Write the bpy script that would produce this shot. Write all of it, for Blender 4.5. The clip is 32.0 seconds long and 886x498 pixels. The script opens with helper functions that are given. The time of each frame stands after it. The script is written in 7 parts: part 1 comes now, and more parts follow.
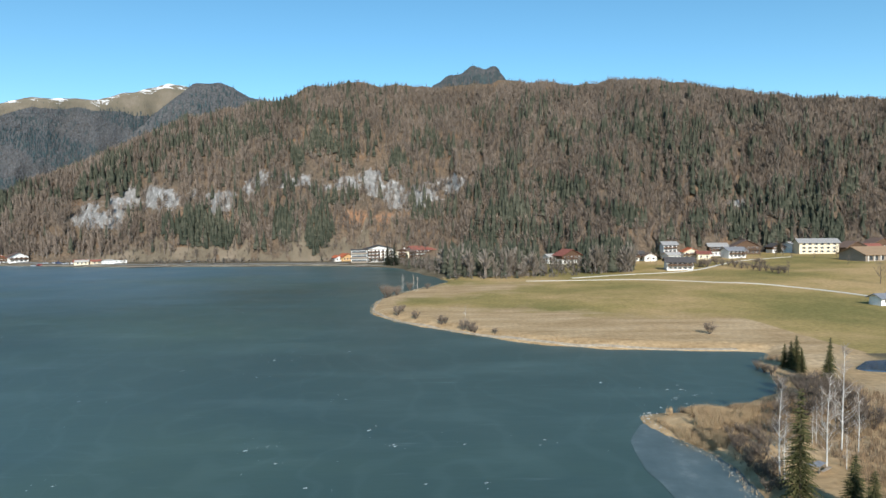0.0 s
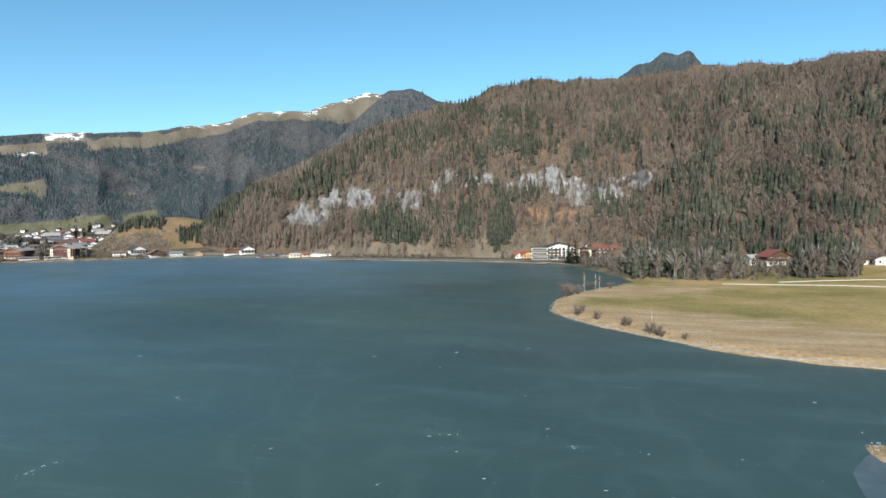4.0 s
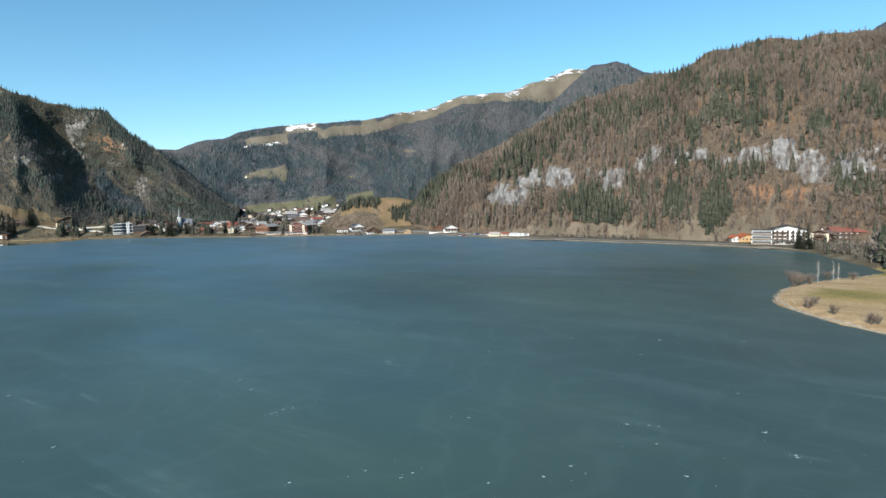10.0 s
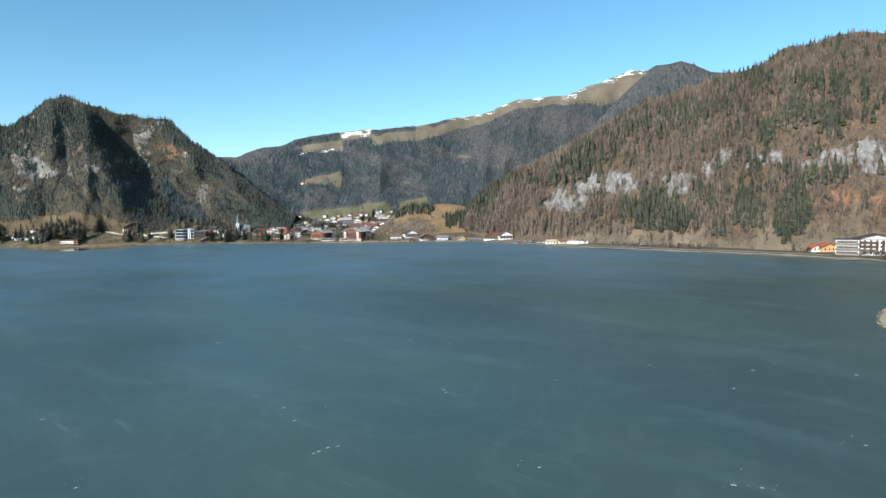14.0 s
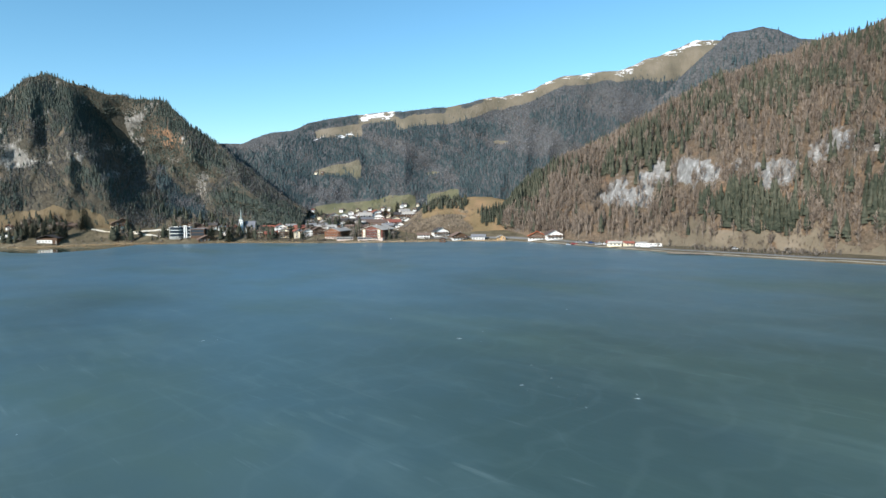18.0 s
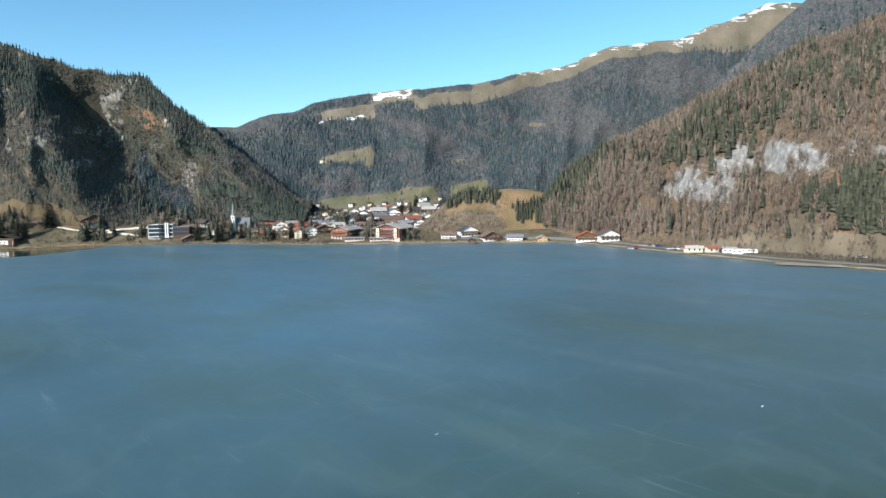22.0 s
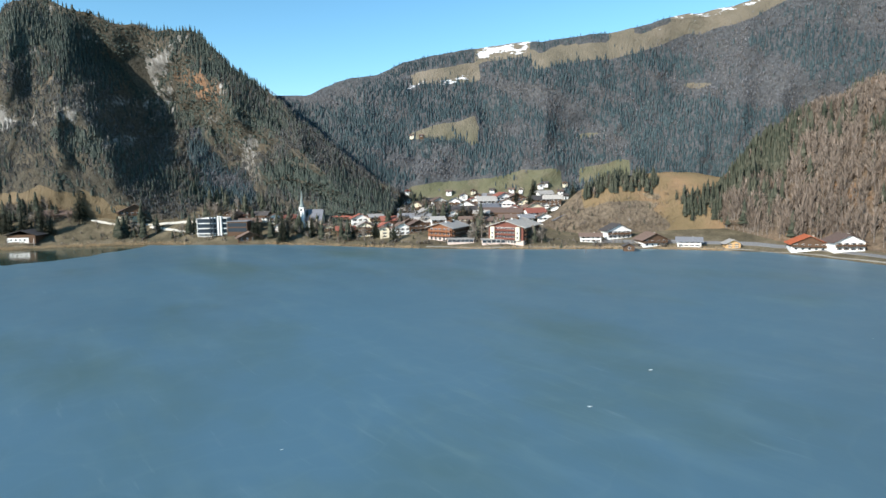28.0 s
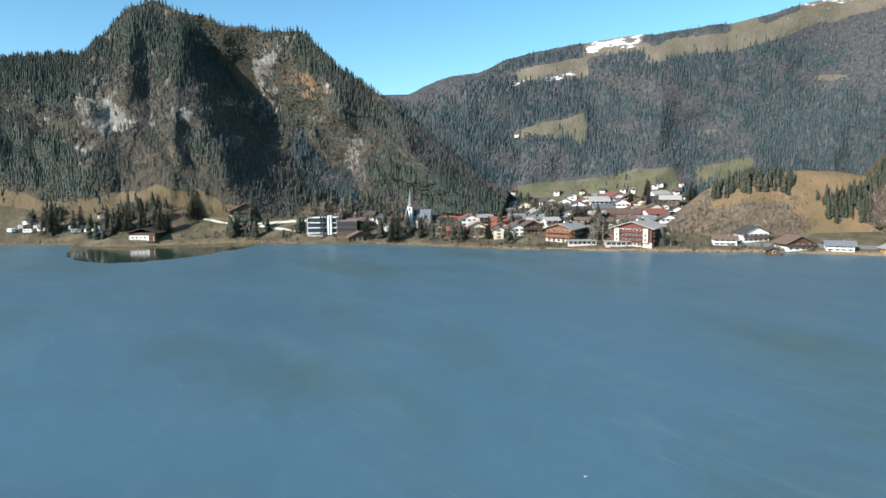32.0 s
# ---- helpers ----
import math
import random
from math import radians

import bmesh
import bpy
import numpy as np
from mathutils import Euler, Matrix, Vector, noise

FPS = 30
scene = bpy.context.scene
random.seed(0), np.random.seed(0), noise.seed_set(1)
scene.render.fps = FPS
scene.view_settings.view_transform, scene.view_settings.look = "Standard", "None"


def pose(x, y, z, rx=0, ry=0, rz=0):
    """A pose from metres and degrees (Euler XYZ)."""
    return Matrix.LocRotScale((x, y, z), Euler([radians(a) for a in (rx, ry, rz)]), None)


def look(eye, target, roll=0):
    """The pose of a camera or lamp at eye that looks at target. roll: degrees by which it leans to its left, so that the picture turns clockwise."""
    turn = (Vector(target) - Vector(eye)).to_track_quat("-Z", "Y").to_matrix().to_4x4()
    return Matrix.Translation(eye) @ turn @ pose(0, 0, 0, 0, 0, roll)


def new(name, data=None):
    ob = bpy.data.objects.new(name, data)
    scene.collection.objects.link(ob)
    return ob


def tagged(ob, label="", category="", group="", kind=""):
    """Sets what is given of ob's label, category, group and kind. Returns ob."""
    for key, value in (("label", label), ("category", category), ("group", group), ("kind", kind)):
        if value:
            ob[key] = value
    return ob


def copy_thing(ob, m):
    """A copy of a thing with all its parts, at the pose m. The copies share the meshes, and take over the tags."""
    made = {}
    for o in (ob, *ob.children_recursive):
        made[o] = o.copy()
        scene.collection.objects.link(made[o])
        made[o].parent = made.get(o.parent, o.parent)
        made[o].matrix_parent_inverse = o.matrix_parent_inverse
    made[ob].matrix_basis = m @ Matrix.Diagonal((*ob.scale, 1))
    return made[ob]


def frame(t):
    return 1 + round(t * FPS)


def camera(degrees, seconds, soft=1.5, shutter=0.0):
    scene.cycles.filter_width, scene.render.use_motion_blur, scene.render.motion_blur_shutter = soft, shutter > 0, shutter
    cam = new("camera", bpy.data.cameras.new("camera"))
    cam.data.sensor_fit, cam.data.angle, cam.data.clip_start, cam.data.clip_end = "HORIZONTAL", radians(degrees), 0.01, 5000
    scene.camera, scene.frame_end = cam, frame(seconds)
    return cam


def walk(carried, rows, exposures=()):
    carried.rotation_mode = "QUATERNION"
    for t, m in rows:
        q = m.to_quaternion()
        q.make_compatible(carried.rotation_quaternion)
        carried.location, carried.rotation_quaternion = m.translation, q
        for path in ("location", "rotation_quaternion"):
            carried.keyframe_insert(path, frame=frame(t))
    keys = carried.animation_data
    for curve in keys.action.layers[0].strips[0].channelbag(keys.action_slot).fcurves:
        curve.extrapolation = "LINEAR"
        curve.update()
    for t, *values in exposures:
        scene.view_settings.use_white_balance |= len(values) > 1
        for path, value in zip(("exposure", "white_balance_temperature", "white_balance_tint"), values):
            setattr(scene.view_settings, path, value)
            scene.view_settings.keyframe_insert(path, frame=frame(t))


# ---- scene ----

# Camera: hovers high over the frozen lake, pans to the left, then glides towards the village.
FOV = 73.84
cam = camera(FOV, 32.0, soft=1.52)
ROLL = 0.66
PATH = [(0, 0.0, 0.0, 29.0, -1.2, -2.49), (0.5, 0.0, 0.0, 29.0, 0.93, -2.52), (1, 0.0, 0.0, 29.0, 3.1, -2.54),
        (1.5, 0.0, 0.0, 29.0, 5.3, -2.56), (2, 0.0, 0.0, 29.0, 7.52, -2.55), (2.5, 0.0, 0.0, 29.0, 9.59, -2.56),
        (3, 0.0, 0.0, 29.0, 11.75, -2.57), (3.5, 0.0, 0.0, 29.0, 13.97, -2.53), (4, 0.0, 0.0, 29.0, 16.22, -2.55),
        (4.5, 0.0, 0.0, 29.0, 18.49, -2.56), (6.5, 0.0, 0.0, 29.0, 26.63, -2.6), (7, 0.0, 0.0, 29.0, 28.49, -2.61),
        (7.5, 0.0, 0.0, 29.0, 30.16, -2.6), (8, 0.0, 0.0, 29.0, 31.42, -2.64), (8.5, 0.0, 0.0, 29.0, 32.4, -2.62),
        (9, 0.0, 0.0, 29.0, 33.38, -2.64), (9.5, 0.0, 0.0, 29.0, 34.44, -2.95), (10, 0.0, 0.0, 29.0, 35.33, -4.29),
        (10.5, 0.0, 0.0, 29.0, 36.07, -5.9), (11, 0.0, 0.0, 29.0, 36.72, -6.49), (11.5, 0.0, 0.0, 29.0, 37.37, -6.46),
        (12, 0.0, 0.0, 29.0, 37.97, -5.06), (12.5, 0.0, 0.0, 29.0, 38.58, -3.71), (13, 0.0, 0.0, 29.0, 39.28, -3.53),
        (13.5, 0.0, 0.0, 29.0, 39.97, -3.54), (14.0, -7.6, 7.9, 29.99, 40.48, -3.7), (14.5, -15.7, 15.6, 30.65, 40.86, -3.82),
        (15.0, -23.9, 23.0, 31.07, 41.11, -3.94), (15.5, -32.3, 30.3, 31.39, 41.35, -4.06), (16.0, -40.6, 37.6, 31.67, 41.61, -4.17),
        (16.5, -49.0, 45.3, 31.94, 41.91, -4.27), (17.0, -57.3, 52.4, 32.2, 42.12, -4.35), (17.5, -65.6, 59.4, 32.45, 42.33, -4.43),
        (18.0, -73.9, 66.7, 32.7, 42.56, -4.52), (18.5, -82.4, 73.8, 32.94, 42.77, -4.6), (19.0, -90.7, 80.4, 33.18, 42.91, -4.69),
        (19.5, -98.9, 87.0, 33.43, 43.06, -4.79), (20.0, -107.0, 93.7, 33.7, 43.17, -4.9), (20.5, -115.0, 100.4, 33.97, 43.31, -5.01),
        (21.0, -122.9, 107.0, 34.24, 43.46, -5.14), (21.5, -130.9, 113.4, 34.51, 43.6, -5.27), (22.0, -139.0, 119.5, 34.77, 43.69, -5.41),
        (22.5, -147.3, 125.5, 35.02, 43.77, -5.55), (23.0, -157.5, 131.7, 35.27, 44.38, -5.66), (23.5, -168.7, 137.0, 35.52, 45.28, -5.77),
        (24.0, -178.8, 141.8, 35.76, 45.9, -5.91), (24.5, -188.7, 147.7, 35.98, 46.43, -6.05), (25.0, -197.7, 153.0, 36.18, 46.98, -6.22),
        (25.5, -207.1, 158.9, 36.37, 47.63, -6.39), (26.0, -216.0, 163.2, 36.56, 48.22, -6.58), (26.5, -224.6, 167.6, 36.71, 48.86, -6.76),
        (27.0, -233.2, 174.0, 36.78, 49.56, -6.93), (27.5, -240.4, 177.2, 36.79, 50.02, -7.07), (28.0, -242.5, 175.5, 36.79, 50.38, -7.06),
        (28.5, -244.9, 174.8, 36.65, 50.88, -7.03), (29.0, -247.7, 173.9, 36.46, 51.61, -7.0), (29.5, -251.0, 172.0, 36.28, 52.27, -6.96),
        (30.0, -254.8, 169.1, 36.15, 52.89, -6.93), (30.5, -257.8, 164.7, 36.06, 53.26, -6.92), (31.0, -261.6, 161.8, 35.91, 53.9, -6.88),
        (31.5, -265.5, 158.3, 35.65, 54.59, -6.83), (32.0, -270.2, 155.9, 35.29, 55.66, -6.76)]
walk(cam, [(t, pose(x, y, z, 90 + pitch, ROLL, yaw)) for t, x, y, z, yaw, pitch in PATH], [(0, 0.31), (13.5, 0.39), (22, 0.54), (32, 0.57)])

# ---- light ----
SUN_AZ, SUN_EL = 186.0, 29.0          # azimuth from +y towards -x, elevation


def heading(a):
    return Vector((-math.sin(radians(a)), math.cos(radians(a)), 0))


world = bpy.data.worlds.new("sky")
scene.world = world
world.use_nodes = True
wn = world.node_tree
wn.nodes.clear()
sky = wn.nodes.new("ShaderNodeTexSky")
sky.sky_type, sky.sun_disc = "NISHITA", False
sky.sun_elevation = radians(SUN_EL)
sky.sun_rotation = radians(-SUN_AZ)
sky.altitude, sky.air_density, sky.dust_density, sky.ozone_density = 700, 1.0, 0.25, 4.0
bg = wn.nodes.new("ShaderNodeBackground")
bg.inputs["Strength"].default_value = 0.139
out = wn.nodes.new("ShaderNodeOutputWorld")
hue = wn.nodes.new("ShaderNodeHueSaturation")
hue.inputs["Saturation"].default_value = 1.1
hue.inputs["Hue"].default_value = 0.481
wn.links.new(sky.outputs[0], hue.inputs["Color"])
wn.links.new(hue.outputs[0], bg.inputs[0])
wn.links.new(bg.outputs[0], out.inputs[0])
sun_data = bpy.data.lights.new("sun", "SUN")
sun_data.energy, sun_data.angle, sun_data.color = 4.6, radians(0.55), (1.0, 0.94, 0.85)
sun = new("sun", sun_data)
to_sun = heading(SUN_AZ) * math.cos(radians(SUN_EL)) + Vector((0, 0, math.sin(radians(SUN_EL))))
sun.matrix_world = look(to_sun * 500, (0, 0, 0))

# ---- numeric helpers ----

def hash3(i, j, k):
    n = (i.astype(np.int64) * 374761393 + j.astype(np.int64) * 668265263 + k * 1274126177) & 0x7FFFFFFF
    n = ((n ^ (n >> 13)) * 1103515245 + 12345) & 0x7FFFFFFF
    n = ((n ^ (n >> 15)) * 1597334677) & 0x7FFFFFFF
    return (n ^ (n >> 16)).astype(np.float64) / 0x7FFFFFFF


def vnoise(x, y, seed=0):
    """Smooth value noise in -1..1."""
    x, y = np.asarray(x, float), np.asarray(y, float)
    i, j = np.floor(x), np.floor(y)
    u, v = x - i, y - j
    u, v = u * u * (3 - 2 * u), v * v * (3 - 2 * v)
    a, b = hash3(i, j, seed), hash3(i + 1, j, seed)
    c, d = hash3(i, j + 1, seed), hash3(i + 1, j + 1, seed)
    return 2 * ((a * (1 - u) + b * u) * (1 - v) + (c * (1 - u) + d * u) * v) - 1


def fbm(x, y, octaves=4, seed=0, gain=0.5):
    total, amp, scale = 0.0, 1.0, 1.0
    for o in range(octaves):
        total = total + amp * vnoise(x * scale, y * scale, seed + 17 * o)
        amp, scale = amp * gain, scale * 2.03
    return total


def smooth(a, b, x):
    t = np.clip((np.asarray(x, float) - a) / (b - a), 0, 1)
    return t * t * (3 - 2 * t)


def mesh_arrays(name, verts, faces, mats, index=None, shade=False):
    """A mesh object's data from arrays; faces: (n, 3) or (n, 4)."""
    me = bpy.data.meshes.new(name)
    verts, faces = np.asarray(verts, np.float32), np.asarray(faces, np.int32)
    n, k = faces.shape
    me.vertices.add(len(verts))
    me.vertices.foreach_set("co", verts.ravel())
    me.loops.add(n * k)
    me.loops.foreach_set("vertex_index", faces.ravel())
    me.polygons.add(n)
    me.polygons.foreach_set("loop_start", np.arange(0, n * k, k, dtype=np.int32))
    me.polygons.foreach_set("loop_total", np.full(n, k, np.int32))
    me.polygons.foreach_set("use_smooth", np.full(n, shade))
    for m in mats:
        me.materials.append(m)
    if index is not None:
        me.polygons.foreach_set("material_index", np.asarray(index, np.int32))
    me.update(calc_edges=True)
    return me


def grid_faces(nu, nv):
    a = np.arange(nu * nv).reshape(nu, nv)
    return np.stack([a[:-1, :-1], a[1:, :-1], a[1:, 1:], a[:-1, 1:]], -1).reshape(-1, 4)


def scatter(name, kinds, places, sizes, turns, pick, mats, leans=None):
    """One mesh of many copies. kinds: list of (verts, tris, material index); pick: which kind each copy is."""
    V, T, M, base = [], [], [], 0
    for k, (kv, kt, km) in enumerate(kinds):
        s = np.where(pick == k)[0]
        if not len(s):
            continue
        c, sn = np.cos(turns[s]), np.sin(turns[s])
        w, h = sizes[s, 0][:, None], sizes[s, 1][:, None]
        x = (kv[:, 0] * c[:, None] - kv[:, 1] * sn[:, None]) * w
        y = (kv[:, 0] * sn[:, None] + kv[:, 1] * c[:, None]) * w
        z = kv[:, 2] * h
        v = np.stack([x, y, z], -1) + places[s][:, None, :]
        V.append(v.reshape(-1, 3))
        T.append((kt[None] + (np.arange(len(s)) * len(kv))[:, None, None] + base).reshape(-1, 3))
        M.append(np.tile(km, len(s)))
        base += len(s) * len(kv)
    return mesh_arrays(name, np.concatenate(V), np.concatenate(T), mats, np.concatenate(M))


# ---- materials ----
def material(name, rough=0.8, metal=0.0, spec=0.3):
    m = bpy.data.materials.new(name)
    m.use_nodes = True
    b = m.node_tree.nodes["Principled BSDF"]
    b.inputs["Roughness"].default_value, b.inputs["Metallic"].default_value = rough, metal
    b.inputs["Specular IOR Level"].default_value = spec
    return m, m.node_tree, b


def node(tree, kind, **inputs):
    n = tree.nodes.new("ShaderNode" + kind)
    for key, value in inputs.items():
        n.inputs[key.replace("_", " ")].default_value = value
    return n


def noise_of(tree, scale, detail=4.0, rough=0.55, stretch=None, turn=0.0):
    n = node(tree, "TexNoise", Scale=scale, Detail=detail, Roughness=rough)
    co = tree.nodes.new("ShaderNodeNewGeometry")
    if stretch:
        mp = tree.nodes.new("ShaderNodeMapping")
        mp.inputs["Scale"].default_value = stretch
        mp.inputs["Rotation"].default_value = (0, 0, turn)
        tree.links.new(co.outputs["Position"], mp.inputs[0])
        tree.links.new(mp.outputs[0], n.inputs["Vector"])
    else:
        tree.links.new(co.outputs["Position"], n.inputs["Vector"])
    return n.outputs["Fac"]


def ramp(tree, fac, stops):
    r = tree.nodes.new("ShaderNodeValToRGB")
    while len(r.color_ramp.elements) < len(stops):
        r.color_ramp.elements.new(0.5)
    for e, (pos, col) in zip(r.color_ramp.elements, stops):
        e.position, e.color = pos, (*col, 1) if len(col) == 3 else col
    tree.links.new(fac, r.inputs[0])
    return r.outputs[0]


def mix(tree, fac, a, b, mode="MIX"):
    n = tree.nodes.new("ShaderNodeMix")
    n.data_type, n.blend_type = "RGBA", mode
    for sock, value in ((n.inputs[0], fac), (n.inputs[6], a), (n.inputs[7], b)):
        if isinstance(value, (int, float)):
            sock.default_value = value
        elif isinstance(value, tuple):
            sock.default_value = (*value, 1)
        else:
            tree.links.new(value, sock)
    return n.outputs[2]


def bump(tree, b, fac, strength=0.4, distance=0.1):
    n = node(tree, "Bump", Strength=strength, Distance=distance)
    tree.links.new(fac, n.inputs["Height"])
    tree.links.new(n.outputs[0], b.inputs["Normal"])


def math_node(tree, op, a, b=0.0):
    n = tree.nodes.new("ShaderNodeMath")
    n.operation = op
    for sock, value in zip(n.inputs, (a, b)):
        if isinstance(value, (int, float)):
            sock.default_value = value
        else:
            tree.links.new(value, sock)
    return n.outputs[0]


def plain(name, col, rough=0.8, vary=0.12, scale=1.5, metal=0.0, spec=0.3):
    m, t, b = material(name, rough, metal, spec)
    lo, hi = tuple(c * (1 - vary) for c in col), tuple(min(1, c * (1 + vary)) for c in col)
    c = ramp(t, noise_of(t, scale, 5), [(0.3, lo), (0.7, hi)])
    t.links.new(c, b.inputs["Base Color"])
    return m


def attr(tree, name):
    n = tree.nodes.new("ShaderNodeAttribute")
    n.attribute_name = name
    return n.outputs["Fac"]


def terrain_material(name, floor, dry, rock, light_rock, turf_cols, rock_scale=0.05, valley_turf=None, edge_scale=0.14):
    """Hillside: forest floor with dry grass and leaf litter; attributes 'rock', 'grass' and 'snow' say where stone, turf and snow lie."""
    m, t, b = material(name, 0.95, 0, 0.1)
    base = ramp(t, noise_of(t, 0.05, 7, 0.7), [(0.35, floor), (0.58, tuple(a * 0.7 + c * 0.3 for a, c in zip(floor, dry))), (0.7, dry)])
    fine = ramp(t, noise_of(t, 0.6, 4), [(0.3, (0.55, 0.55, 0.55)), (0.7, (1.25, 1.25, 1.25))])
    base = mix(t, 1.0, base, fine, "MULTIPLY")
    stone = ramp(t, noise_of(t, rock_scale * 6, 9, 0.75, (1, 1, 0.45)), [(0.3, tuple(c * 0.35 for c in rock)), (0.43, tuple(c * 0.8 for c in rock)), (0.52, rock), (0.68, light_rock)])
    litter = math_node(t, "ADD", attr(t, "rust"), math_node(t, "MULTIPLY", math_node(t, "SUBTRACT", noise_of(t, 0.09, 7, 0.7, (1, 1, 0.5)), 0.5), 1.6))
    base = mix(t, ramp(t, litter, [(0.45, (0, 0, 0)), (0.75, (1, 1, 1))]), base, mix(t, 1.0, (0.3, 0.175, 0.105), fine, "MULTIPLY"))
    edge = math_node(t, "ADD", attr(t, "rock"), math_node(t, "MULTIPLY", math_node(t, "SUBTRACT", noise_of(t, edge_scale, 10, 0.78, (1, 1, 0.7)), 0.5), 2.8))
    cut = ramp(t, edge, [(0.46, (0, 0, 0)), (0.56, (1, 1, 1))])
    base = mix(t, cut, base, stone)
    turf = ramp(t, noise_of(t, 0.05, 6, 0.6), list(zip((0.3, 0.5, 0.7), turf_cols)))
    if valley_turf:
        split = t.nodes.new("ShaderNodeSeparateXYZ")
        t.links.new(t.nodes.new("ShaderNodeNewGeometry").outputs["Position"], split.inputs[0])
        high = ramp(t, math_node(t, "MULTIPLY", split.outputs["Z"], 0.01), [(0.4, (0, 0, 0)), (0.8, (1, 1, 1))])
        turf = mix(t, high, ramp(t, noise_of(t, 0.05, 6, 0.6), list(zip((0.3, 0.5, 0.7), valley_turf))), turf)
    gcut = ramp(t, math_node(t, "ADD", attr(t, "grass"), math_node(t, "MULTIPLY", math_node(t, "SUBTRACT", noise_of(t, 0.06, 5, 0.6), 0.5), 0.5)), [(0.47, (0, 0, 0)), (0.53, (1, 1, 1))])
    base = mix(t, gcut, base, turf)
    scut = ramp(t, math_node(t, "ADD", attr(t, "snow"), math_node(t, "MULTIPLY", math_node(t, "SUBTRACT", noise_of(t, 0.09, 8, 0.72, (1, 1, 4.0)), 0.5), 2.4)), [(0.5, (0, 0, 0)), (0.58, (1, 1, 1))])
    base = mix(t, scut, base, (0.82, 0.84, 0.88))
    t.links.new(base, b.inputs["Base Color"])
    bump(t, b, noise_of(t, 0.5, 8, 0.7), 0.8, 1.5)
    return m


HILL = terrain_material("hillside", (0.125, 0.103, 0.078), (0.25, 0.15, 0.085), (0.25, 0.245, 0.235), (0.49, 0.485, 0.475),
                        ((0.12, 0.1, 0.072), (0.165, 0.137, 0.098), (0.225, 0.182, 0.135)))
# Forest floor and litter greyed towards blue: aerial haze painted into the colour.
HILL_HAZED = terrain_material("far_hillside", (0.08, 0.086, 0.093), (0.14, 0.136, 0.133), (0.26, 0.25, 0.24), (0.42, 0.41, 0.4),
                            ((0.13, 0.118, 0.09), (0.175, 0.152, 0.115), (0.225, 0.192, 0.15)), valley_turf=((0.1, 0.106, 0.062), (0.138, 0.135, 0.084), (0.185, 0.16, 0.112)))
KNOLL = terrain_material("knoll_turf", (0.15, 0.12, 0.09), (0.26, 0.2, 0.13), (0.3, 0.3, 0.29), (0.5, 0.5, 0.49),
                         ((0.155, 0.12, 0.068), (0.21, 0.152, 0.085), (0.26, 0.17, 0.1)))
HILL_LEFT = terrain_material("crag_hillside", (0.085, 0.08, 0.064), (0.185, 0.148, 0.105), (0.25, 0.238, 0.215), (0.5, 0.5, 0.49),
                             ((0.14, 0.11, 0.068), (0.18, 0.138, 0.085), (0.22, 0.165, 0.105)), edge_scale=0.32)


def leaf_material(name, stops, rough=0.85, scale=0.02):
    m, t, b = material(name, rough, 0, 0.12)
    g = t.nodes.new("ShaderNodeNewGeometry")
    f = math_node(t, "ADD", math_node(t, "MULTIPLY", g.outputs["Random Per Island"], 0.5), math_node(t, "MULTIPLY", math_node(t, "SUBTRACT", noise_of(t, scale, 4), 0.25), 1.0))
    t.links.new(ramp(t, f, stops), b.inputs["Base Color"])
    return m


SPRUCE = leaf_material("spruce_needles", [(0.2, (0.034, 0.041, 0.029)), (0.5, (0.057, 0.062, 0.044)), (0.8, (0.095, 0.095, 0.068))])
# Needles lightened and blued, with distance haze put into the base colour.
SPRUCE_HAZED = leaf_material("far_spruce", [(0.2, (0.032, 0.054, 0.063)), (0.5, (0.049, 0.074, 0.082)), (0.8, (0.08, 0.108, 0.112))])
TWIG = leaf_material("bare_twigs", [(0.2, (0.108, 0.086, 0.07)), (0.5, (0.172, 0.138, 0.111)), (0.8, (0.262, 0.21, 0.17))])
# Crag spruce and twigs cooled towards blue, a light haze painted into both.
SPRUCE_CRAG_HAZED = leaf_material("crag_spruce", [(0.2, (0.036, 0.048, 0.042)), (0.5, (0.06, 0.074, 0.062)), (0.8, (0.102, 0.112, 0.092))])
TWIG_CRAG_HAZED = leaf_material("crag_twigs", [(0.2, (0.085, 0.086, 0.086)), (0.5, (0.13, 0.13, 0.126)), (0.8, (0.185, 0.18, 0.168))])
# Blue-grey twigs: the haze of the far slopes is in their colour.
TWIG_HAZED = leaf_material("far_twigs", [(0.2, (0.12, 0.126, 0.14)), (0.5, (0.172, 0.176, 0.191)), (0.8, (0.235, 0.233, 0.242))])
TRUNK_GREY = plain("grey_trunk", (0.19, 0.162, 0.138), 0.9, 0.25, 2.0)
BARK = plain("bark", (0.12, 0.095, 0.075), 0.9, 0.3, 2.0)
BIRCH = plain("birch_bark", (0.62, 0.6, 0.56), 0.8, 0.3, 3.0)
REED = leaf_material("dry_reed", [(0.2, (0.3, 0.215, 0.125)), (0.5, (0.41, 0.3, 0.18)), (0.8, (0.52, 0.4, 0.26))])


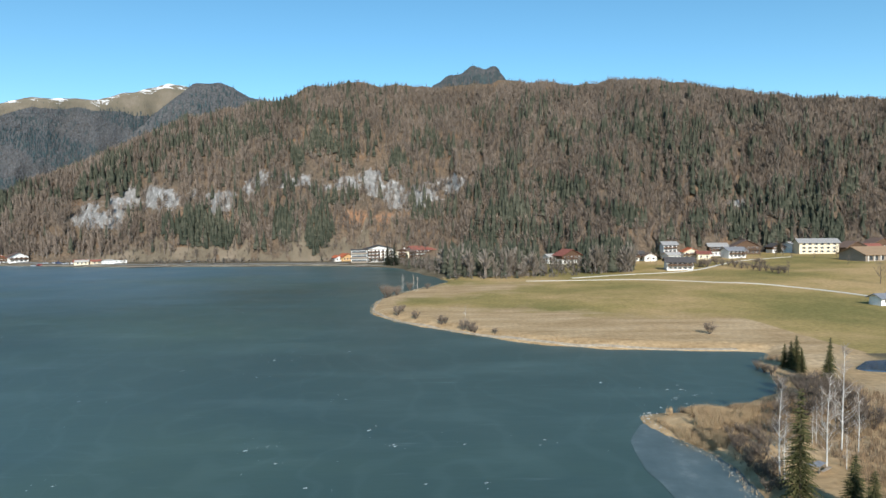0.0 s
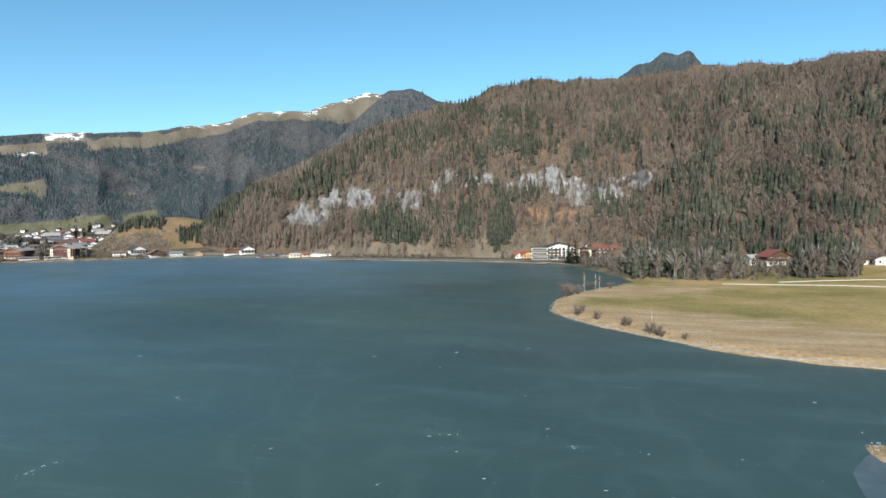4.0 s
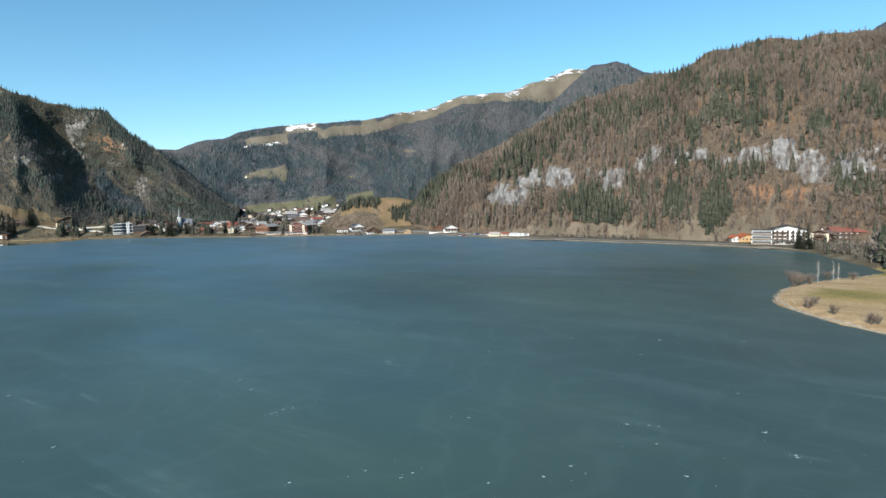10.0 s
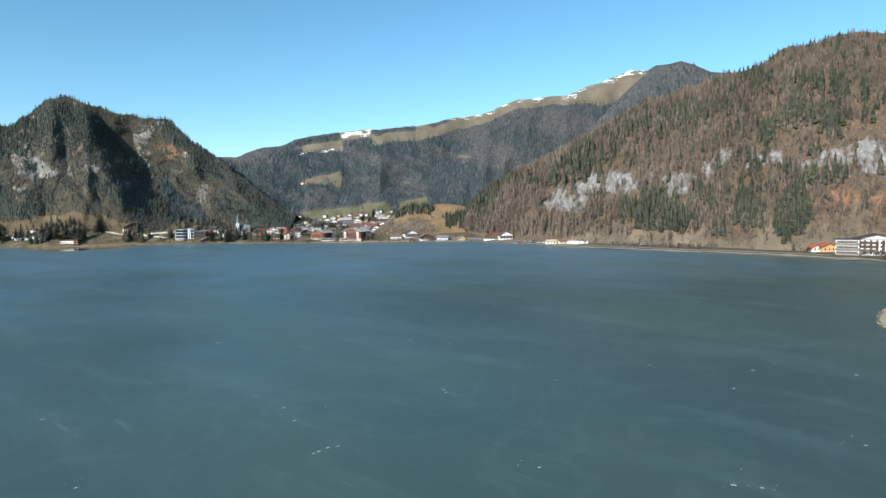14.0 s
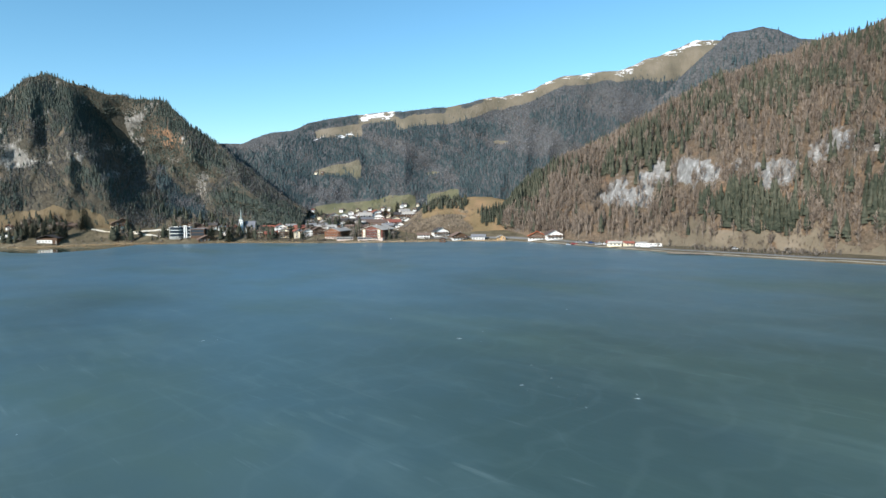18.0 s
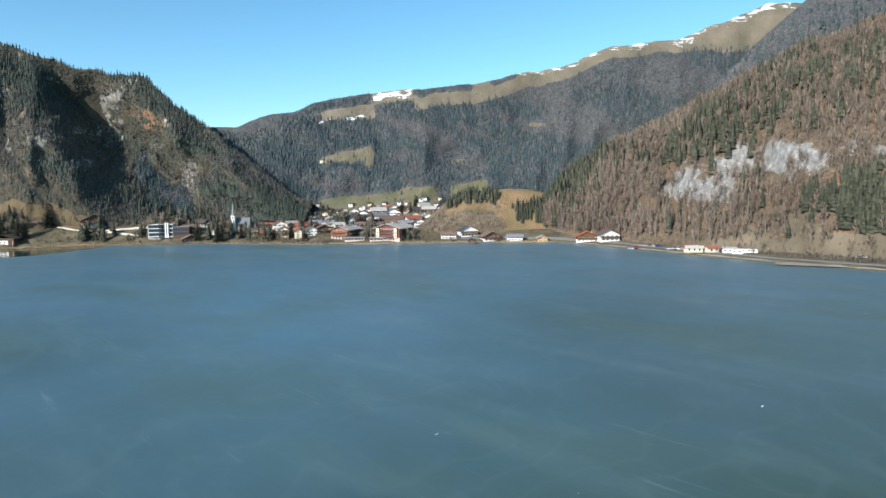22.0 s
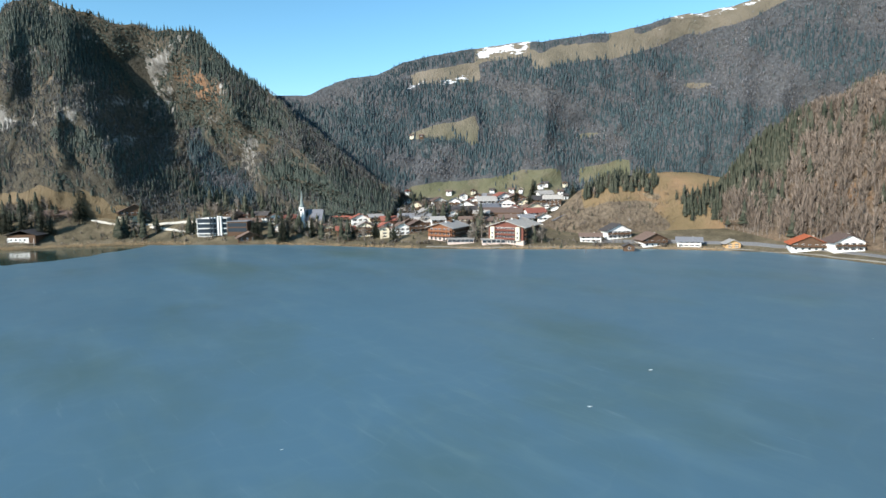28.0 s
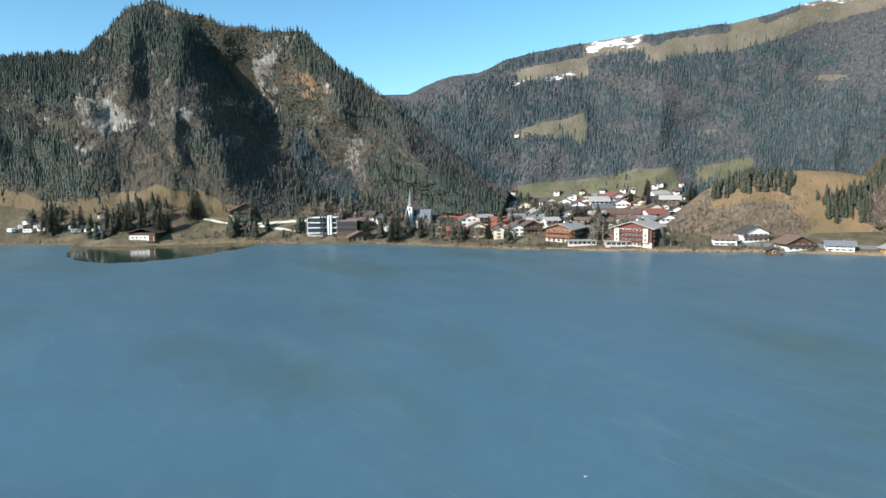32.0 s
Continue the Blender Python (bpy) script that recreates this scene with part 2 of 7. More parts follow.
def ground_material():
    m, t, b = material("meadow_ground", 0.95, 0, 0.1)
    green = ramp(t, noise_of(t, 0.02, 6, 0.6), [(0.36, (0.215, 0.184, 0.065)), (0.5, (0.325, 0.245, 0.095)), (0.62, (0.46, 0.318, 0.15))])
    straw = ramp(t, noise_of(t, 0.08, 6, 0.65, (0.4, 1.6, 1)), [(0.3, (0.31, 0.205, 0.105)), (0.5, (0.44, 0.308, 0.17)), (0.7, (0.56, 0.415, 0.26))])
    wild = ramp(t, noise_of(t, 0.09, 7, 0.65), [(0.3, (0.076, 0.066, 0.045)), (0.5, (0.13, 0.109, 0.071)), (0.7, (0.21, 0.174, 0.12))])
    shift = math_node(t, "MULTIPLY", math_node(t, "SUBTRACT", noise_of(t, 0.07, 6, 0.6), 0.5), 0.7)
    a = ramp(t, math_node(t, "ADD", attr(t, "straw"), shift), [(0.4, (0, 0, 0)), (0.6, (1, 1, 1))])
    c = ramp(t, math_node(t, "ADD", attr(t, "wild"), shift), [(0.4, (0, 0, 0)), (0.6, (1, 1, 1))])
    col = mix(t, a, mix(t, c, green, wild), straw)
    fine = ramp(t, noise_of(t, 0.9, 5), [(0.25, (0.7, 0.7, 0.7)), (0.75, (1.2, 1.2, 1.2))])
    t.links.new(mix(t, 1.0, col, fine, "MULTIPLY"), b.inputs["Base Color"])
    bump(t, b, noise_of(t, 1.2, 6), 0.5, 0.3)
    return m


GROUND = ground_material()


def ice_material():
    """Thin clear lake ice: dark teal, with frost veils, hairline cracks, a satin gloss and a painted blue sky
    reflection.
    """
    m, t, b = material("lake_ice", 0.3, 0, 0.5)
    deep = ramp(t, noise_of(t, 0.009, 5, 0.62), [(0.3, (0.03, 0.056, 0.047)), (0.5, (0.042, 0.075, 0.065)), (0.68, (0.056, 0.093, 0.084))])
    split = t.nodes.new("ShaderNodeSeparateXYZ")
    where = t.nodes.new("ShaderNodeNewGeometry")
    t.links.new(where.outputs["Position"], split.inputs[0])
    # Sky reflection painted into the base colour: bluer towards -x and +y.
    sky_tint = math_node(t, "ADD", math_node(t, "ADD", math_node(t, "MULTIPLY", split.outputs["X"], -0.0022), math_node(t, "MULTIPLY", split.outputs["Y"], 0.0014)), math_node(t, "MULTIPLY", math_node(t, "SUBTRACT", noise_of(t, 0.008, 5, 0.6), 0.5), 1.3))
    deep = mix(t, ramp(t, math_node(t, "MULTIPLY", sky_tint, 0.6), [(0.24, (0, 0, 0)), (0.64, (1, 1, 1))]), deep, (0.076, 0.154, 0.206))
    weed = ramp(t, noise_of(t, 0.013, 5, 0.6, (0.7, 1.3, 1), 0.7), [(0.5, (0, 0, 0)), (0.7, (0.6, 0.6, 0.6))])
    deep = mix(t, weed, deep, (0.066, 0.108, 0.074))
    veil = ramp(t, noise_of(t, 0.045, 7, 0.65, (0.45, 1.8, 1), 0.5), [(0.5, (0, 0, 0)), (0.85, (0.22, 0.22, 0.22))])
    col = mix(t, veil, deep, (0.2, 0.3, 0.29))
    streak = ramp(t, noise_of(t, 0.2, 5, 0.6, (0.25, 2.6, 1), 0.9), [(0.63, (0, 0, 0)), (0.85, (0.36, 0.36, 0.36))])
    col = mix(t, streak, col, (0.3, 0.4, 0.4))
    plume = node(t, "TexNoise", Scale=0.11, Detail=6.0, Roughness=0.62, Distortion=1.6)
    lie = t.nodes.new("ShaderNodeMapping")
    lie.inputs["Scale"].default_value = (0.35, 2.2, 1)
    lie.inputs["Rotation"].default_value = (0, 0, -0.75)
    t.links.new(where.outputs["Position"], lie.inputs[0])
    t.links.new(lie.outputs[0], plume.inputs["Vector"])
    feathered = mix(t, ramp(t, noise_of(t, 0.014, 3), [(0.5, (0, 0, 0)), (0.66, (1, 1, 1))]), (0.0, 0.0, 0.0), ramp(t, plume.outputs["Fac"], [(0.54, (0, 0, 0)), (0.82, (0.26, 0.26, 0.26))]))
    col = mix(t, feathered, col, (0.21, 0.31, 0.28))
    swirl = node(t, "TexWave", Scale=0.028, Distortion=22.0, Detail=3.0)
    geo = t.nodes.new("ShaderNodeNewGeometry")
    t.links.new(geo.outputs["Position"], swirl.inputs["Vector"])
    col = mix(t, ramp(t, swirl.outputs["Fac"], [(0.86, (0, 0, 0)), (1.0, (0.04, 0.04, 0.04))]), col, (0.22, 0.32, 0.31))
    crack = node(t, "TexVoronoi", Scale=0.016)
    crack.feature = "DISTANCE_TO_EDGE"
    warp = node(t, "TexNoise", Scale=0.02, Detail=4.0)
    shift = t.nodes.new("ShaderNodeVectorMath")
    shift.operation = "MULTIPLY_ADD"
    shift.inputs[1].default_value = (50, 50, 0)
    t.links.new(geo.outputs["Position"], warp.inputs["Vector"])
    t.links.new(warp.outputs["Color"], shift.inputs[0])
    t.links.new(geo.outputs["Position"], shift.inputs[2])
    t.links.new(shift.outputs[0], crack.inputs["Vector"])
    line = mix(t, noise_of(t, 0.03, 3), ramp(t, crack.outputs["Distance"], [(0.0, (0.05, 0.05, 0.05)), (0.0015, (0, 0, 0))]), (0, 0, 0))
    col = mix(t, line, col, (0.35, 0.45, 0.45))
    t.links.new(col, b.inputs["Base Color"])
    r = ramp(t, noise_of(t, 0.018, 5, 0.6), [(0.3, (0.34, 0.34, 0.34)), (0.7, (0.48, 0.48, 0.48))])
    t.links.new(r, b.inputs["Roughness"])
    bump(t, b, noise_of(t, 0.5, 4, 0.6, (0.6, 1.4, 1)), 0.06, 0.3)
    return m


ICE = ice_material()

# ---- lake outline ----
LAKE = [(-18.7, 376.4), (-25.8, 390.5), (-47.7, 407.3), (-97.3, 417.6), (-174.6, 422.1), (-251.3, 435.6), (-347.5, 467.9), (-379.0, 451.7),
        (-407.5, 430.9), (-445.0, 388.2), (-491.1, 349.9), (-549.7, 317.1), (-570.3, 290.6), (-601.3, 261.4), (-619.7, 237.9), (-628.7, 212.8),
        (-634.7, 190.4), (-670.8, 167.2), (-695.8, 135.2), (-741.1, 0.0), (-644.4, -161.1), (-322.2, -257.8), (-64.4, -219.1), (19.3, -103.1),
        (28.4, 12.9), (30.3, 50.3), (33.5, 61.2), (34.8, 68.3), (32.2, 76.0), (30.3, 85.1), (33.5, 87.6), (41.2, 87.0),
        (51.6, 90.9), (59.9, 98.6), (63.8, 108.3), (65.1, 117.3), (72.2, 122.4), (72.2, 127.6), (54.8, 128.9), (30.9, 134.7),
        (14.2, 147.6), (-3.2, 165.0), (-12.2, 175.9), (-21.3, 194.6), (-20.0, 224.3), (-12.2, 244.9), (9.0, 287.4), (7.7, 297.7)]


def chaikin(pts, times):
    p = np.array(pts, float)
    for _ in range(times):
        q = np.roll(p, -1, 0)
        p = np.stack([p * 0.75 + q * 0.25, p * 0.25 + q * 0.75], 1).reshape(-1, 2)
    return p


SHORE = chaikin(LAKE, 1)


def shore_distance(x, y):
    """Metres outside the lake's outline; negative on the lake."""
    x, y = np.asarray(x, float), np.asarray(y, float)
    best, inside = np.full(x.shape, 1e9), np.zeros(x.shape, bool)
    for (ax, ay), (bx, by) in zip(SHORE, np.roll(SHORE, -1, 0)):
        dx, dy = bx - ax, by - ay
        k = np.clip(((x - ax) * dx + (y - ay) * dy) / (dx * dx + dy * dy + 1e-9), 0, 1)
        best = np.minimum(best, np.hypot(x - ax - k * dx, y - ay - k * dy))
        cross = ((ay > y) != (by > y)) & (x < dx * (y - ay) / (by - ay + 1e-12) + ax)
        inside ^= cross
    return np.where(inside, -best, best)


def azimuth(x, y):
    return np.degrees(np.arctan2(-np.asarray(x, float), np.asarray(y, float)))


def ground_height(x, y, d=None):
    x, y = np.asarray(x, float), np.asarray(y, float)
    if d is None:
        d = shore_distance(x, y)
    a = azimuth(x, y)
    d = d + 1.2 * vnoise(x * 0.15, y * 0.15, 3)
    low = np.where(d > 0, 0.9 * smooth(0, 5, d) + 0.1 * np.minimum(d, 3), np.maximum(d * 0.25, -2.5))
    town = smooth(30, 38, a) * smooth(110, 84, a)
    reach = np.interp(a, [56, 64], [98, 46])
    rise = town * 24.0 * np.clip((d - 4) / reach, 0, 1) ** 1.1 + (1 - town) * 5.0 * smooth(40, 270, d)
    return low + np.where(d > 0, rise + 0.25 * vnoise(x * 0.05, y * 0.05, 9), 0)


# ---- ground, one sheet to the horizon ----
def axis(*runs):
    return np.unique(np.concatenate([np.arange(a, b, s) for a, b, s in runs] + [[runs[-1][1]]]))


gx = axis((-4600, -1000, 120), (-1000, -850, 15), (-850, -40, 4.5), (-40, 20, 2), (20, 85, 0.9), (85, 260, 3.2), (260, 580, 9), (580, 4600, 120))
gy = axis((-4600, -320, 120), (-320, 25, 10), (25, 145, 1.0), (145, 470, 3.6), (470, 720, 8), (720, 4600, 120))
GX, GY = np.meshgrid(gx, gy, indexing="ij")
GD = np.empty_like(GX)
for row in range(len(gx)):
    GD[row] = shore_distance(GX[row], GY[row])
GZ = ground_height(GX, GY, GD)


def put_attribute(me, name, values):
    a = me.attributes.new(name, "FLOAT", "POINT")
    a.data.foreach_set("value", np.asarray(values, np.float32).ravel())


ground_mesh = mesh_arrays("ground", np.stack([GX, GY, GZ], -1).reshape(-1, 3), grid_faces(len(gx), len(gy)), [GROUND], shade=True)
GA = azimuth(GX, GY)
SPIT = (GX > 29) & (GY < 119) & (GX < 260)
put_attribute(ground_mesh, "straw", np.where(SPIT, 0.6, 1.0) * np.minimum(smooth(9 + 75 * smooth(-25, 40, GX), 1.5, GD), smooth(330, 200, GY)) * smooth(24, 10, GA) * (GX < 90) + 0.3 * smooth(12, 1.5, GD) * smooth(20, 30, GA))
put_attribute(ground_mesh, "wild", np.maximum.reduce([smooth(5, 11, GA) * (0.72 + 0.16 * smooth(56, 60, GA)), SPIT * 0.6, 0.8 * smooth(285, 320, GY) * smooth(-13, -7, GA)]))
ground = tagged(new("ground", ground_mesh), "flat winter meadow and lake shore, green and straw-coloured turf", "ground", kind="structure")

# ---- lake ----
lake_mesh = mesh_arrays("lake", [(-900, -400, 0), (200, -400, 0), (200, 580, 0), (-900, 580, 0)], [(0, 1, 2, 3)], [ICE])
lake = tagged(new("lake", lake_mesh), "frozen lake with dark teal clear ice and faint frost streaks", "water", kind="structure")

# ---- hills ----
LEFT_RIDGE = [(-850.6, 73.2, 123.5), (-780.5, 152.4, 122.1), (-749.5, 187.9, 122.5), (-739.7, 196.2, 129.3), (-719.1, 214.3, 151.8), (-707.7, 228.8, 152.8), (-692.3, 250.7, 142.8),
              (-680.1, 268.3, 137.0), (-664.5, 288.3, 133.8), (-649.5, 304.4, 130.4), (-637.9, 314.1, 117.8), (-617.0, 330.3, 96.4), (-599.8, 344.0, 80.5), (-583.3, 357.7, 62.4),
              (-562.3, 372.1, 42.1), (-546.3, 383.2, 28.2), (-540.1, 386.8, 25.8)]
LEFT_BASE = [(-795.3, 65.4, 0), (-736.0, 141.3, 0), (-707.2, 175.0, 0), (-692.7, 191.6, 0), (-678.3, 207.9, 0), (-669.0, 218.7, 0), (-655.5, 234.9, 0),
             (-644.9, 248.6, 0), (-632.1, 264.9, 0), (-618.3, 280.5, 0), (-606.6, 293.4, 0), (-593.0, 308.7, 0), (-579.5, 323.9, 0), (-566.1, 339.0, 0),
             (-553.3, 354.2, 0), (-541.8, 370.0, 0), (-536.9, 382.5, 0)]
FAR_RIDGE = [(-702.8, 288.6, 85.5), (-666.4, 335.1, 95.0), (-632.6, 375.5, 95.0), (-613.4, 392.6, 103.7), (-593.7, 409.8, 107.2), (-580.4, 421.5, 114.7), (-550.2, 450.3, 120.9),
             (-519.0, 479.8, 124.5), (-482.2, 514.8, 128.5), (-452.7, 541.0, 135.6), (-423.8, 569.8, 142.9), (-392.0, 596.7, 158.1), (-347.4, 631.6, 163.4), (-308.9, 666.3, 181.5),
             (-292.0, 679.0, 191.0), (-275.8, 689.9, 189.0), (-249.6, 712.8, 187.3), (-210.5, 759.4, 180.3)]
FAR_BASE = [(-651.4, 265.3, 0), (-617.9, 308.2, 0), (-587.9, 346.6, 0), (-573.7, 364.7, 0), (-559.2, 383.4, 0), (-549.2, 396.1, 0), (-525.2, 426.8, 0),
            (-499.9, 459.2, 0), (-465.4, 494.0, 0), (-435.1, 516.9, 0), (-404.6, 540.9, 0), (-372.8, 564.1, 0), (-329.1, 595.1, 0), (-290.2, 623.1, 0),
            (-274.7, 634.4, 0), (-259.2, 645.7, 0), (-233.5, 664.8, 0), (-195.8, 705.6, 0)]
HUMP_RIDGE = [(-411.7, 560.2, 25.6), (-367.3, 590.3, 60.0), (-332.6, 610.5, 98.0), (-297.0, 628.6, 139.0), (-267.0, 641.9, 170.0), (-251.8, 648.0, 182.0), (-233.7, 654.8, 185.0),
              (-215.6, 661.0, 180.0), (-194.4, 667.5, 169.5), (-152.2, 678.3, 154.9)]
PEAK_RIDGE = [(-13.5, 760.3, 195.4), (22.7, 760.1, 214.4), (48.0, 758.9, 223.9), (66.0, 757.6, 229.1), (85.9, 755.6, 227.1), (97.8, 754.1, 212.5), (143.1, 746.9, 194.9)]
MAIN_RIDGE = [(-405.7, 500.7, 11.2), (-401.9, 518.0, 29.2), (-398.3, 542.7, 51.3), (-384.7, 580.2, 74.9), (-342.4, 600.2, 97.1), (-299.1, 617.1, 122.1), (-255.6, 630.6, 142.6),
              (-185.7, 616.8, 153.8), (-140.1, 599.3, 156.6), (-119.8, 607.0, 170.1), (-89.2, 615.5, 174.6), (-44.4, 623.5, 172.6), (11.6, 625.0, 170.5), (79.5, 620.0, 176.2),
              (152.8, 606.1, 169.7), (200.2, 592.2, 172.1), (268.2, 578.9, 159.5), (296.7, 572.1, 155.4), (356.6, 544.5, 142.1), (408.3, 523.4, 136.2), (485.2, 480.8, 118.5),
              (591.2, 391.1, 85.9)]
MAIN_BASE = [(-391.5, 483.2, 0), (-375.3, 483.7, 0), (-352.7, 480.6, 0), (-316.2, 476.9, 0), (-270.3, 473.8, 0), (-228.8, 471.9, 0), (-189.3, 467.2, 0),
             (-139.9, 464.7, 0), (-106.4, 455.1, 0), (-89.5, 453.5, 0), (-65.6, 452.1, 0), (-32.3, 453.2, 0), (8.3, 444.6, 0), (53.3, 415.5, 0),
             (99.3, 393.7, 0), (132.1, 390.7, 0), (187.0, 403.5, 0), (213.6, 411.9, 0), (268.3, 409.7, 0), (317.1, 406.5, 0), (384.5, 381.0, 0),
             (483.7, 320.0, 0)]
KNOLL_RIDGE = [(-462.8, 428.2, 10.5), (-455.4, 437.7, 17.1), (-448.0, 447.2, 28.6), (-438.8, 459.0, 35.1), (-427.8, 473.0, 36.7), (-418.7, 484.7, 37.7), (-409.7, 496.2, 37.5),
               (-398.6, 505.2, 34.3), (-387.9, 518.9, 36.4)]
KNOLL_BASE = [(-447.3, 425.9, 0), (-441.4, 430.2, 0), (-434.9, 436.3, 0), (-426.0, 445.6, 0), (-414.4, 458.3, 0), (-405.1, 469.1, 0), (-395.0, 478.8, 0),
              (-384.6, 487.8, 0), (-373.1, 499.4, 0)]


def matched(ridge, base, n):
    """Both lines at the same steps, counted along the ridge's control points."""
    r, b = np.array(ridge, float), np.array(base, float)
    s = np.r_[0, np.cumsum(np.hypot(*np.diff(r[:, :2], axis=0).T))]
    q = np.linspace(0, s[-1], n)
    return [np.stack([np.interp(q, s, p[:, i]) for i in range(3)], 1) for p in (r, b)], q


class Hill:
    """A hillside between a base line and a ridge line, with spurs and gullies, and a back slope behind the ridge."""

    def __init__(self, ridge, base, step, rows, gully, seed, bulge=0.0, back=100, rough=4.0, ridge_rough=2.0, extra=None, toe=1.0):
        length = np.hypot(*np.diff(np.array(ridge)[:, :2], axis=0).T).sum()
        n = int(length / step)
        (r, b), s = matched(ridge, base, n)
        b[:, 2] = ground_height(b[:, 0], b[:, 1]) - 1.0
        out = r[:, :2] - b[:, :2]
        out /= np.linalg.norm(out, axis=1)[:, None]
        v = np.linspace(0, 1, rows)
        S, W = np.meshgrid(s, v, indexing="ij")
        P = b[:, None, :] * (1 - W[..., None]) + r[:, None, :] * W[..., None]
        rise = (r[:, 2] - b[:, 2])[:, None]
        P[..., 2] = b[:, None, 2] + rise * W ** toe + bulge * rise * np.sin(np.pi * W)
        mask = np.sin(np.pi * np.clip(W, 0, 1)) ** 0.7
        spur = 1 - 2 * np.abs(fbm(S / 60, W * 0.8 + 0.3, 3, seed))
        shift = gully * mask * spur + rough * mask * fbm(S / 12, W * 9, 4, seed + 50)
        if extra:
            shift = shift + mask * extra(azimuth(P[..., 0], P[..., 1]), W)
        P[..., 0] -= out[:, None, 0] * shift
        P[..., 1] -= out[:, None, 1] * shift
        P[..., 2] += rough * 0.5 * mask * fbm(S / 20, W * 7, 4, seed + 90) + ridge_rough * smooth(0.8, 1, W) * fbm(S / 14, W, 4, seed + 7)
        self.S, self.W, self.P, self.n, self.rows = S, W, P, n, rows
        tail = []
        for k, drop in ((0.25, 0.06), (0.6, 0.3), (1.0, 0.75)):
            q = P[:, -1].copy()
            q[:, :2] += out * back * k
            q[:, 2] -= rise[:, 0] * drop
            tail.append(q)
        self.full = np.concatenate([P, np.stack(tail, 1)], 1)

    def mesh(self, name, mat, **masks):
        me = mesh_arrays(name, self.full.reshape(-1, 3), grid_faces(self.n, self.rows + 3), [mat], shade=True)
        for key in ("rock", "grass", "snow", "rust"):
            m = masks.get(key)
            a = np.zeros((self.n, self.rows + 3))
            if m is not None:
                a[:, :self.rows] = m
                a[:, self.rows:] = m[:, -1:]
            put_attribute(me, key, a)
        return me

    def sample(self, count, density, rng):
        """Random places with a chance given by density, an array over the grid."""
        i, j = rng.random(count) * (self.n - 1.001), rng.random(count) ** 0.9 * (self.rows - 1.001)
        a, b = i.astype(int), j.astype(int)
        f, g = (i - a)[:, None], (j - b)[:, None]
        P = self.P
        p = (P[a, b] * (1 - f) + P[a + 1, b] * f) * (1 - g) + (P[a, b + 1] * (1 - f) + P[a + 1, b + 1] * f) * g
        keep = rng.random(count) < density[a, b]
        return p[keep], a[keep], b[keep]


def blob(X, Z, cx, cz, rx, rz):
    return np.exp(-(((X - cx) / rx) ** 2 + ((Z - cz) / rz) ** 2))


def patch(hill, scale, seed, octaves=3):
    return fbm(hill.P[..., 0] * scale, (hill.P[..., 1] + hill.P[..., 2] * 2) * scale, octaves, seed)


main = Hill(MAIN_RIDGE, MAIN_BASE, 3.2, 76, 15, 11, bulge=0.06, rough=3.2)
MA = azimuth(main.P[..., 0], main.P[..., 1])
MZ = main.P[..., 2]


def crag_spur(a, w):
    """A spur that runs down towards the lake, with a deep gully on its east side and a small lit rib beyond."""
    u = a - (67.4 + 4.2 * w)
    near = np.where(u > 0, 26 * np.exp(-np.abs(u) / 5.0), 26 * smooth(-1.6, 0, u))
    cut = a - (62.2 + 9.0 * w)
    return near - 36 * np.exp(-(cut / 3.3) ** 2) + 11 * np.exp(-((a - 62.6) / 1.4) ** 2) * smooth(0.45, 0.75, w)


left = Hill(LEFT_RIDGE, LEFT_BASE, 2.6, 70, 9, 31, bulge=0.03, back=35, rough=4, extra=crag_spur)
LA = azimuth(left.P[..., 0], left.P[..., 1])
LZ = left.P[..., 2]
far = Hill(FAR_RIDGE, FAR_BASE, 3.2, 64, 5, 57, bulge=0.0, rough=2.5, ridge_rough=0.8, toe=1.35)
FA = azimuth(far.P[..., 0], far.P[..., 1])
FZ = far.P[..., 2]
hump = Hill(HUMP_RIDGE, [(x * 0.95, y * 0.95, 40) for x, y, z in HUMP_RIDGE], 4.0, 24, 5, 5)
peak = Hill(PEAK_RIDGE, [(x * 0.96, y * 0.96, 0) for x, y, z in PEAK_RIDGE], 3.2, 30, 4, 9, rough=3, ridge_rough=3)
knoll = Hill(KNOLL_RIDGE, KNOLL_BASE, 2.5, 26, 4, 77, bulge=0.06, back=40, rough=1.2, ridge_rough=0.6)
KA = azimuth(knoll.P[..., 0], knoll.P[..., 1])

main_rock = (1.0 + 0.9 * fbm(MA * 0.9, MZ * 0.09, 4, 19)).clip(0.2, 1.5) * 0.98 * sum(k * blob(MA, MZ + 5 * fbm(MA * 0.5, MA * 0, 2, 23), a, z, ra, rz) for k, a, z, ra, rz in (
    (0.95, 25.2, 53, 2.4, 10), (0.9, 27.2, 47, 2.4, 9), (0.95, 29.4, 40, 2.0, 10), (0.75, 19.6, 53, 2.4, 8), (0.6, 17, 60, 2.4, 7), (0.8, 14.8, 67, 1.8, 9), (0.75, 12, 66, 1.5, 8),
    (0.9, 5.6, 62, 2.4, 9), (0.7, 8.5, 66, 2.2, 8), (0.95, 2.0, 49, 2.4, 9), (0.7, 4.0, 54, 3.0, 8), (0.65, -0.8, 56, 1.8, 9), (0.7, -3, 60, 2.0, 8), (0.6, -27.7, 42, 1.2, 4.5), (0.55, -13, 45, 1.5, 4)))
main_rust = sum(k * blob(MA, MZ, a, z, ra, rz) for k, a, z, ra, rz in ((0.7, 7.5, 36, 1.6, 12), (0.7, 4.4, 34, 2.2, 8), (0.6, 3.0, 80, 1.6, 12), (0.5, 16, 40, 2.5, 9), (0.5, 23, 38, 2.5, 9), (0.45, 30, 50, 2.5, 9)))
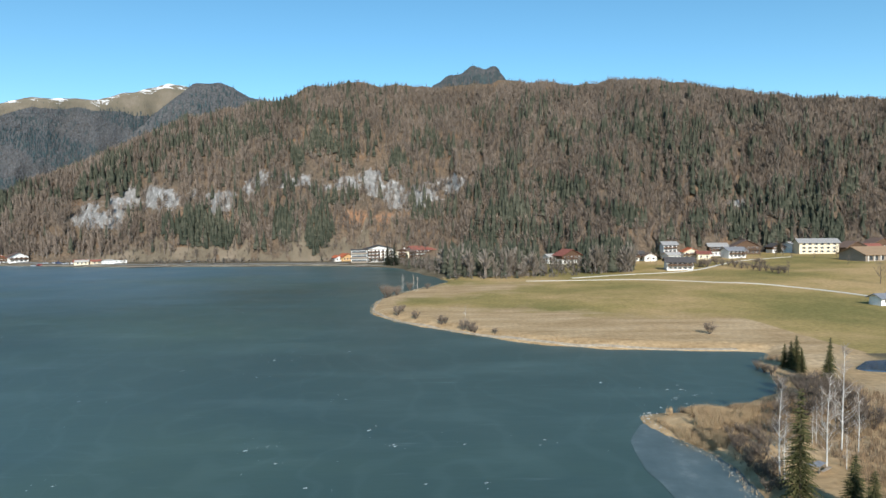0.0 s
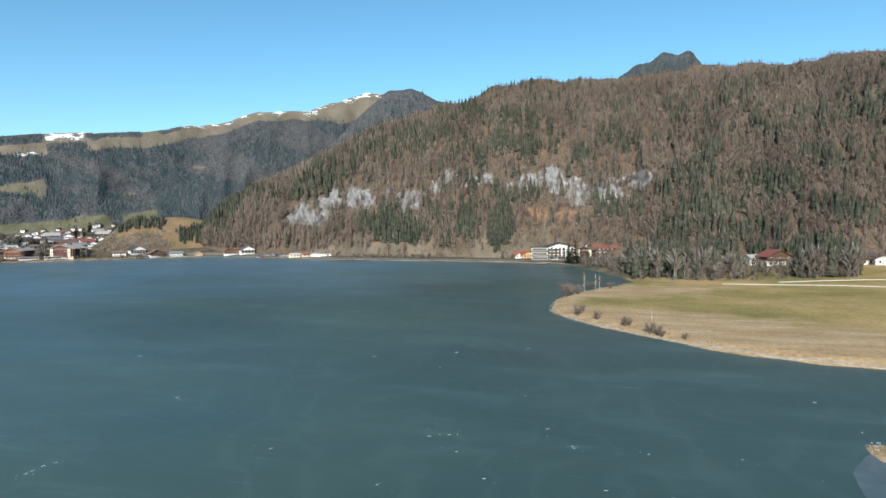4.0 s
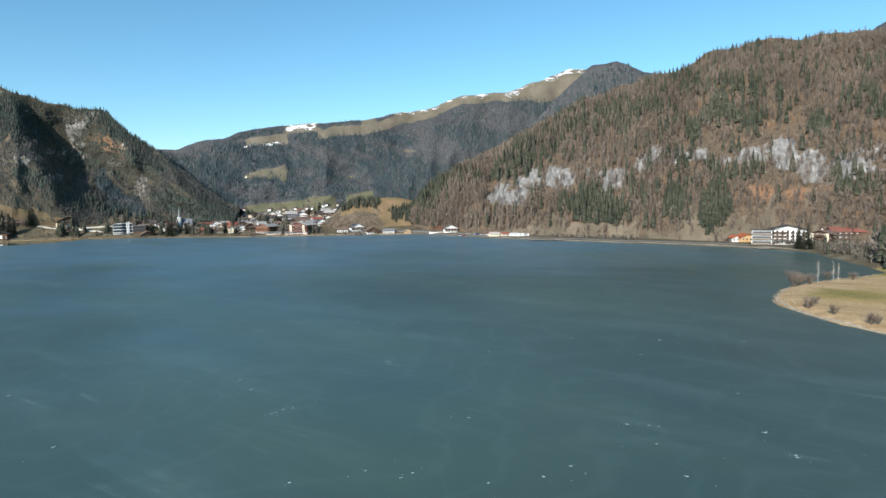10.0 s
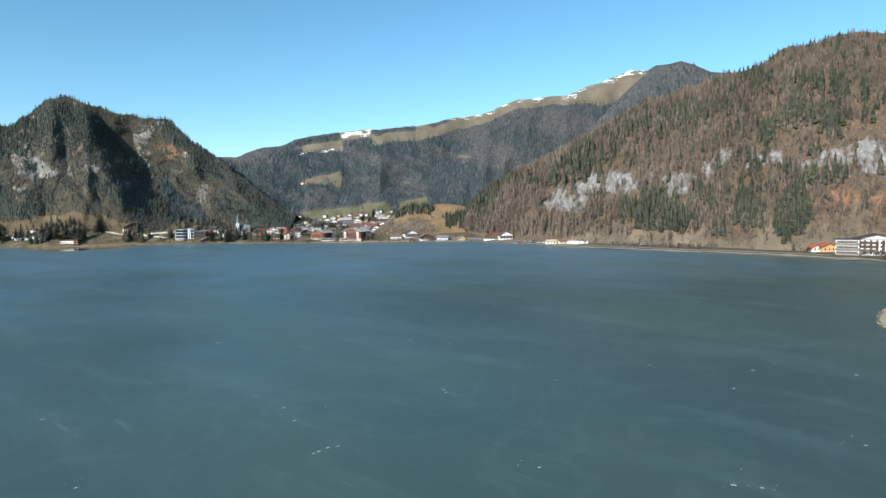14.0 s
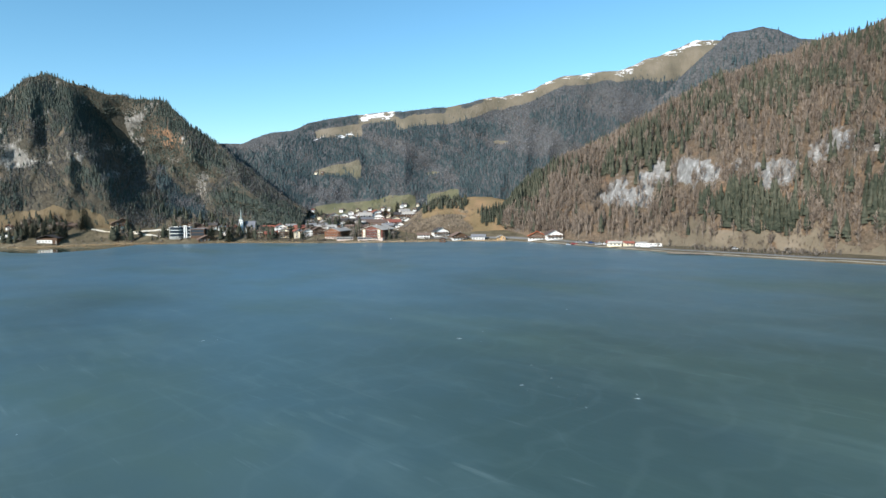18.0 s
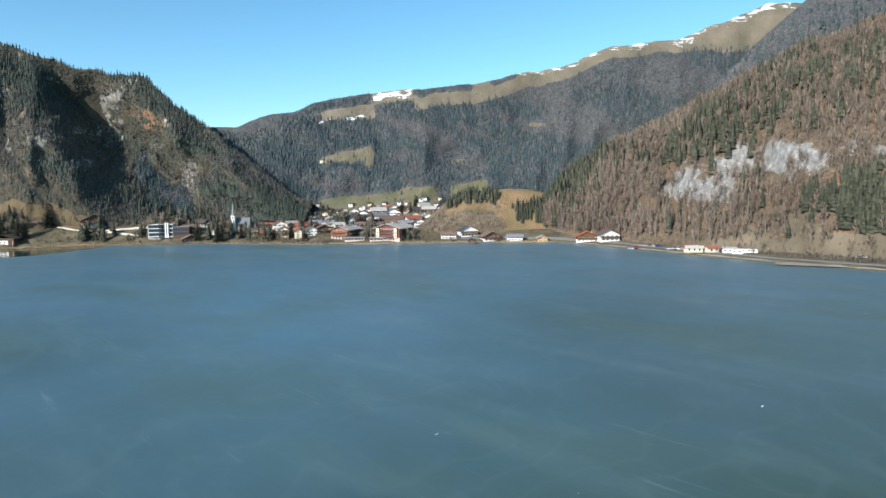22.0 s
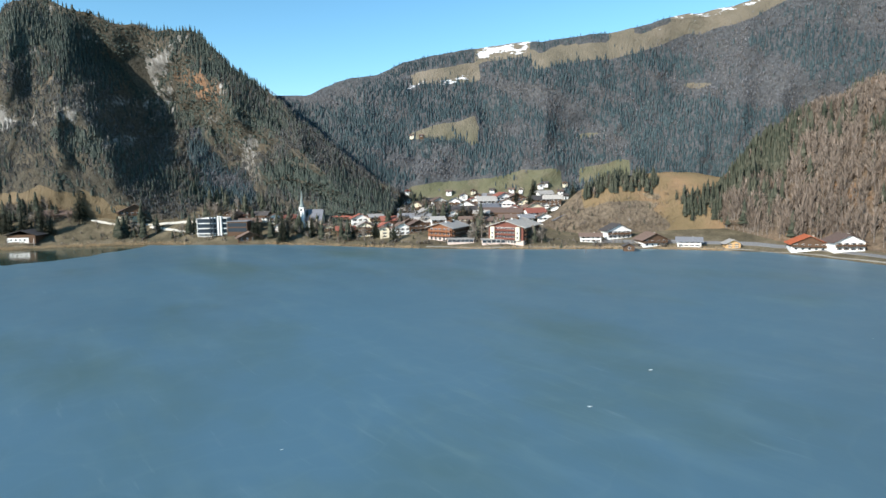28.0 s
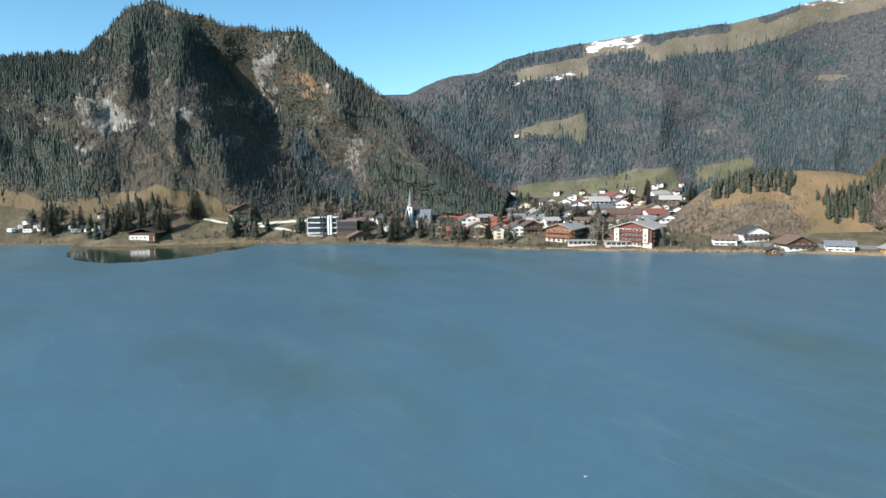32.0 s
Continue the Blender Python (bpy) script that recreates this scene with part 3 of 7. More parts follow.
main_grass = 0.72 * smooth(0.13, 0.05, main.W + 0.08 * fbm(MA * 0.8, main.W * 6, 3, 44)) * smooth(1, 4, MA) * smooth(33, 29, MA)
left_rock = sum(k * blob(LA, LZ, a, z, ra, rz) for k, a, z, ra, rz in ((0.8, 74, 76, 0.7, 9), (0.75, 75.2, 72.2, 0.5, 7.7), (0.7, 70.5, 76, 1, 10.3), (0.55, 67, 116, 1.5, 12.9), (0.5, 72, 128.9, 1.2, 14.2)))
left_rock = left_rock * 0.85 + 0.5 * smooth(0.2, 0.85, fbm(LA * 0.9, LZ * 0.07, 4, 61)) * smooth(0.15, 0.35, left.W)
left_rust = 0.68 * blob(LA, left.W, 64.6, 0.74, 2.2, 0.17) + 0.4 * blob(LA, left.W, 76, 0.85, 2, 0.12)
left_grass = np.maximum(0.9 * smooth(0.13, 0.07, left.W + 0.03 * fbm(LA * 0.8, LA * 0, 3, 4)) * smooth(66.5, 69.5, LA), 0.0)
far_wob = 0.5 * fbm(FA * 0.9, FZ * 0.05, 4, 5)
FE = (FZ - 29) / np.hypot(far.P[..., 0], far.P[..., 1]) * 100          # rise above the eye, metres in a hundred
FW = FE + 0.45 * far_wob


def between(x, a, b, soft):
    return smooth(a - soft, a + soft, x) * smooth(b + soft, b - soft, x)


DR = FE[:, -1:] - FE + 0.4 * far_wob * smooth(0.0, 0.6, FE[:, -1:] - FE)          # drop below the crest
pasture = np.interp(FA, [23, 25, 26.5, 28, 30, 34, 38, 42, 47, 48.2, 48.8, 70], [5.0, 4.2, 3.2, 1.8, 1.3, 1.4, 1.8, 2.3, 2.5, -2, -2, -2])
far_grass = np.maximum.reduce([
    between(FA + 0.3 * far_wob, 50.1, 53.9, 0.25) * between(FW, 4.1 + 0.2 * (FA - 50.4), 6.7 - 0.42 * (FA - 50.3), 0.25),
    between(FA + 0.5 * far_wob, 50.0, 53.8, 0.3) * between(DR, 1.2, 3.2 - 0.2 * (FA - 50), 0.25),
    smooth(0.4, -0.4, DR - pasture),
    smooth(0.3, -0.3, DR - 1.25) * between(FA, 47.0, 50.3, 0.4),
    between(FA, 45.6, 54.0, 0.5) * smooth(0.4, -0.4, FW - 0.55 - 0.2 * (52 - FA)),
    between(FA + 0.5 * far_wob, 42.0, 44.6, 0.4) * between(FW, 0.2, 2.5 - 0.3 * (FA - 42.2), 0.3),
    0.8 * blob(FA, FW, 44.2, 4.9, 0.9, 0.28), 0.7 * blob(FA, FW, 38.5, 9, 1.2, 0.4)])
dark_wood = np.maximum.reduce([between(FA, 50.2, 55.2, 0.2) * smooth(0.15, -0.15, DR - 1.35), between(FA, 43.0, 47.2, 0.2) * smooth(0.1, -0.1, DR - 0.8),
                               between(FA, 39.9, 41.7, 0.15) * smooth(0.1, -0.1, DR - 0.5)])
far_grass = far_grass * (1 - 0.95 * dark_wood)
far_snow = np.maximum.reduce([0.52 * between(FA, 46.4, 50.2, 0.5) * smooth(0.35, -0.35, DR - 0.95), 0.41 * smooth(1.0, 0.2, DR + 0.5 * far_wob) * smooth(43, 40, FA),
                              0.46 * between(FA, 50.4, 54.0, 0.3) * between(DR, 2.4, 2.9, 0.15), 0.8 * blob(FA, DR, 31.6, 0.0, 0.8, 0.9), 0.9 * blob(FA, DR, 23.3, 0.0, 0.6, 0.5), 0.6 * blob(FA, DR - 0.5 * (26 - FA), 25.4, 0.3, 0.9, 0.25)]) * (1 - dark_wood)
tagged(new("hill_main", main.mesh("hill_main", HILL, rock=main_rock, rust=main_rust, grass=main_grass)), "forested hill with pale limestone cliffs above the lake", "hill", kind="structure")
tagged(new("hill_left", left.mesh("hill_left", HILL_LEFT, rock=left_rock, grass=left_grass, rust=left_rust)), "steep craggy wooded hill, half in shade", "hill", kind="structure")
tagged(new("hill_far", far.mesh("hill_far", HILL_HAZED, grass=far_grass, snow=far_snow)), "high pasture mountain with snow patches along its crest", "mountain", kind="structure")
tagged(new("hill_hump", hump.mesh("hill_hump", HILL_HAZED)), "dark wooded summit behind the main hill", "hill", kind="structure")
tagged(new("hill_peak", peak.mesh("hill_peak", HILL_HAZED, rock=np.full(peak.W.shape, 0.1))), "rocky wooded peak behind the hill's crest", "hill", kind="structure")
knoll_shrub = smooth(40.6, 41.8, KA + 0.8 * patch(knoll, 0.08, 3)) * smooth(0.62, 0.45, knoll.W + 0.012 * (KA - 42) + 0.1 * patch(knoll, 0.1, 4))
knoll_shrub = np.maximum(knoll_shrub, smooth(44.6, 45.6, KA))
knoll_rock = 0.3 * blob(KA, knoll.W, 42.6, 0.3, 0.9, 0.16)
tagged(new("hill_knoll", knoll.mesh("hill_knoll", KNOLL, grass=1 - 0.95 * knoll_shrub, rock=knoll_rock)), "small grassy knoll with orange-brown turf above the shore road", "hill", kind="structure")


# ---- forest ----
def cone_tree(tiers, sides, seed, droop=0.06, trunk=True):
    """A spruce: a trunk and tiers of ragged skirts; unit height, unit width."""
    r = np.random.default_rng(seed)
    V, T, M = [], [], []
    for k in range(tiers):
        f = k / tiers
        z0, z1 = 0.08 + 0.86 * f, min(1.0, 0.08 + 0.86 * f + 1.55 / tiers + 0.03)
        rad = 0.5 * (1 - f) ** 0.85 + 0.03
        ang = np.linspace(0, 2 * np.pi, sides, endpoint=False) + r.random() * 3
        rr = rad * (0.7 + 0.55 * r.random(sides))
        o = len(V)
        V += [(a, b, c) for a, b, c in zip(np.cos(ang) * rr, np.sin(ang) * rr, z0 - droop * r.random(sides))] + [(0, 0, z1)]
        for i in range(sides):
            T.append((o + i, o + (i + 1) % sides, o + sides))
            M.append(0)
    if trunk:
        o = len(V)
        V += [(0.03, 0, 0), (-0.015, 0.026, 0), (-0.015, -0.026, 0), (0, 0, 0.5)]
        T += [(o, o + 1, o + 3), (o + 1, o + 2, o + 3), (o + 2, o, o + 3)]
        M += [1] * 3
    return np.array(V, float), np.array(T), np.array(M)


def bare_tree(branches, seed, spread=0.5, thick=0.035):
    """A leafless broadleaf: a trunk and sprays of twigs that fill a rounded crown; unit height, unit width."""
    r = np.random.default_rng(seed)
    V, T, M = [], [], []
    V += [(0.05, 0, 0), (-0.025, 0.043, 0), (-0.025, -0.043, 0), (0, 0, 0.86)]
    T += [(0, 1, 3), (1, 2, 3), (2, 0, 3)]
    M += [1] * 3
    for k in range(branches):
        a, up = r.random() * 2 * np.pi, -0.45 + 1.45 * (k + r.random()) / branches
        flat = math.sqrt(max(0.02, 1 - up * up))
        reach = 0.72 + 0.32 * r.random()
        p1 = np.array((np.cos(a) * flat * spread * reach, np.sin(a) * flat * spread * reach, 0.6 + 0.4 * up * reach))
        p0 = np.array((0, 0, max(0.18, p1[2] - 0.16 - 0.22 * r.random())))
        side = np.array((-np.sin(a), np.cos(a), 0)) * thick * (0.9 + r.random())
        o = len(V)
        m = p0 * 0.42 + p1 * 0.58 + np.array((0, 0, -0.02))
        V += [tuple(p0), tuple(m + side), tuple(p1), tuple(m - side + np.array((0, 0, thick * 1.6)))]
        T += [(o, o + 1, o + 2), (o, o + 2, o + 3)]
        M += [0] * 2
    return np.array(V, float), np.array(T), np.array(M)


def forest(name, hill, count, density, conifer_share, height, mats, label, seed, detail, broad=0.5, bark=BARK, crest=0.62):
    rng = np.random.default_rng(seed)
    p, a, b = hill.sample(count, density, rng)
    share = conifer_share[a, b]
    is_con = rng.random(len(p)) < share
    con = [cone_tree(*detail[0], s) for s in range(4)]
    dec = [bare_tree(detail[1], s, 0.5, 0.42 / detail[1] + 0.006) for s in range(10, 15)]
    for flag, kinds, suffix, m in ((True, con, "conifers", (mats[0], BARK)), (False, dec, "bare_trees", (mats[1], bark))):
        s = np.where(is_con == flag)[0]
        if not len(s):
            continue
        h = height * (0.65 + 0.6 * rng.random(len(s))) * (1 - crest * smooth(0.84, 1.0, b[s] / (hill.rows - 1)))
        h = h * (1.12 if flag else 0.88)
        w = h * ((0.24 + 0.14 * rng.random(len(s))) if flag else (broad * (0.75 + 0.5 * rng.random(len(s)))))
        q = p[s] - np.array((0, 0, 0.3))
        me = scatter(name + "_" + suffix, kinds, q, np.stack([w, h], 1), rng.random(len(s)) * 6.28, rng.integers(0, len(kinds), len(s)), m)
        tagged(new(name + "_" + suffix, me), label + (" of dark spruce" if flag else " of leafless brown beech"), "forest", kind="stuff")


clump = np.maximum.reduce([blob(MA, MZ, 20.6, 23, 2.7, 14), blob(MA, MZ, 11.0, 20, 1.6, 15), blob(MA, MZ, 0.9, 36, 1.5, 10), blob(MA, MZ, 14.0, 22, 1.2, 12),
                           blob(MA, MZ, 8.2, 84, 0.9, 9), blob(MA, MZ, 3.4, 80, 0.8, 12), blob(MA, MZ, 12.6, 82, 0.7, 10),
                           smooth(32, 36, MA) * smooth(0.3, 0.6, main.W) * (0.5 + 0.4 * patch(main, 0.05, 98)).clip(0, 1), (smooth(3.0, -8, MA) * smooth(0.6, 0.15, main.W) * (0.3 + 0.55 * patch(main, 0.03, 91))).clip(0, 1)])
clump = (clump * (0.85 + 0.5 * patch(main, 0.05, 92))).clip(0, 1)
bare = np.maximum(main_grass, 0.8 * main_rust.clip(0, 1))
md = np.maximum((0.8 - 0.75 * main_rock).clip(0.28, 1) * (1 - 0.85 * bare) * smooth(0, 0.05, main.W), smooth(0.35, 0.6, clump) * (1 - main_rock.clip(0, 0.8)))
mc = (0.03 + 0.5 * patch(main, 0.024, 71) + 0.7 * patch(main, 0.06, 171) * smooth(0.2, 0.5, main.W) + 0.06 * smooth(2, -10, MA) * smooth(0.75, 0.35, main.W) + 0.12 * smooth(-8, -24, MA)).clip(0.02, 0.8) * (1 - 0.93 * smooth(0.58 + 0.1 * smooth(-14, -26, MA), 0.84, main.W + 0.12 * patch(main, 0.03, 73)) * (1 - 0.5 * smooth(0, 8, MA))) * (1 - 0.35 * smooth(-2, -12, MA))
md = md * np.maximum(1 - smooth(0.12, 0.3, main.W) * smooth(0.75, 0.6, main.W) * smooth(-6, 2, MA), (0.75 + 0.75 * patch(main, 0.055, 72)).clip(0.25, 1))
mc = np.maximum(mc, 0.97 * smooth(0.3, 0.55, clump))
forest("hill_forest", main, 33000, md, mc, 12.4, (SPRUCE, TWIG), "dense hillside forest", 1, ((7, 7), 22), 0.38, TRUNK_GREY)
foot = smooth(0.2, 0.1, main.W) * smooth(0, 3, MA) * smooth(34, 30, MA) * (0.55 + 0.6 * patch(main, 0.06, 64)).clip(0, 1)
forest("foot_shrubs", main, 34000, foot, foot * 0.02, 3.2, (SPRUCE, TWIG), "shrubs at the hill's foot", 21, ((4, 5), 14))
ld = (0.9 - 1.0 * np.maximum(left_rock, 0.95 * left_grass) - 0.5 * left_rust).clip(0.04, 1) * (0.85 + 0.4 * patch(left, 0.046, 12)).clip(0.45, 1)
lc = (0.36 + 0.75 * patch(left, 0.022, 33) + 0.2 * smooth(0.4, 0.7, left.W)).clip(0.06, 0.88)
forest("crag_forest", left, 42000, ld, lc, 4.7, (SPRUCE_CRAG_HAZED, TWIG_CRAG_HAZED), "steep hillside forest", 2, ((5, 6), 12), crest=0.2)
fd = np.maximum((1.0 - 1.5 * np.maximum(far_grass, far_snow)).clip(0.03, 1), smooth(0.35, 0.6, dark_wood))
fc = np.maximum((0.62 + 1.3 * patch(far, 0.016, 5) + 1.1 * patch(far, 0.04, 6)).clip(0.02, 0.99), smooth(0.3, 0.5, dark_wood))
forest("mountain_forest", far, 33000, fd, fc, 3.5, (SPRUCE_HAZED, TWIG_HAZED), "distant mountain forest", 3, ((3, 5), 7), 0.62)
con_top = between(KA, 41.6, 45.2, 0.3) * smooth(0.58, 0.72, knoll.W + 0.12 * patch(knoll, 0.12, 6))
con_low = between(KA, 38.0, 40.4, 0.3) * between(knoll.W, 0.12, 0.55, 0.06)
con_right = smooth(38.2, 37.4, KA) * 0.8
forest("crest_wood", far, 42000, smooth(0.4, 0.7, dark_wood) * 0.95, dark_wood, 4.4, (SPRUCE_HAZED, TWIG_HAZED), "dark crest wood", 18, ((4, 5), 7))
forest("knoll_wood", knoll, 1500, np.maximum.reduce([con_top * 0.75, con_low * 0.85, con_right * 0.5]), 0.35 + 0.55 * np.maximum(con_low, con_top), 7.0, (SPRUCE, TWIG), "knoll wood", 6, ((11, 8), 20))
forest("knoll_shrubs", knoll, 1300, 0.75 * knoll_shrub, knoll_shrub * 0.03, 2.6, (SPRUCE, TWIG), "knoll shrubs", 16, ((5, 6), 14))
ones = np.ones(hump.W.shape)
forest("summit_forest", hump, 2600, ones * 0.97, ones * 0.93, 6.0, (SPRUCE_HAZED, TWIG_HAZED), "summit forest", 4, ((4, 5), 8))
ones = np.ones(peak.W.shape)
forest("peak_forest", peak, 6500, ones * 0.95, ones * 0.9, 6.5, (SPRUCE_HAZED, TWIG_HAZED), "rocky summit forest", 5, ((4, 5), 8))

# ---- building materials ----
def stucco(name, col):
    return plain(name, col, 0.9, 0.06, 0.8)


def boards(name, col, scale=6.0):
    m, t, b = material(name, 0.75, 0, 0.25)
    c = ramp(t, noise_of(t, 1.2, 5, 0.6, (1, 1, scale)), [(0.3, tuple(v * 0.65 for v in col)), (0.7, tuple(v * 1.25 for v in col))])
    t.links.new(c, b.inputs["Base Color"])
    return m


def tiles(name, col, rough=0.8):
    m, t, b = material(name, rough, 0, 0.25)
    obj = t.nodes.new("ShaderNodeObjectInfo")
    n = ramp(t, noise_of(t, 2.2, 5, 0.65), [(0.3, tuple(v * 0.7 for v in col)), (0.7, tuple(v * 1.25 for v in col))])
    age = ramp(t, obj.outputs["Random"], [(0.0, (0.75, 0.75, 0.78)), (1.0, (1.2, 1.15, 1.1))])
    t.links.new(mix(t, 1.0, n, age, "MULTIPLY"), b.inputs["Base Color"])
    bump(t, b, noise_of(t, 4.0, 2, 0.5, (1, 1, 3)), 0.3, 0.05)
    return m


PLASTER_WHITE = stucco("white_render", (0.78, 0.77, 0.74))
PLASTER_CREAM = stucco("cream_render", (0.72, 0.64, 0.48))
PLASTER_OCHRE = stucco("ochre_render", (0.6, 0.38, 0.18))
PLASTER_PINK = stucco("pink_render", (0.62, 0.5, 0.44))
WOOD_DARK = boards("dark_timber", (0.11, 0.065, 0.04))
WOOD_RED = boards("red_brown_timber", (0.175, 0.064, 0.046))
WOOD_ORANGE = boards("orange_brown_timber", (0.24, 0.1, 0.05))
WOOD_PALE = boards("weathered_timber", (0.3, 0.25, 0.2))
ROOF_BROWN = tiles("brown_roof_tiles", (0.16, 0.115, 0.095))
ROOF_RED = tiles("red_roof_tiles", (0.27, 0.1, 0.075))
ROOF_ORANGE = tiles("orange_red_roof_tiles", (0.45, 0.13, 0.06))
ROOF_DARK = tiles("dark_roof_tiles", (0.075, 0.07, 0.07))
ROOF_GREY = tiles("pale_grey_roof", (0.38, 0.37, 0.35))
ROOF_SLATE = tiles("blue_grey_roof", (0.2, 0.21, 0.23), 0.5)
CONCRETE = plain("concrete", (0.5, 0.49, 0.46), 0.85, 0.15, 1.0)
GRAVEL = plain("pale_gravel", (0.62, 0.58, 0.5), 0.95, 0.15, 1.5)
ASPHALT = plain("asphalt", (0.2, 0.2, 0.2), 0.9, 0.15, 0.8)
STONE = plain("shore_stone", (0.36, 0.34, 0.3), 0.9, 0.3, 1.2)
RUBBER = plain("rubber", (0.02, 0.02, 0.02), 0.8, 0.1, 3)
GLASS, gt, gb = material("window_glass", 0.08, 0, 0.6)
gb.inputs["Base Color"].default_value = (0.035, 0.045, 0.055, 1)
SPIRE = plain("weathered_copper_spire", (0.22, 0.26, 0.25), 0.6, 0.15, 1.0, 0.2)
PAINT = [plain("car_paint_" + n, c, 0.35, 0.05, 1, 0.1, 0.5) for n, c in
         (("silver", (0.45, 0.46, 0.48)), ("red", (0.3, 0.03, 0.03)), ("dark", (0.03, 0.035, 0.045)), ("white", (0.75, 0.75, 0.75)), ("blue", (0.04, 0.08, 0.2)))]
SHELL = plain("caravan_shell", (0.78, 0.78, 0.76), 0.5, 0.05, 1)

BOX_F = np.array([(0, 3, 2, 1), (4, 5, 6, 7), (0, 1, 5, 4), (1, 2, 6, 5), (2, 3, 7, 6), (3, 0, 4, 7)])


class Solid:
    """Collects boxes and prisms into one mesh."""

    def __init__(self):
        self.v, self.f, self.m = [], [], []

    def add(self, verts, faces, mat=0):
        o = len(self.v)
        self.v += [tuple(p) for p in verts]
        self.f += [tuple(int(i) + o for i in f) for f in faces]
        self.m += [mat] * len(faces)
        return self

    def box(self, x0, x1, y0, y1, z0, z1, mat=0):
        return self.add([(x0, y0, z0), (x1, y0, z0), (x1, y1, z0), (x0, y1, z0), (x0, y0, z1), (x1, y0, z1), (x1, y1, z1), (x0, y1, z1)], BOX_F, mat)

    def prism(self, outline, y0, y1, mat=0):
        """An x-z outline drawn out along y."""
        n = len(outline)
        v = [(x, y0, z) for x, z in outline] + [(x, y1, z) for x, z in outline]
        f = [tuple(range(n)), tuple(range(2 * n - 1, n - 1, -1))] + [(i, n + i, n + (i + 1) % n, (i + 1) % n) for i in range(n)]
        return self.add(v, f, mat)

    def tube(self, p0, p1, r0, r1, sides=6, mat=0):
        p0, p1 = Vector(p0), Vector(p1)
        q = (p1 - p0).to_track_quat("Z", "Y")
        ring = [Vector((math.cos(i * 2 * math.pi / sides), math.sin(i * 2 * math.pi / sides), 0)) for i in range(sides)]
        v = [p0 + q @ (c * r0) for c in ring] + [p1 + q @ (c * r1) for c in ring]
        f = [(i, (i + 1) % sides, sides + (i + 1) % sides, sides + i) for i in range(sides)] + [tuple(range(sides - 1, -1, -1)), tuple(range(sides, 2 * sides))]
        return self.add(v, f, mat)

    def mesh(self, name, *mats):
        me = bpy.data.meshes.new(name)
        me.from_pydata(self.v, [], self.f)
        for m in mats:
            me.materials.append(m)
        if len(mats) > 1:
            me.polygons.foreach_set("material_index", self.m)
        me.update()
        return me


def part(name, me, parent, label="", at=(0, 0, 0), turn=0.0):
    ob = new(name, me)
    ob.parent = parent
    ob.location = at
    ob.rotation_euler = (0, 0, radians(turn))
    return tagged(ob, label) if label else ob


def thing(name, x, y, z, turn, label, category, group=""):
    ob = new(name)
    ob.matrix_world = pose(x, y, z, 0, 0, turn)
    ob.empty_display_size = 0.5
    return tagged(ob, label, category, group)


MESHES = {}


def cached(key, build):
    if key not in MESHES:
        MESHES[key] = build()
    return MESHES[key]


def ground_at(x, y):
    return float(ground_height(np.array([x]), np.array([y]))[0])


def facing(x, y):
    """The turn that makes a house's front (its -y side) look over the lake."""
    return float(azimuth(x, y)) * 0.6 + 20


def window_mesh(w, h, shutters=False):
    def build():
        s = Solid().box(-w / 2 - 0.09, w / 2 + 0.09, -0.07, 0.02, -0.09, h + 0.09, 0).box(-w / 2, w / 2, -0.1, -0.02, 0, h, 1)
        if shutters:
            s.box(-w / 2 - 0.5, -w / 2 - 0.12, -0.08, 0.0, 0, h, 2).box(w / 2 + 0.12, w / 2 + 0.5, -0.08, 0.0, 0, h, 2)
        return s.mesh("window", PLASTER_WHITE, GLASS, WOOD_DARK)
    return cached(("window", round(w, 1), round(h, 1), shutters), build)


def window_row(parent, w, h, y, z, count, span, shutters=False, turn=0.0, x0=0.0):
    me = window_mesh(w, h, shutters)
    for i in range(count):
        x = x0 + (i - (count - 1) / 2) * span / max(count, 1)
        if turn:
            part("window", me, parent, "", (y, x, z), turn)
        else:
            part("window", me, parent, "", (x, y, z))


def balcony_mesh(w, d, wood):
    def build():
        s = Solid().box(-w / 2, w / 2, -d, 0, -0.14, 0)
        s.box(-w / 2, w / 2, -d, -d + 0.08, 0.16, 0.95)
        s.box(-w / 2, -w / 2 + 0.07, -d, 0, 0.16, 0.95).box(w / 2 - 0.07, w / 2, -d, 0, 0.16, 0.95)
        for k in range(int(w / 1.6) + 1):
            x = -w / 2 + 0.05 + k * (w - 0.1) / max(1, int(w / 1.6))
            s.box(x - 0.05, x + 0.05, -d - 0.02, -d + 0.1, 0, 1.0)
        return s.mesh("balcony", wood)
    return cached(("balcony", round(w, 1), round(d, 1), wood.name), build)


def gable_roof(w, d, h, rise, over, thick=0.22):
    """Roof slabs over a house w wide (across the ridge) and d deep; ridge along y."""
    def build():
        k = rise / (w / 2)
        lo = h - k * over
        s = Solid()
        for g in (-1, 1):
            o = [(0, h + rise), (g * (w / 2 + over), lo), (g * (w / 2 + over), lo + thick), (0, h + rise + thick)]
            s.prism(o if g < 0 else o[::-1], -d / 2 - over, d / 2 + over)
        return s
    return build()


ROOF_WORD = {ROOF_BROWN: "brown", ROOF_RED: "red", ROOF_ORANGE: "orange-red", ROOF_DARK: "dark", ROOF_GREY: "pale grey", ROOF_SLATE: "blue-grey"}
WALL_WORD = {PLASTER_WHITE: "white rendered", PLASTER_CREAM: "cream rendered", PLASTER_OCHRE: "ochre rendered", PLASTER_PINK: "pinkish rendered", WOOD_DARK: "dark timber"}


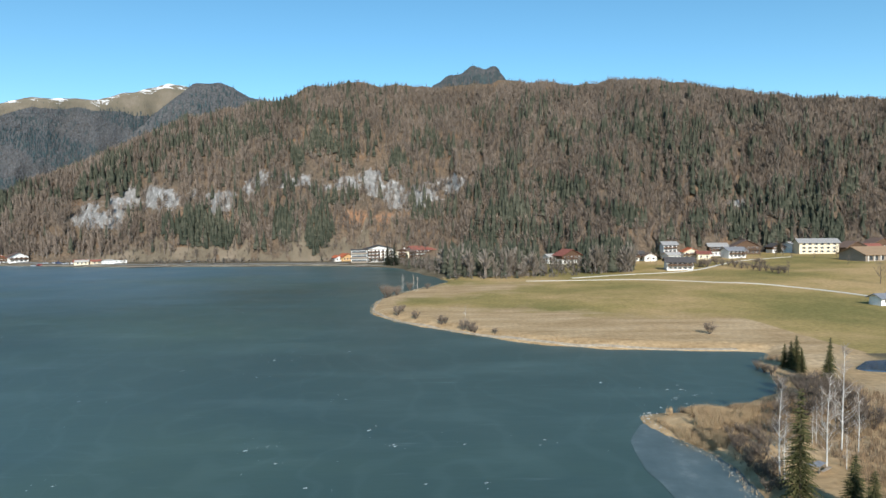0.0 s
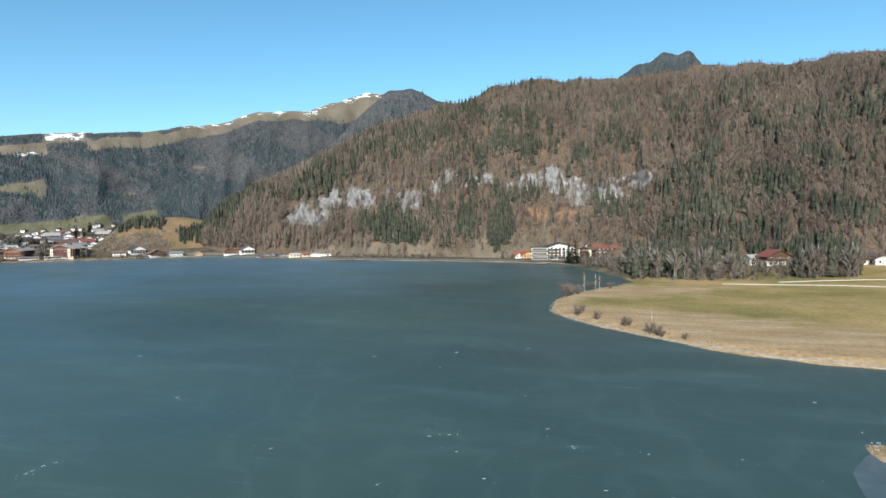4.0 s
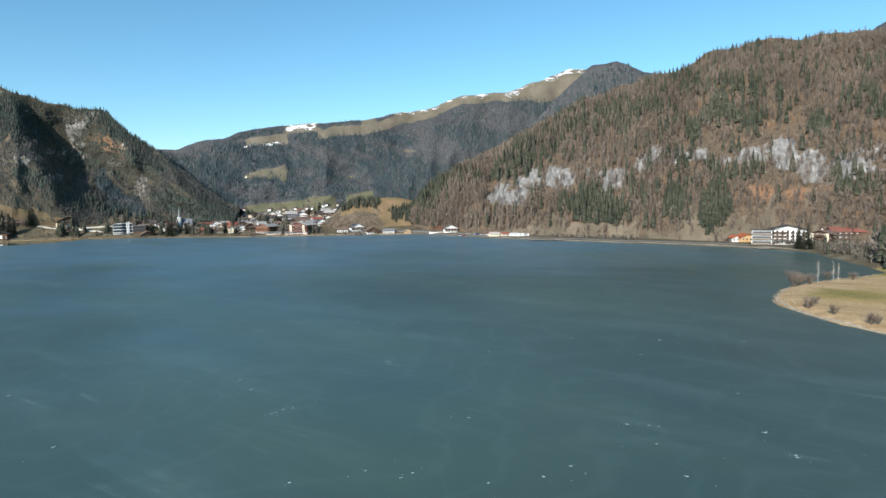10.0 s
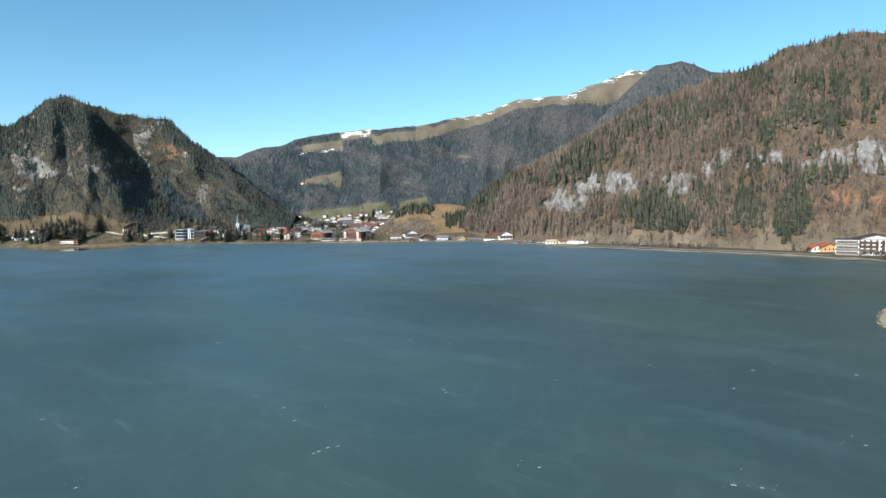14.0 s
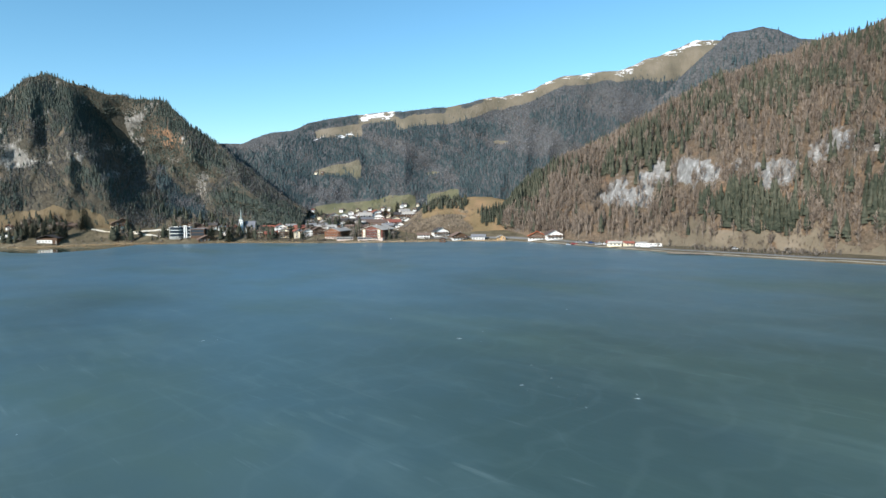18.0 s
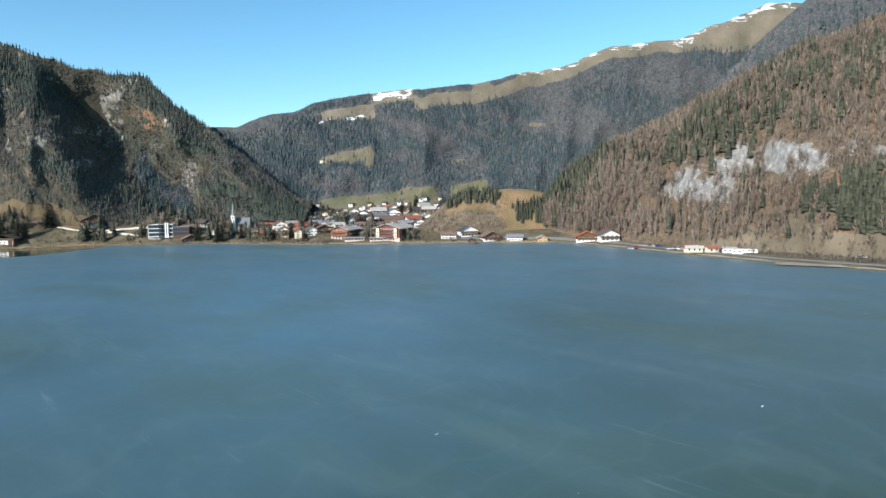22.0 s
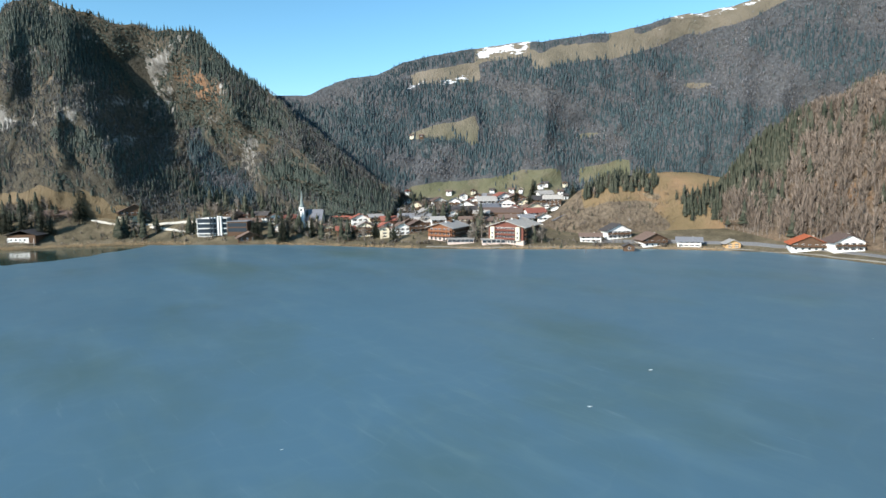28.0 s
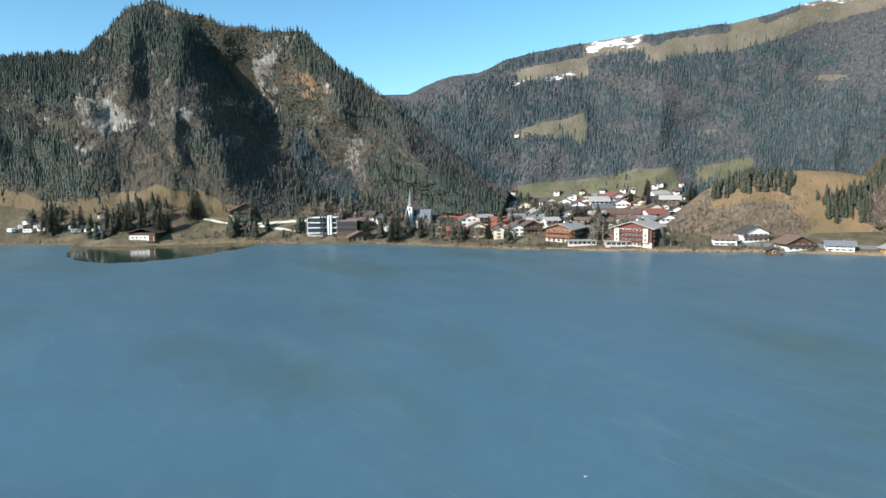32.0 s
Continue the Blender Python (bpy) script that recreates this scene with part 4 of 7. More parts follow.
def on_slope(x, y, z):
    """The place on the far slope, or on the ground before it, at the bearing and rise of the given one."""
    rise = (z - 29) / math.hypot(x, y) * 100 + (x * 3.7 + y * 1.9) % 0.9 - 1.1
    miss = np.abs(FA - float(azimuth(x, y)) - (x * 2.3 + y * 5.1) % 0.8 + 0.4) * 3 + np.abs(FE - rise)
    k = int(np.argmin(miss))
    if miss.ravel()[k] < 0.5:
        x, y, z = (float(v) for v in far.P.reshape(-1, 3)[k])
        return x, y, max(z, ground_at(x, y))
    return x, y, ground_at(x, y)


def house(x, y, w, d, h, wall=PLASTER_WHITE, roof=ROOF_BROWN, gable="front", floors=2, upper=None, balcony=True, name="house", label="", z=None, turn=None, rise=0.0):
    """An alpine house: rendered walls, wide eaves, rows of windows, balconies and a chimney."""
    h = max(h, 1.3 if name == "farmhouse" else 2.3)
    z_given = z
    if z is not None and name == "house" and w < 6.8:
        w, d, h = w * 0.75, d * 0.75, max(1.7, h * 0.75)
    if z is None:
        z = min(ground_at(x + a, y + b) for a in (-w / 3, w / 3) for b in (-d / 3, d / 3)) + 0.15
    elif name not in ("boathouse", "farmhouse"):
        x, y, z = on_slope(x, y, z)
    if name == "boathouse":
        z = max(z, 0.25)
    jitter = ((x * 7.3 + y * 3.1) % 1.0 - 0.5) * 36
    turn = facing(x, y) + jitter if turn is None else facing(x, y) + turn
    if not label:
        label = "%s alpine house with a %s %s roof" % (WALL_WORD[wall], ROOF_WORD[roof], "gabled" if gable == "front" else "pitched")
    ob = thing(name, x, y, z, turn, label, "house", "houses of the lakeside village")
    if z_given is not None and upper is None and int(abs(x) * 3 + abs(y)) % 2 == 0 and name == "house":
        upper = WOOD_DARK
    side = gable == "side"
    across, along = (d, w) if side else (w, d)
    rise = rise or across * 0.24
    spin = 90 if side else 0
    low = -2.5 if z_given is None else -1.3
    body = Solid().prism([(-across / 2, low), (across / 2, low), (across / 2, h), (0, h + rise), (-across / 2, h)], -along / 2, along / 2)
    part("wall", body.mesh("wall", wall), ob, "", (0, 0, 0), spin)
    if upper:
        band = Solid().prism([(-across / 2 - 0.04, h * 0.52), (across / 2 + 0.04, h * 0.52), (across / 2 + 0.04, h), (0, h + rise + 0.0), (-across / 2 - 0.04, h)], -along / 2 - 0.05, along / 2 + 0.05)
        part("upper_cladding", band.mesh("upper_cladding", upper), ob, "dark timber cladding of the upper storey", (0, 0, 0), spin)
    over = min(1.1, 0.12 * across + 0.25)
    part("roof", gable_roof(across, along, h, rise, over).mesh("roof", roof), ob, "", (0, 0, 0), spin)
    k = min(1.0, round(w / 9, 1))
    part("chimney", cached(("chimney", k), lambda: Solid().box(-0.32 * k, 0.32 * k, -0.28 * k, 0.28 * k, -1.2, 0.75 * k).box(-0.4 * k, 0.4 * k, -0.36 * k, 0.36 * k, 0.75 * k, 0.85 * k).mesh("chimney", STONE)), ob, "",
         (0.18 * w, 0.1 * d, h + rise * 0.75))
    fh = h / floors
    wh = min(1.25, fh * 0.48)
    n = max(1, min(6, int(w / 2.6)))
    for f in range(floors):
        window_row(ob, min(1.0, w / n * 0.45), wh, -d / 2 - (0.05 if upper else 0.0), f * fh + fh * 0.3, n, w * 0.92, floors > 1 and not upper)
    m = max(1, min(4, int(d / 3)))
    for f in range(floors):
        window_row(ob, min(0.9, d / m * 0.4), wh, w / 2 + (0.05 if upper else 0), f * fh + fh * 0.3, m, d * 0.85, False, 90)
    if balcony and w > 5:
        for f in range(1, floors):
            part("balcony", balcony_mesh(w * 0.96, 1.0, WOOD_DARK), ob, "dark timber balcony", (0, -d / 2 - 0.06, f * fh + 0.1))
    return ob


def hotel_timber(x, y, w, d, h, turn=0, floors=4, roof=ROOF_GREY, label="red-brown timber hotel with stacked balconies and a wide roof", z=None, wood=WOOD_RED, bays=True):
    """A long timber hotel: gable end with balconies on every floor, pale bays at both corners."""
    z = min(ground_at(x + a, y + b) for a in (-w / 3, w / 3) for b in (-d / 3, d / 3)) + 0.1 if z is None else z
    ob = thing("hotel", x, y, z, facing(x, y) + turn, label, "hotel", "hotels on the lake shore")
    gw, gl = w * 0.66, w * 0.85
    rise = gw * 0.16
    body = Solid().prism([(-gw / 2, -2.5), (gw / 2, -2.5), (gw / 2, h), (0, h + rise), (-gw / 2, h)], -gl / 2, gl / 2)
    part("wall", body.mesh("wall", wood), ob)
    part("roof", gable_roof(gw, gl, h, rise, 1.5, 0.3).mesh("roof", roof), ob, "wide low-pitched roof")
    fh = h / floors
    part("ground_floor", Solid().box(-gw / 2 - 0.06, gw / 2 + 0.06, -gl / 2 - 0.06, gl / 2 + 0.06, -2.4, fh * 0.85).mesh("ground_floor", PLASTER_PINK), ob, "pale rendered ground floor")
    for sx in (-1, 1) if bays else ():
        part("corner_bay", Solid().box(-1.1, 1.1, -1.45, 0.2, fh * 0.85, h - 0.1).mesh("corner_bay", PLASTER_CREAM), ob, "cream rendered corner bay", (sx * gw * 0.36, -gl / 2, 0))
        window_row(ob, 0.9, 1.1, -gl / 2 - 1.46, fh * 1.3, 1, 1, x0=sx * gw * 0.36)
        window_row(ob, 0.9, 1.1, -gl / 2 - 1.46, fh * 2.3, 1, 1, x0=sx * gw * 0.36)
    n = max(3, int(gw / 2.6))
    for f in range(floors):
        window_row(ob, 1.15, fh * 0.6, -gl / 2 - (0.07 if f == 0 else 0.0), f * fh + fh * 0.2, n, gw * (0.62 if bays else 0.9))
        window_row(ob, 1.1, fh * 0.55, gw / 2 + 0.06, f * fh + fh * 0.2, max(3, int(gl / 3)), gl * 0.92, False, 90)
        if f:
            part("balcony", balcony_mesh(gw * (0.58 if bays else 0.94), 1.3, wood), ob, "timber balcony", (0, -gl / 2, f * fh + 0.05))
            part("balcony", balcony_mesh(gl * 0.9, 1.1, WOOD_DARK), ob, "dark timber balcony", (gw / 2, 0, f * fh + 0.05), 90)
    for k in (-0.2, 0.25):
        part("chimney", cached("chimney", lambda: Solid().box(-0.35, 0.35, -0.3, 0.3, -1.2, 1.0).mesh("chimney", PLASTER_WHITE)), ob, "", (0.6, k * gl, h + rise))
    part("roof_deck", Solid().box(-1.6, 1.6, -1.2, 1.2, 0, 1.1).mesh("roof_deck", WOOD_DARK), ob, "dark roof housing", (0, gl * 0.1, h + rise * 0.9))
    return ob


def hotel_white(x, y, w, d, h, turn=0):
    """The white lake hotel: rendered front with timber balconies, a shallow gable and an arcade of bays."""
    z = ground_at(x, y - d / 3) + 0.1
    ob = thing("hotel", x, y, z, facing(x, y) - 22 + turn, "white lake hotel with dark timber balconies and a shallow gable", "hotel", "hotels on the lake shore")
    rise = w * 0.13
    body = Solid().prism([(-w / 2, -2), (w / 2, -2), (w / 2, h), (0, h + rise), (-w / 2, h)], -d / 2, d / 2)
    part("wall", body.mesh("wall", PLASTER_WHITE), ob)
    part("roof", gable_roof(w, d, h, rise, 1.5, 0.3).mesh("roof", ROOF_DARK), ob)
    floors = 4
    fh = h / floors
    n = max(5, int(w / 3))
    for f in range(floors):
        window_row(ob, 1.2, fh * 0.55, -d / 2, f * fh + fh * 0.22, n, w * 0.94)
        window_row(ob, 1.1, fh * 0.5, w / 2, f * fh + fh * 0.22, max(2, int(d / 3.2)), d * 0.9, False, 90)
        if f:
            part("balcony", balcony_mesh(w * 0.5, 1.2, WOOD_DARK), ob, "dark timber balcony", (-w * 0.22, -d / 2, f * fh + 0.05))
            for k in range(3):
                part("balcony", balcony_mesh(2.2, 1.0, WOOD_DARK), ob, "small dark timber balcony", (w * (0.12 + 0.14 * k), -d / 2, f * fh + 0.05))
    part("gable_beam", Solid().box(-w / 2, w / 2, -0.12, 0.05, h - 0.25, h + 0.1).mesh("gable_beam", WOOD_DARK), ob, "dark timber beam", (0, -d / 2, 0))
    part("terrace", Solid().box(-w * 0.5, w * 0.45, -4.5, 0, -1.5, 0.35).mesh("terrace", CONCRETE), ob, "concrete lakeside terrace", (0, -d / 2, 0))
    for k in range(5):
        part("parasol", cached("parasol", lambda: Solid().tube((0, 0, 0), (0, 0, 2.2), 0.05, 0.05, 5).tube((0, 0, 2.0), (0, 0, 2.6), 1.4, 0.05, 8).mesh("parasol", SPIRE)), ob, "closed green terrace parasol",
             (-w * 0.4 + k * w * 0.18, -d / 2 - 2.4, 0.35))
    return ob


def hotel_annex(x, y, w, d, h):
    z = ground_at(x, y) + 0.1
    ob = thing("hotel_annex", x, y, z, facing(x, y) - 20, "grey and white flat-roofed hotel annex with glazed balconies", "hotel", "hotels on the lake shore")
    part("wall", Solid().box(-w / 2, w / 2, -d / 2, d / 2, -2, h).mesh("wall", PLASTER_WHITE), ob)
    part("roof", Solid().box(-w / 2 - 0.8, w / 2 + 0.8, -d / 2 - 0.9, d / 2 + 0.5, h, h + 0.4).mesh("roof", ROOF_DARK), ob)
    for f in range(3):
        part("glazing", Solid().box(-w * 0.46, w * 0.46, -0.08, 0.05, 0, h / 3 * 0.6).mesh("glazing", GLASS), ob, "", (0, -d / 2, f * h / 3 + 0.5))
        part("balcony", balcony_mesh(w, 1.1, WOOD_PALE), ob, "grey timber balcony", (0, -d / 2, f * h / 3 + 0.25))
    return ob


def pavilion(x, y, w, d, h):
    z = ground_at(x, y) + 0.1
    ob = thing("pavilion", x, y, z, facing(x, y), "low pale glazed hotel pavilion on the shore lawn", "pavilion")
    part("wall", Solid().box(-w / 2, w / 2, -d / 2, d / 2, -1.5, h).mesh("wall", PLASTER_PINK), ob)
    part("roof", Solid().box(-w / 2 - 0.5, w / 2 + 0.5, -d / 2 - 0.6, d / 2 + 0.4, h, h + 0.25).mesh("roof", ROOF_GREY), ob)
    n = max(3, int(w / 2.2))
    window_row(ob, w / n * 0.82, h * 0.68, -d / 2, h * 0.16, n, w * 0.97)
    return ob


def modern_block(x, y, w, d, h):
    """New lakeside block: pale floor slabs, dark fins and a glazed stair."""
    z = ground_at(x, y) + 0.1
    ob = thing("modern_building", x, y, z, facing(x, y) - 4, "new grey and white lakeside building with dark vertical fins", "building")
    part("wall", Solid().box(-w / 2, w / 2, -d / 2 + 1.4, d / 2, -2, h).mesh("wall", CONCRETE), ob)
    for f in range(4):
        k = 1 - 0.13 * f
        part("floor_slab", Solid().box(-w / 2 * k, w / 2, -d / 2, d / 2, -0.2, 0.2).mesh("floor_slab", PLASTER_WHITE), ob, "white floor slab", (0, 0, h * f / 3.0 + 0.1))
    for f in range(3):
        part("glazing", Solid().box(-w * 0.47, w * 0.47, -0.06, 0.06, 0, h / 3 - 0.6).mesh("glazing", GLASS), ob, "", (0, -d / 2 + 1.3, h * f / 3 + 0.45))
    for k in range(4):
        part("fin", cached(("fin", round(h, 1)), lambda: Solid().box(-0.3, 0.3, -0.5, 0.5, -1, h + 1).mesh("fin", GLASS)), ob, "dark vertical fin", (-w * 0.02 + k * 1.7, -d / 2 - 0.3, 0))
    part("stair_tower", Solid().box(-1.2, 1.2, -0.8, 1.5, -1, h + 1.3).mesh("stair_tower", PLASTER_WHITE), ob, "white stair tower", (w * 0.27, -d / 2, 0))
    return ob


def glass_block(x, y, w, d, h):
    z = ground_at(x, y) + 0.1
    ob = thing("glass_building", x, y, z, facing(x, y) - 4, "dark glazed flat-roofed building under construction", "building")
    part("wall", Solid().box(-w / 2, w / 2, -d / 2, d / 2, -2, h).mesh("wall", WOOD_DARK), ob)
    for f in range(2):
        part("glazing", Solid().box(-w * 0.46, w * 0.46, -0.1, 0.02, 0, h * 0.32).mesh("glazing", GLASS), ob, "", (0, -d / 2, h * (0.1 + 0.45 * f)))
    part("roof", Solid().box(-w / 2 - 0.4, w / 2 + 0.4, -d / 2 - 0.4, d / 2 + 0.4, h, h + 0.35).mesh("roof", ROOF_SLATE), ob)
    return ob


def church(x, y, w, d, h):
    """The village church: nave with a steep grey roof, buttressed walls and a tower with a needle spire."""
    z = ground_at(x, y) + 0.1
    ob = thing("church", x, y, z, facing(x, y) - 10, "white village church with a grey roof and needle spire", "church")
    rise = d * 0.75
    nave = Solid().prism([(-d / 2, -2.5), (d / 2, -2.5), (d / 2, h), (0, h + rise), (-d / 2, h)], -w / 2, w / 2)
    part("nave", nave.mesh("nave", PLASTER_CREAM), ob, "cream rendered nave", (0, 0, 0), 90)
    part("roof", gable_roof(d, w, h, rise, 0.4).mesh("roof", ROOF_SLATE), ob, "steep grey roof", (0, 0, 0), 90)
    for k in range(4):
        part("window", cached("church_window", lambda: Solid().box(-0.45, 0.45, -0.06, 0.05, 0, 2.2).tube((0, -0.06, 2.2), (0, 0.05, 2.2), 0.45, 0.45, 12).mesh("window", GLASS)), ob, "tall arched window", (-w * 0.36 + k * w * 0.24, -d / 2, h * 0.3))
        part("buttress", cached(("buttress", round(h, 1)), lambda: Solid().prism([(-0.25, -2), (0.25, -2), (0.25, h * 0.8), (-0.25, h * 0.8)], -0.6, 0.1).mesh("buttress", PLASTER_WHITE)), ob, "", (-w * 0.48 + k * w * 0.24, -d / 2, 0))
    tx, tw = -w * 0.27, 1.45
    tower = part("tower", Solid().box(-tw, tw, -tw, tw, -2, h + rise + 1.8).mesh("tower", PLASTER_WHITE), ob, "white square bell tower", (tx, -d / 2 - 0.6, 0))
    top = h + rise + 1.8
    for g in range(4):
        part("belfry_opening", cached("belfry", lambda: Solid().box(-0.5, 0.5, -0.05, 0.06, 0, 1.5).mesh("belfry_opening", GLASS)), tower, "",
             (math.sin(g * math.pi / 2) * tw, -math.cos(g * math.pi / 2) * tw, top - 2.3), g * 90)
    part("spire", Solid().tube((0, 0, top), (0, 0, top + 1.5), tw * 1.35, tw * 0.75, 8).tube((0, 0, top + 1.5), (0, 0, top + 10.5), tw * 0.75, 0.05, 8).mesh("spire", SPIRE), ob, "slender grey-green needle spire", (tx, -d / 2 - 0.6, 0))
    part("cross", Solid().box(-0.06, 0.06, -0.05, 0.05, 0, 1.4).box(-0.4, 0.4, -0.05, 0.05, 0.8, 0.95).mesh("cross", WOOD_DARK), ob, "", (tx, -d / 2 - 0.6, top + 10.4))
    return ob


def lake_house(x, y, w, d, h):
    """The boathouse on the spit: white lakeside front, a wide shallow roof, posts in the water."""
    z = ground_at(x, y) * 0.5 + 0.3
    ob = thing("boathouse", x, y, z, facing(x, y) - 12, "white boathouse with a wide dark shallow roof at the water", "boathouse")
    part("wall", Solid().box(-w / 2, w / 2 * 0.9, -d / 2, d / 2, -1.5, h * 0.8).mesh("wall", WOOD_DARK), ob)
    part("front", Solid().box(-w * 0.48, w * 0.22, -0.15, 0.1, -0.6, h * 0.5).mesh("front", PLASTER_WHITE), ob, "white boarded front", (0, -d / 2, 0))
    part("roof", gable_roof(w, d, h * 0.8, h * 0.45, 1.3, 0.25).mesh("roof", ROOF_DARK), ob)
    for k in range(5):
        part("post", cached("lake_post", lambda: Solid().tube((0, 0, -2), (0, 0, 2.2), 0.14, 0.14, 6).mesh("post", PLASTER_WHITE)), ob, "white post", (-w * 0.45 + k * w * 0.22, -d / 2 - 1.1, 0))
    window_row(ob, 1.0, 0.9, -d / 2 - 0.16, h * 0.2, 4, w * 0.6, x0=-w * 0.13)
    part("deck", Solid().box(-w * 0.55, w * 0.5, -2.2, 0, -0.45, -0.3).mesh("deck", WOOD_PALE), ob, "timber deck", (0, -d / 2, 0))
    return ob


def barn(x, y, w, d, h):
    z = ground_at(x, y) + 0.1
    ob = thing("barn", x, y, z, 10 + facing(x, y) * 0, "long timber barn with a brown roof and open white posts", "barn")
    rise = d * 0.22
    body = Solid().prism([(-d / 2, -1.5), (d / 2, -1.5), (d / 2, h), (0, h + rise), (-d / 2, h)], -w / 2, w / 2)
    part("wall", body.mesh("wall", WOOD_PALE), ob, "", (0, 0, 0), 90)
    part("roof", gable_roof(d, w, h, rise, 1.2, 0.25).mesh("roof", tiles("faded_brown_roof", (0.27, 0.19, 0.12))), ob, "faded brown roof", (0, 0, 0), 90)
    for k in range(9):
        part("post", cached(("barn_post", round(h, 1)), lambda: Solid().box(-0.18, 0.18, -0.15, 0.15, -1, h).mesh("post", PLASTER_WHITE)), ob, "white post", (-w * 0.46 + k * w * 0.115, -d / 2 - 0.3, 0))
        part("bay", cached(("barn_bay", round(h, 1)), lambda: Solid().box(-1.0, 1.0, -0.06, 0.05, 0, h * 0.75).mesh("bay", GLASS)), ob, "dark open bay", (-w * 0.40 + k * w * 0.1, -d / 2, 0.1))
    return ob


def jetty(x, y, w, d, h):
    ob = thing("jetty", x, y - 3, 0, facing(x, y) - 20, "timber landing stage with a moored rowing boat shed", "jetty")
    part("deck", Solid().box(-w / 2, w / 2, -5, 3, 0.55, 0.7).mesh("deck", WOOD_PALE), ob)
    for k in range(6):
        part("pile", cached("pile", lambda: Solid().tube((0, 0, -2), (0, 0, 0.9), 0.13, 0.12, 6).mesh("pile", WOOD_DARK)), ob, "", ((k % 2 - 0.5) * w * 0.9, -4.5 + (k // 2) * 3.4, 0))
    return ob


def retaining_wall(x, y, w, d, h):
    """A low pale stone wall with a battered front that holds the slope behind the shore road."""
    z = ground_at(x, y)
    ob = thing("retaining_wall", x, y, z, facing(x, y), "rough pale grey stone retaining wall beside the shore road", "wall")
    rng = random.Random(8)
    for k in range(9):
        a, b = -w / 2 + k * w / 9, -w / 2 + (k + 1) * w / 9 - 0.12
        top = h * (0.5 + 0.5 * math.sin(math.pi * (k + 0.5) / 9)) * rng.uniform(0.8, 1.05)
        part("panel", Solid().prism([(a, -1.5), (b, -1.5), (b - 0.2, top), (a + 0.2, top * rng.uniform(0.9, 1.0))], -rng.uniform(0.8, 1.2), 1.0).mesh("panel", STONE), ob)
    return ob


def caravan(x, y, turn):
    z = ground_at(x, y)
    if "caravan" in MESHES:
        return copy_thing(MESHES["caravan"], pose(x, y, z, 0, 0, turn))
    ob = thing("caravan", x, y, z, turn, "white touring caravan parked on the lakeside camp site", "caravan", "caravans on the shore")
    body = Solid().prism([(-2.6, 0.45), (2.4, 0.45), (2.75, 1.0), (2.5, 2.45), (-2.4, 2.5), (-2.75, 1.2)], -1.1, 1.1)
    shell = part("body", body.mesh("body", SHELL), ob)
    for xx in (-1.5, 0.9):
        part("window", cached("cwin", lambda: Solid().box(-0.55, 0.55, -0.03, 0.02, 0, 0.6).mesh("window", GLASS)), shell, "", (xx, -1.1, 1.4))
    part("door", Solid().box(-0.35, 0.35, -0.03, 0.02, 0, 1.7).mesh("door", CONCRETE), shell, "", (-0.3, -1.1, 0.55))
    for yy in (-1.0, 1.0):
        part("wheel", cached("cwheel", lambda: Solid().tube((0, -0.1, 0), (0, 0.1, 0), 0.32, 0.32, 10).mesh("wheel", RUBBER)), ob, "", (0, yy, 0.32))
    part("drawbar", Solid().box(2.6, 3.6, -0.06, 0.06, 0.4, 0.5).mesh("drawbar", CONCRETE), ob)
    MESHES["caravan"] = ob
    return ob


def car(x, y, turn, paint):
    z = ground_at(x, y)
    key = ("car", paint.name)
    if key in MESHES:
        return copy_thing(MESHES[key], pose(x, y, z, 0, 0, turn))
    ob = thing("car", x, y, z, turn, "%s car parked beside the shore road" % paint.name.split("_")[2].split(".")[0], "car", "parked cars on the shore")
    part("body", Solid().prism([(-2.1, 0.3), (2.1, 0.3), (2.15, 0.75), (1.2, 0.92), (-2.05, 0.95)], -0.85, 0.85).mesh("body", paint), ob)
    part("cabin", Solid().prism([(-1.9, 0.92), (1.15, 0.9), (0.45, 1.42), (-1.5, 1.45)], -0.74, 0.74).mesh("cabin", GLASS), ob, "dark glazed cabin")
    part("roof", Solid().box(-1.45, 0.4, -0.72, 0.72, 1.4, 1.48).mesh("roof", paint), ob)
    for xx in (-1.35, 1.3):
        for yy in (-0.8, 0.8):
            part("wheel", cached("wheel", lambda: Solid().tube((0, -0.1, 0), (0, 0.1, 0), 0.32, 0.32, 10).mesh("wheel", RUBBER)), ob, "", (xx, yy, 0.32))
    MESHES[key] = ob
    return ob


def picnic_shelter(x, y, h):
    ob = thing("picnic_table", x, y, ground_at(x, y), 35, "small weathered picnic table under the birches", "table")
    part("tabletop", Solid().box(-1.0, 1.0, -0.45, 0.45, 0.72, 0.78).mesh("tabletop", ROOF_SLATE), ob)
    for s in (-1, 1):
        part("bench", Solid().box(-1.0, 1.0, s * 0.85 - 0.15, s * 0.85 + 0.15, 0.42, 0.47).mesh("bench", WOOD_PALE), ob)
        part("leg", Solid().box(s * 0.8 - 0.05, s * 0.8 + 0.05, -0.9, 0.9, 0.36, 0.42).box(s * 0.8 - 0.05, s * 0.8 + 0.05, -0.5, -0.4, 0, 0.72).box(s * 0.8 - 0.05, s * 0.8 + 0.05, 0.4, 0.5, 0, 0.72).mesh("leg", WOOD_PALE), ob)


# ---- single trees ----
def tube_path(s, pts, radii, sides, mat=0):
    for a, b, r, q in zip(pts, pts[1:], radii, radii[1:]):
        s.tube(a, b, r, q, sides, mat)


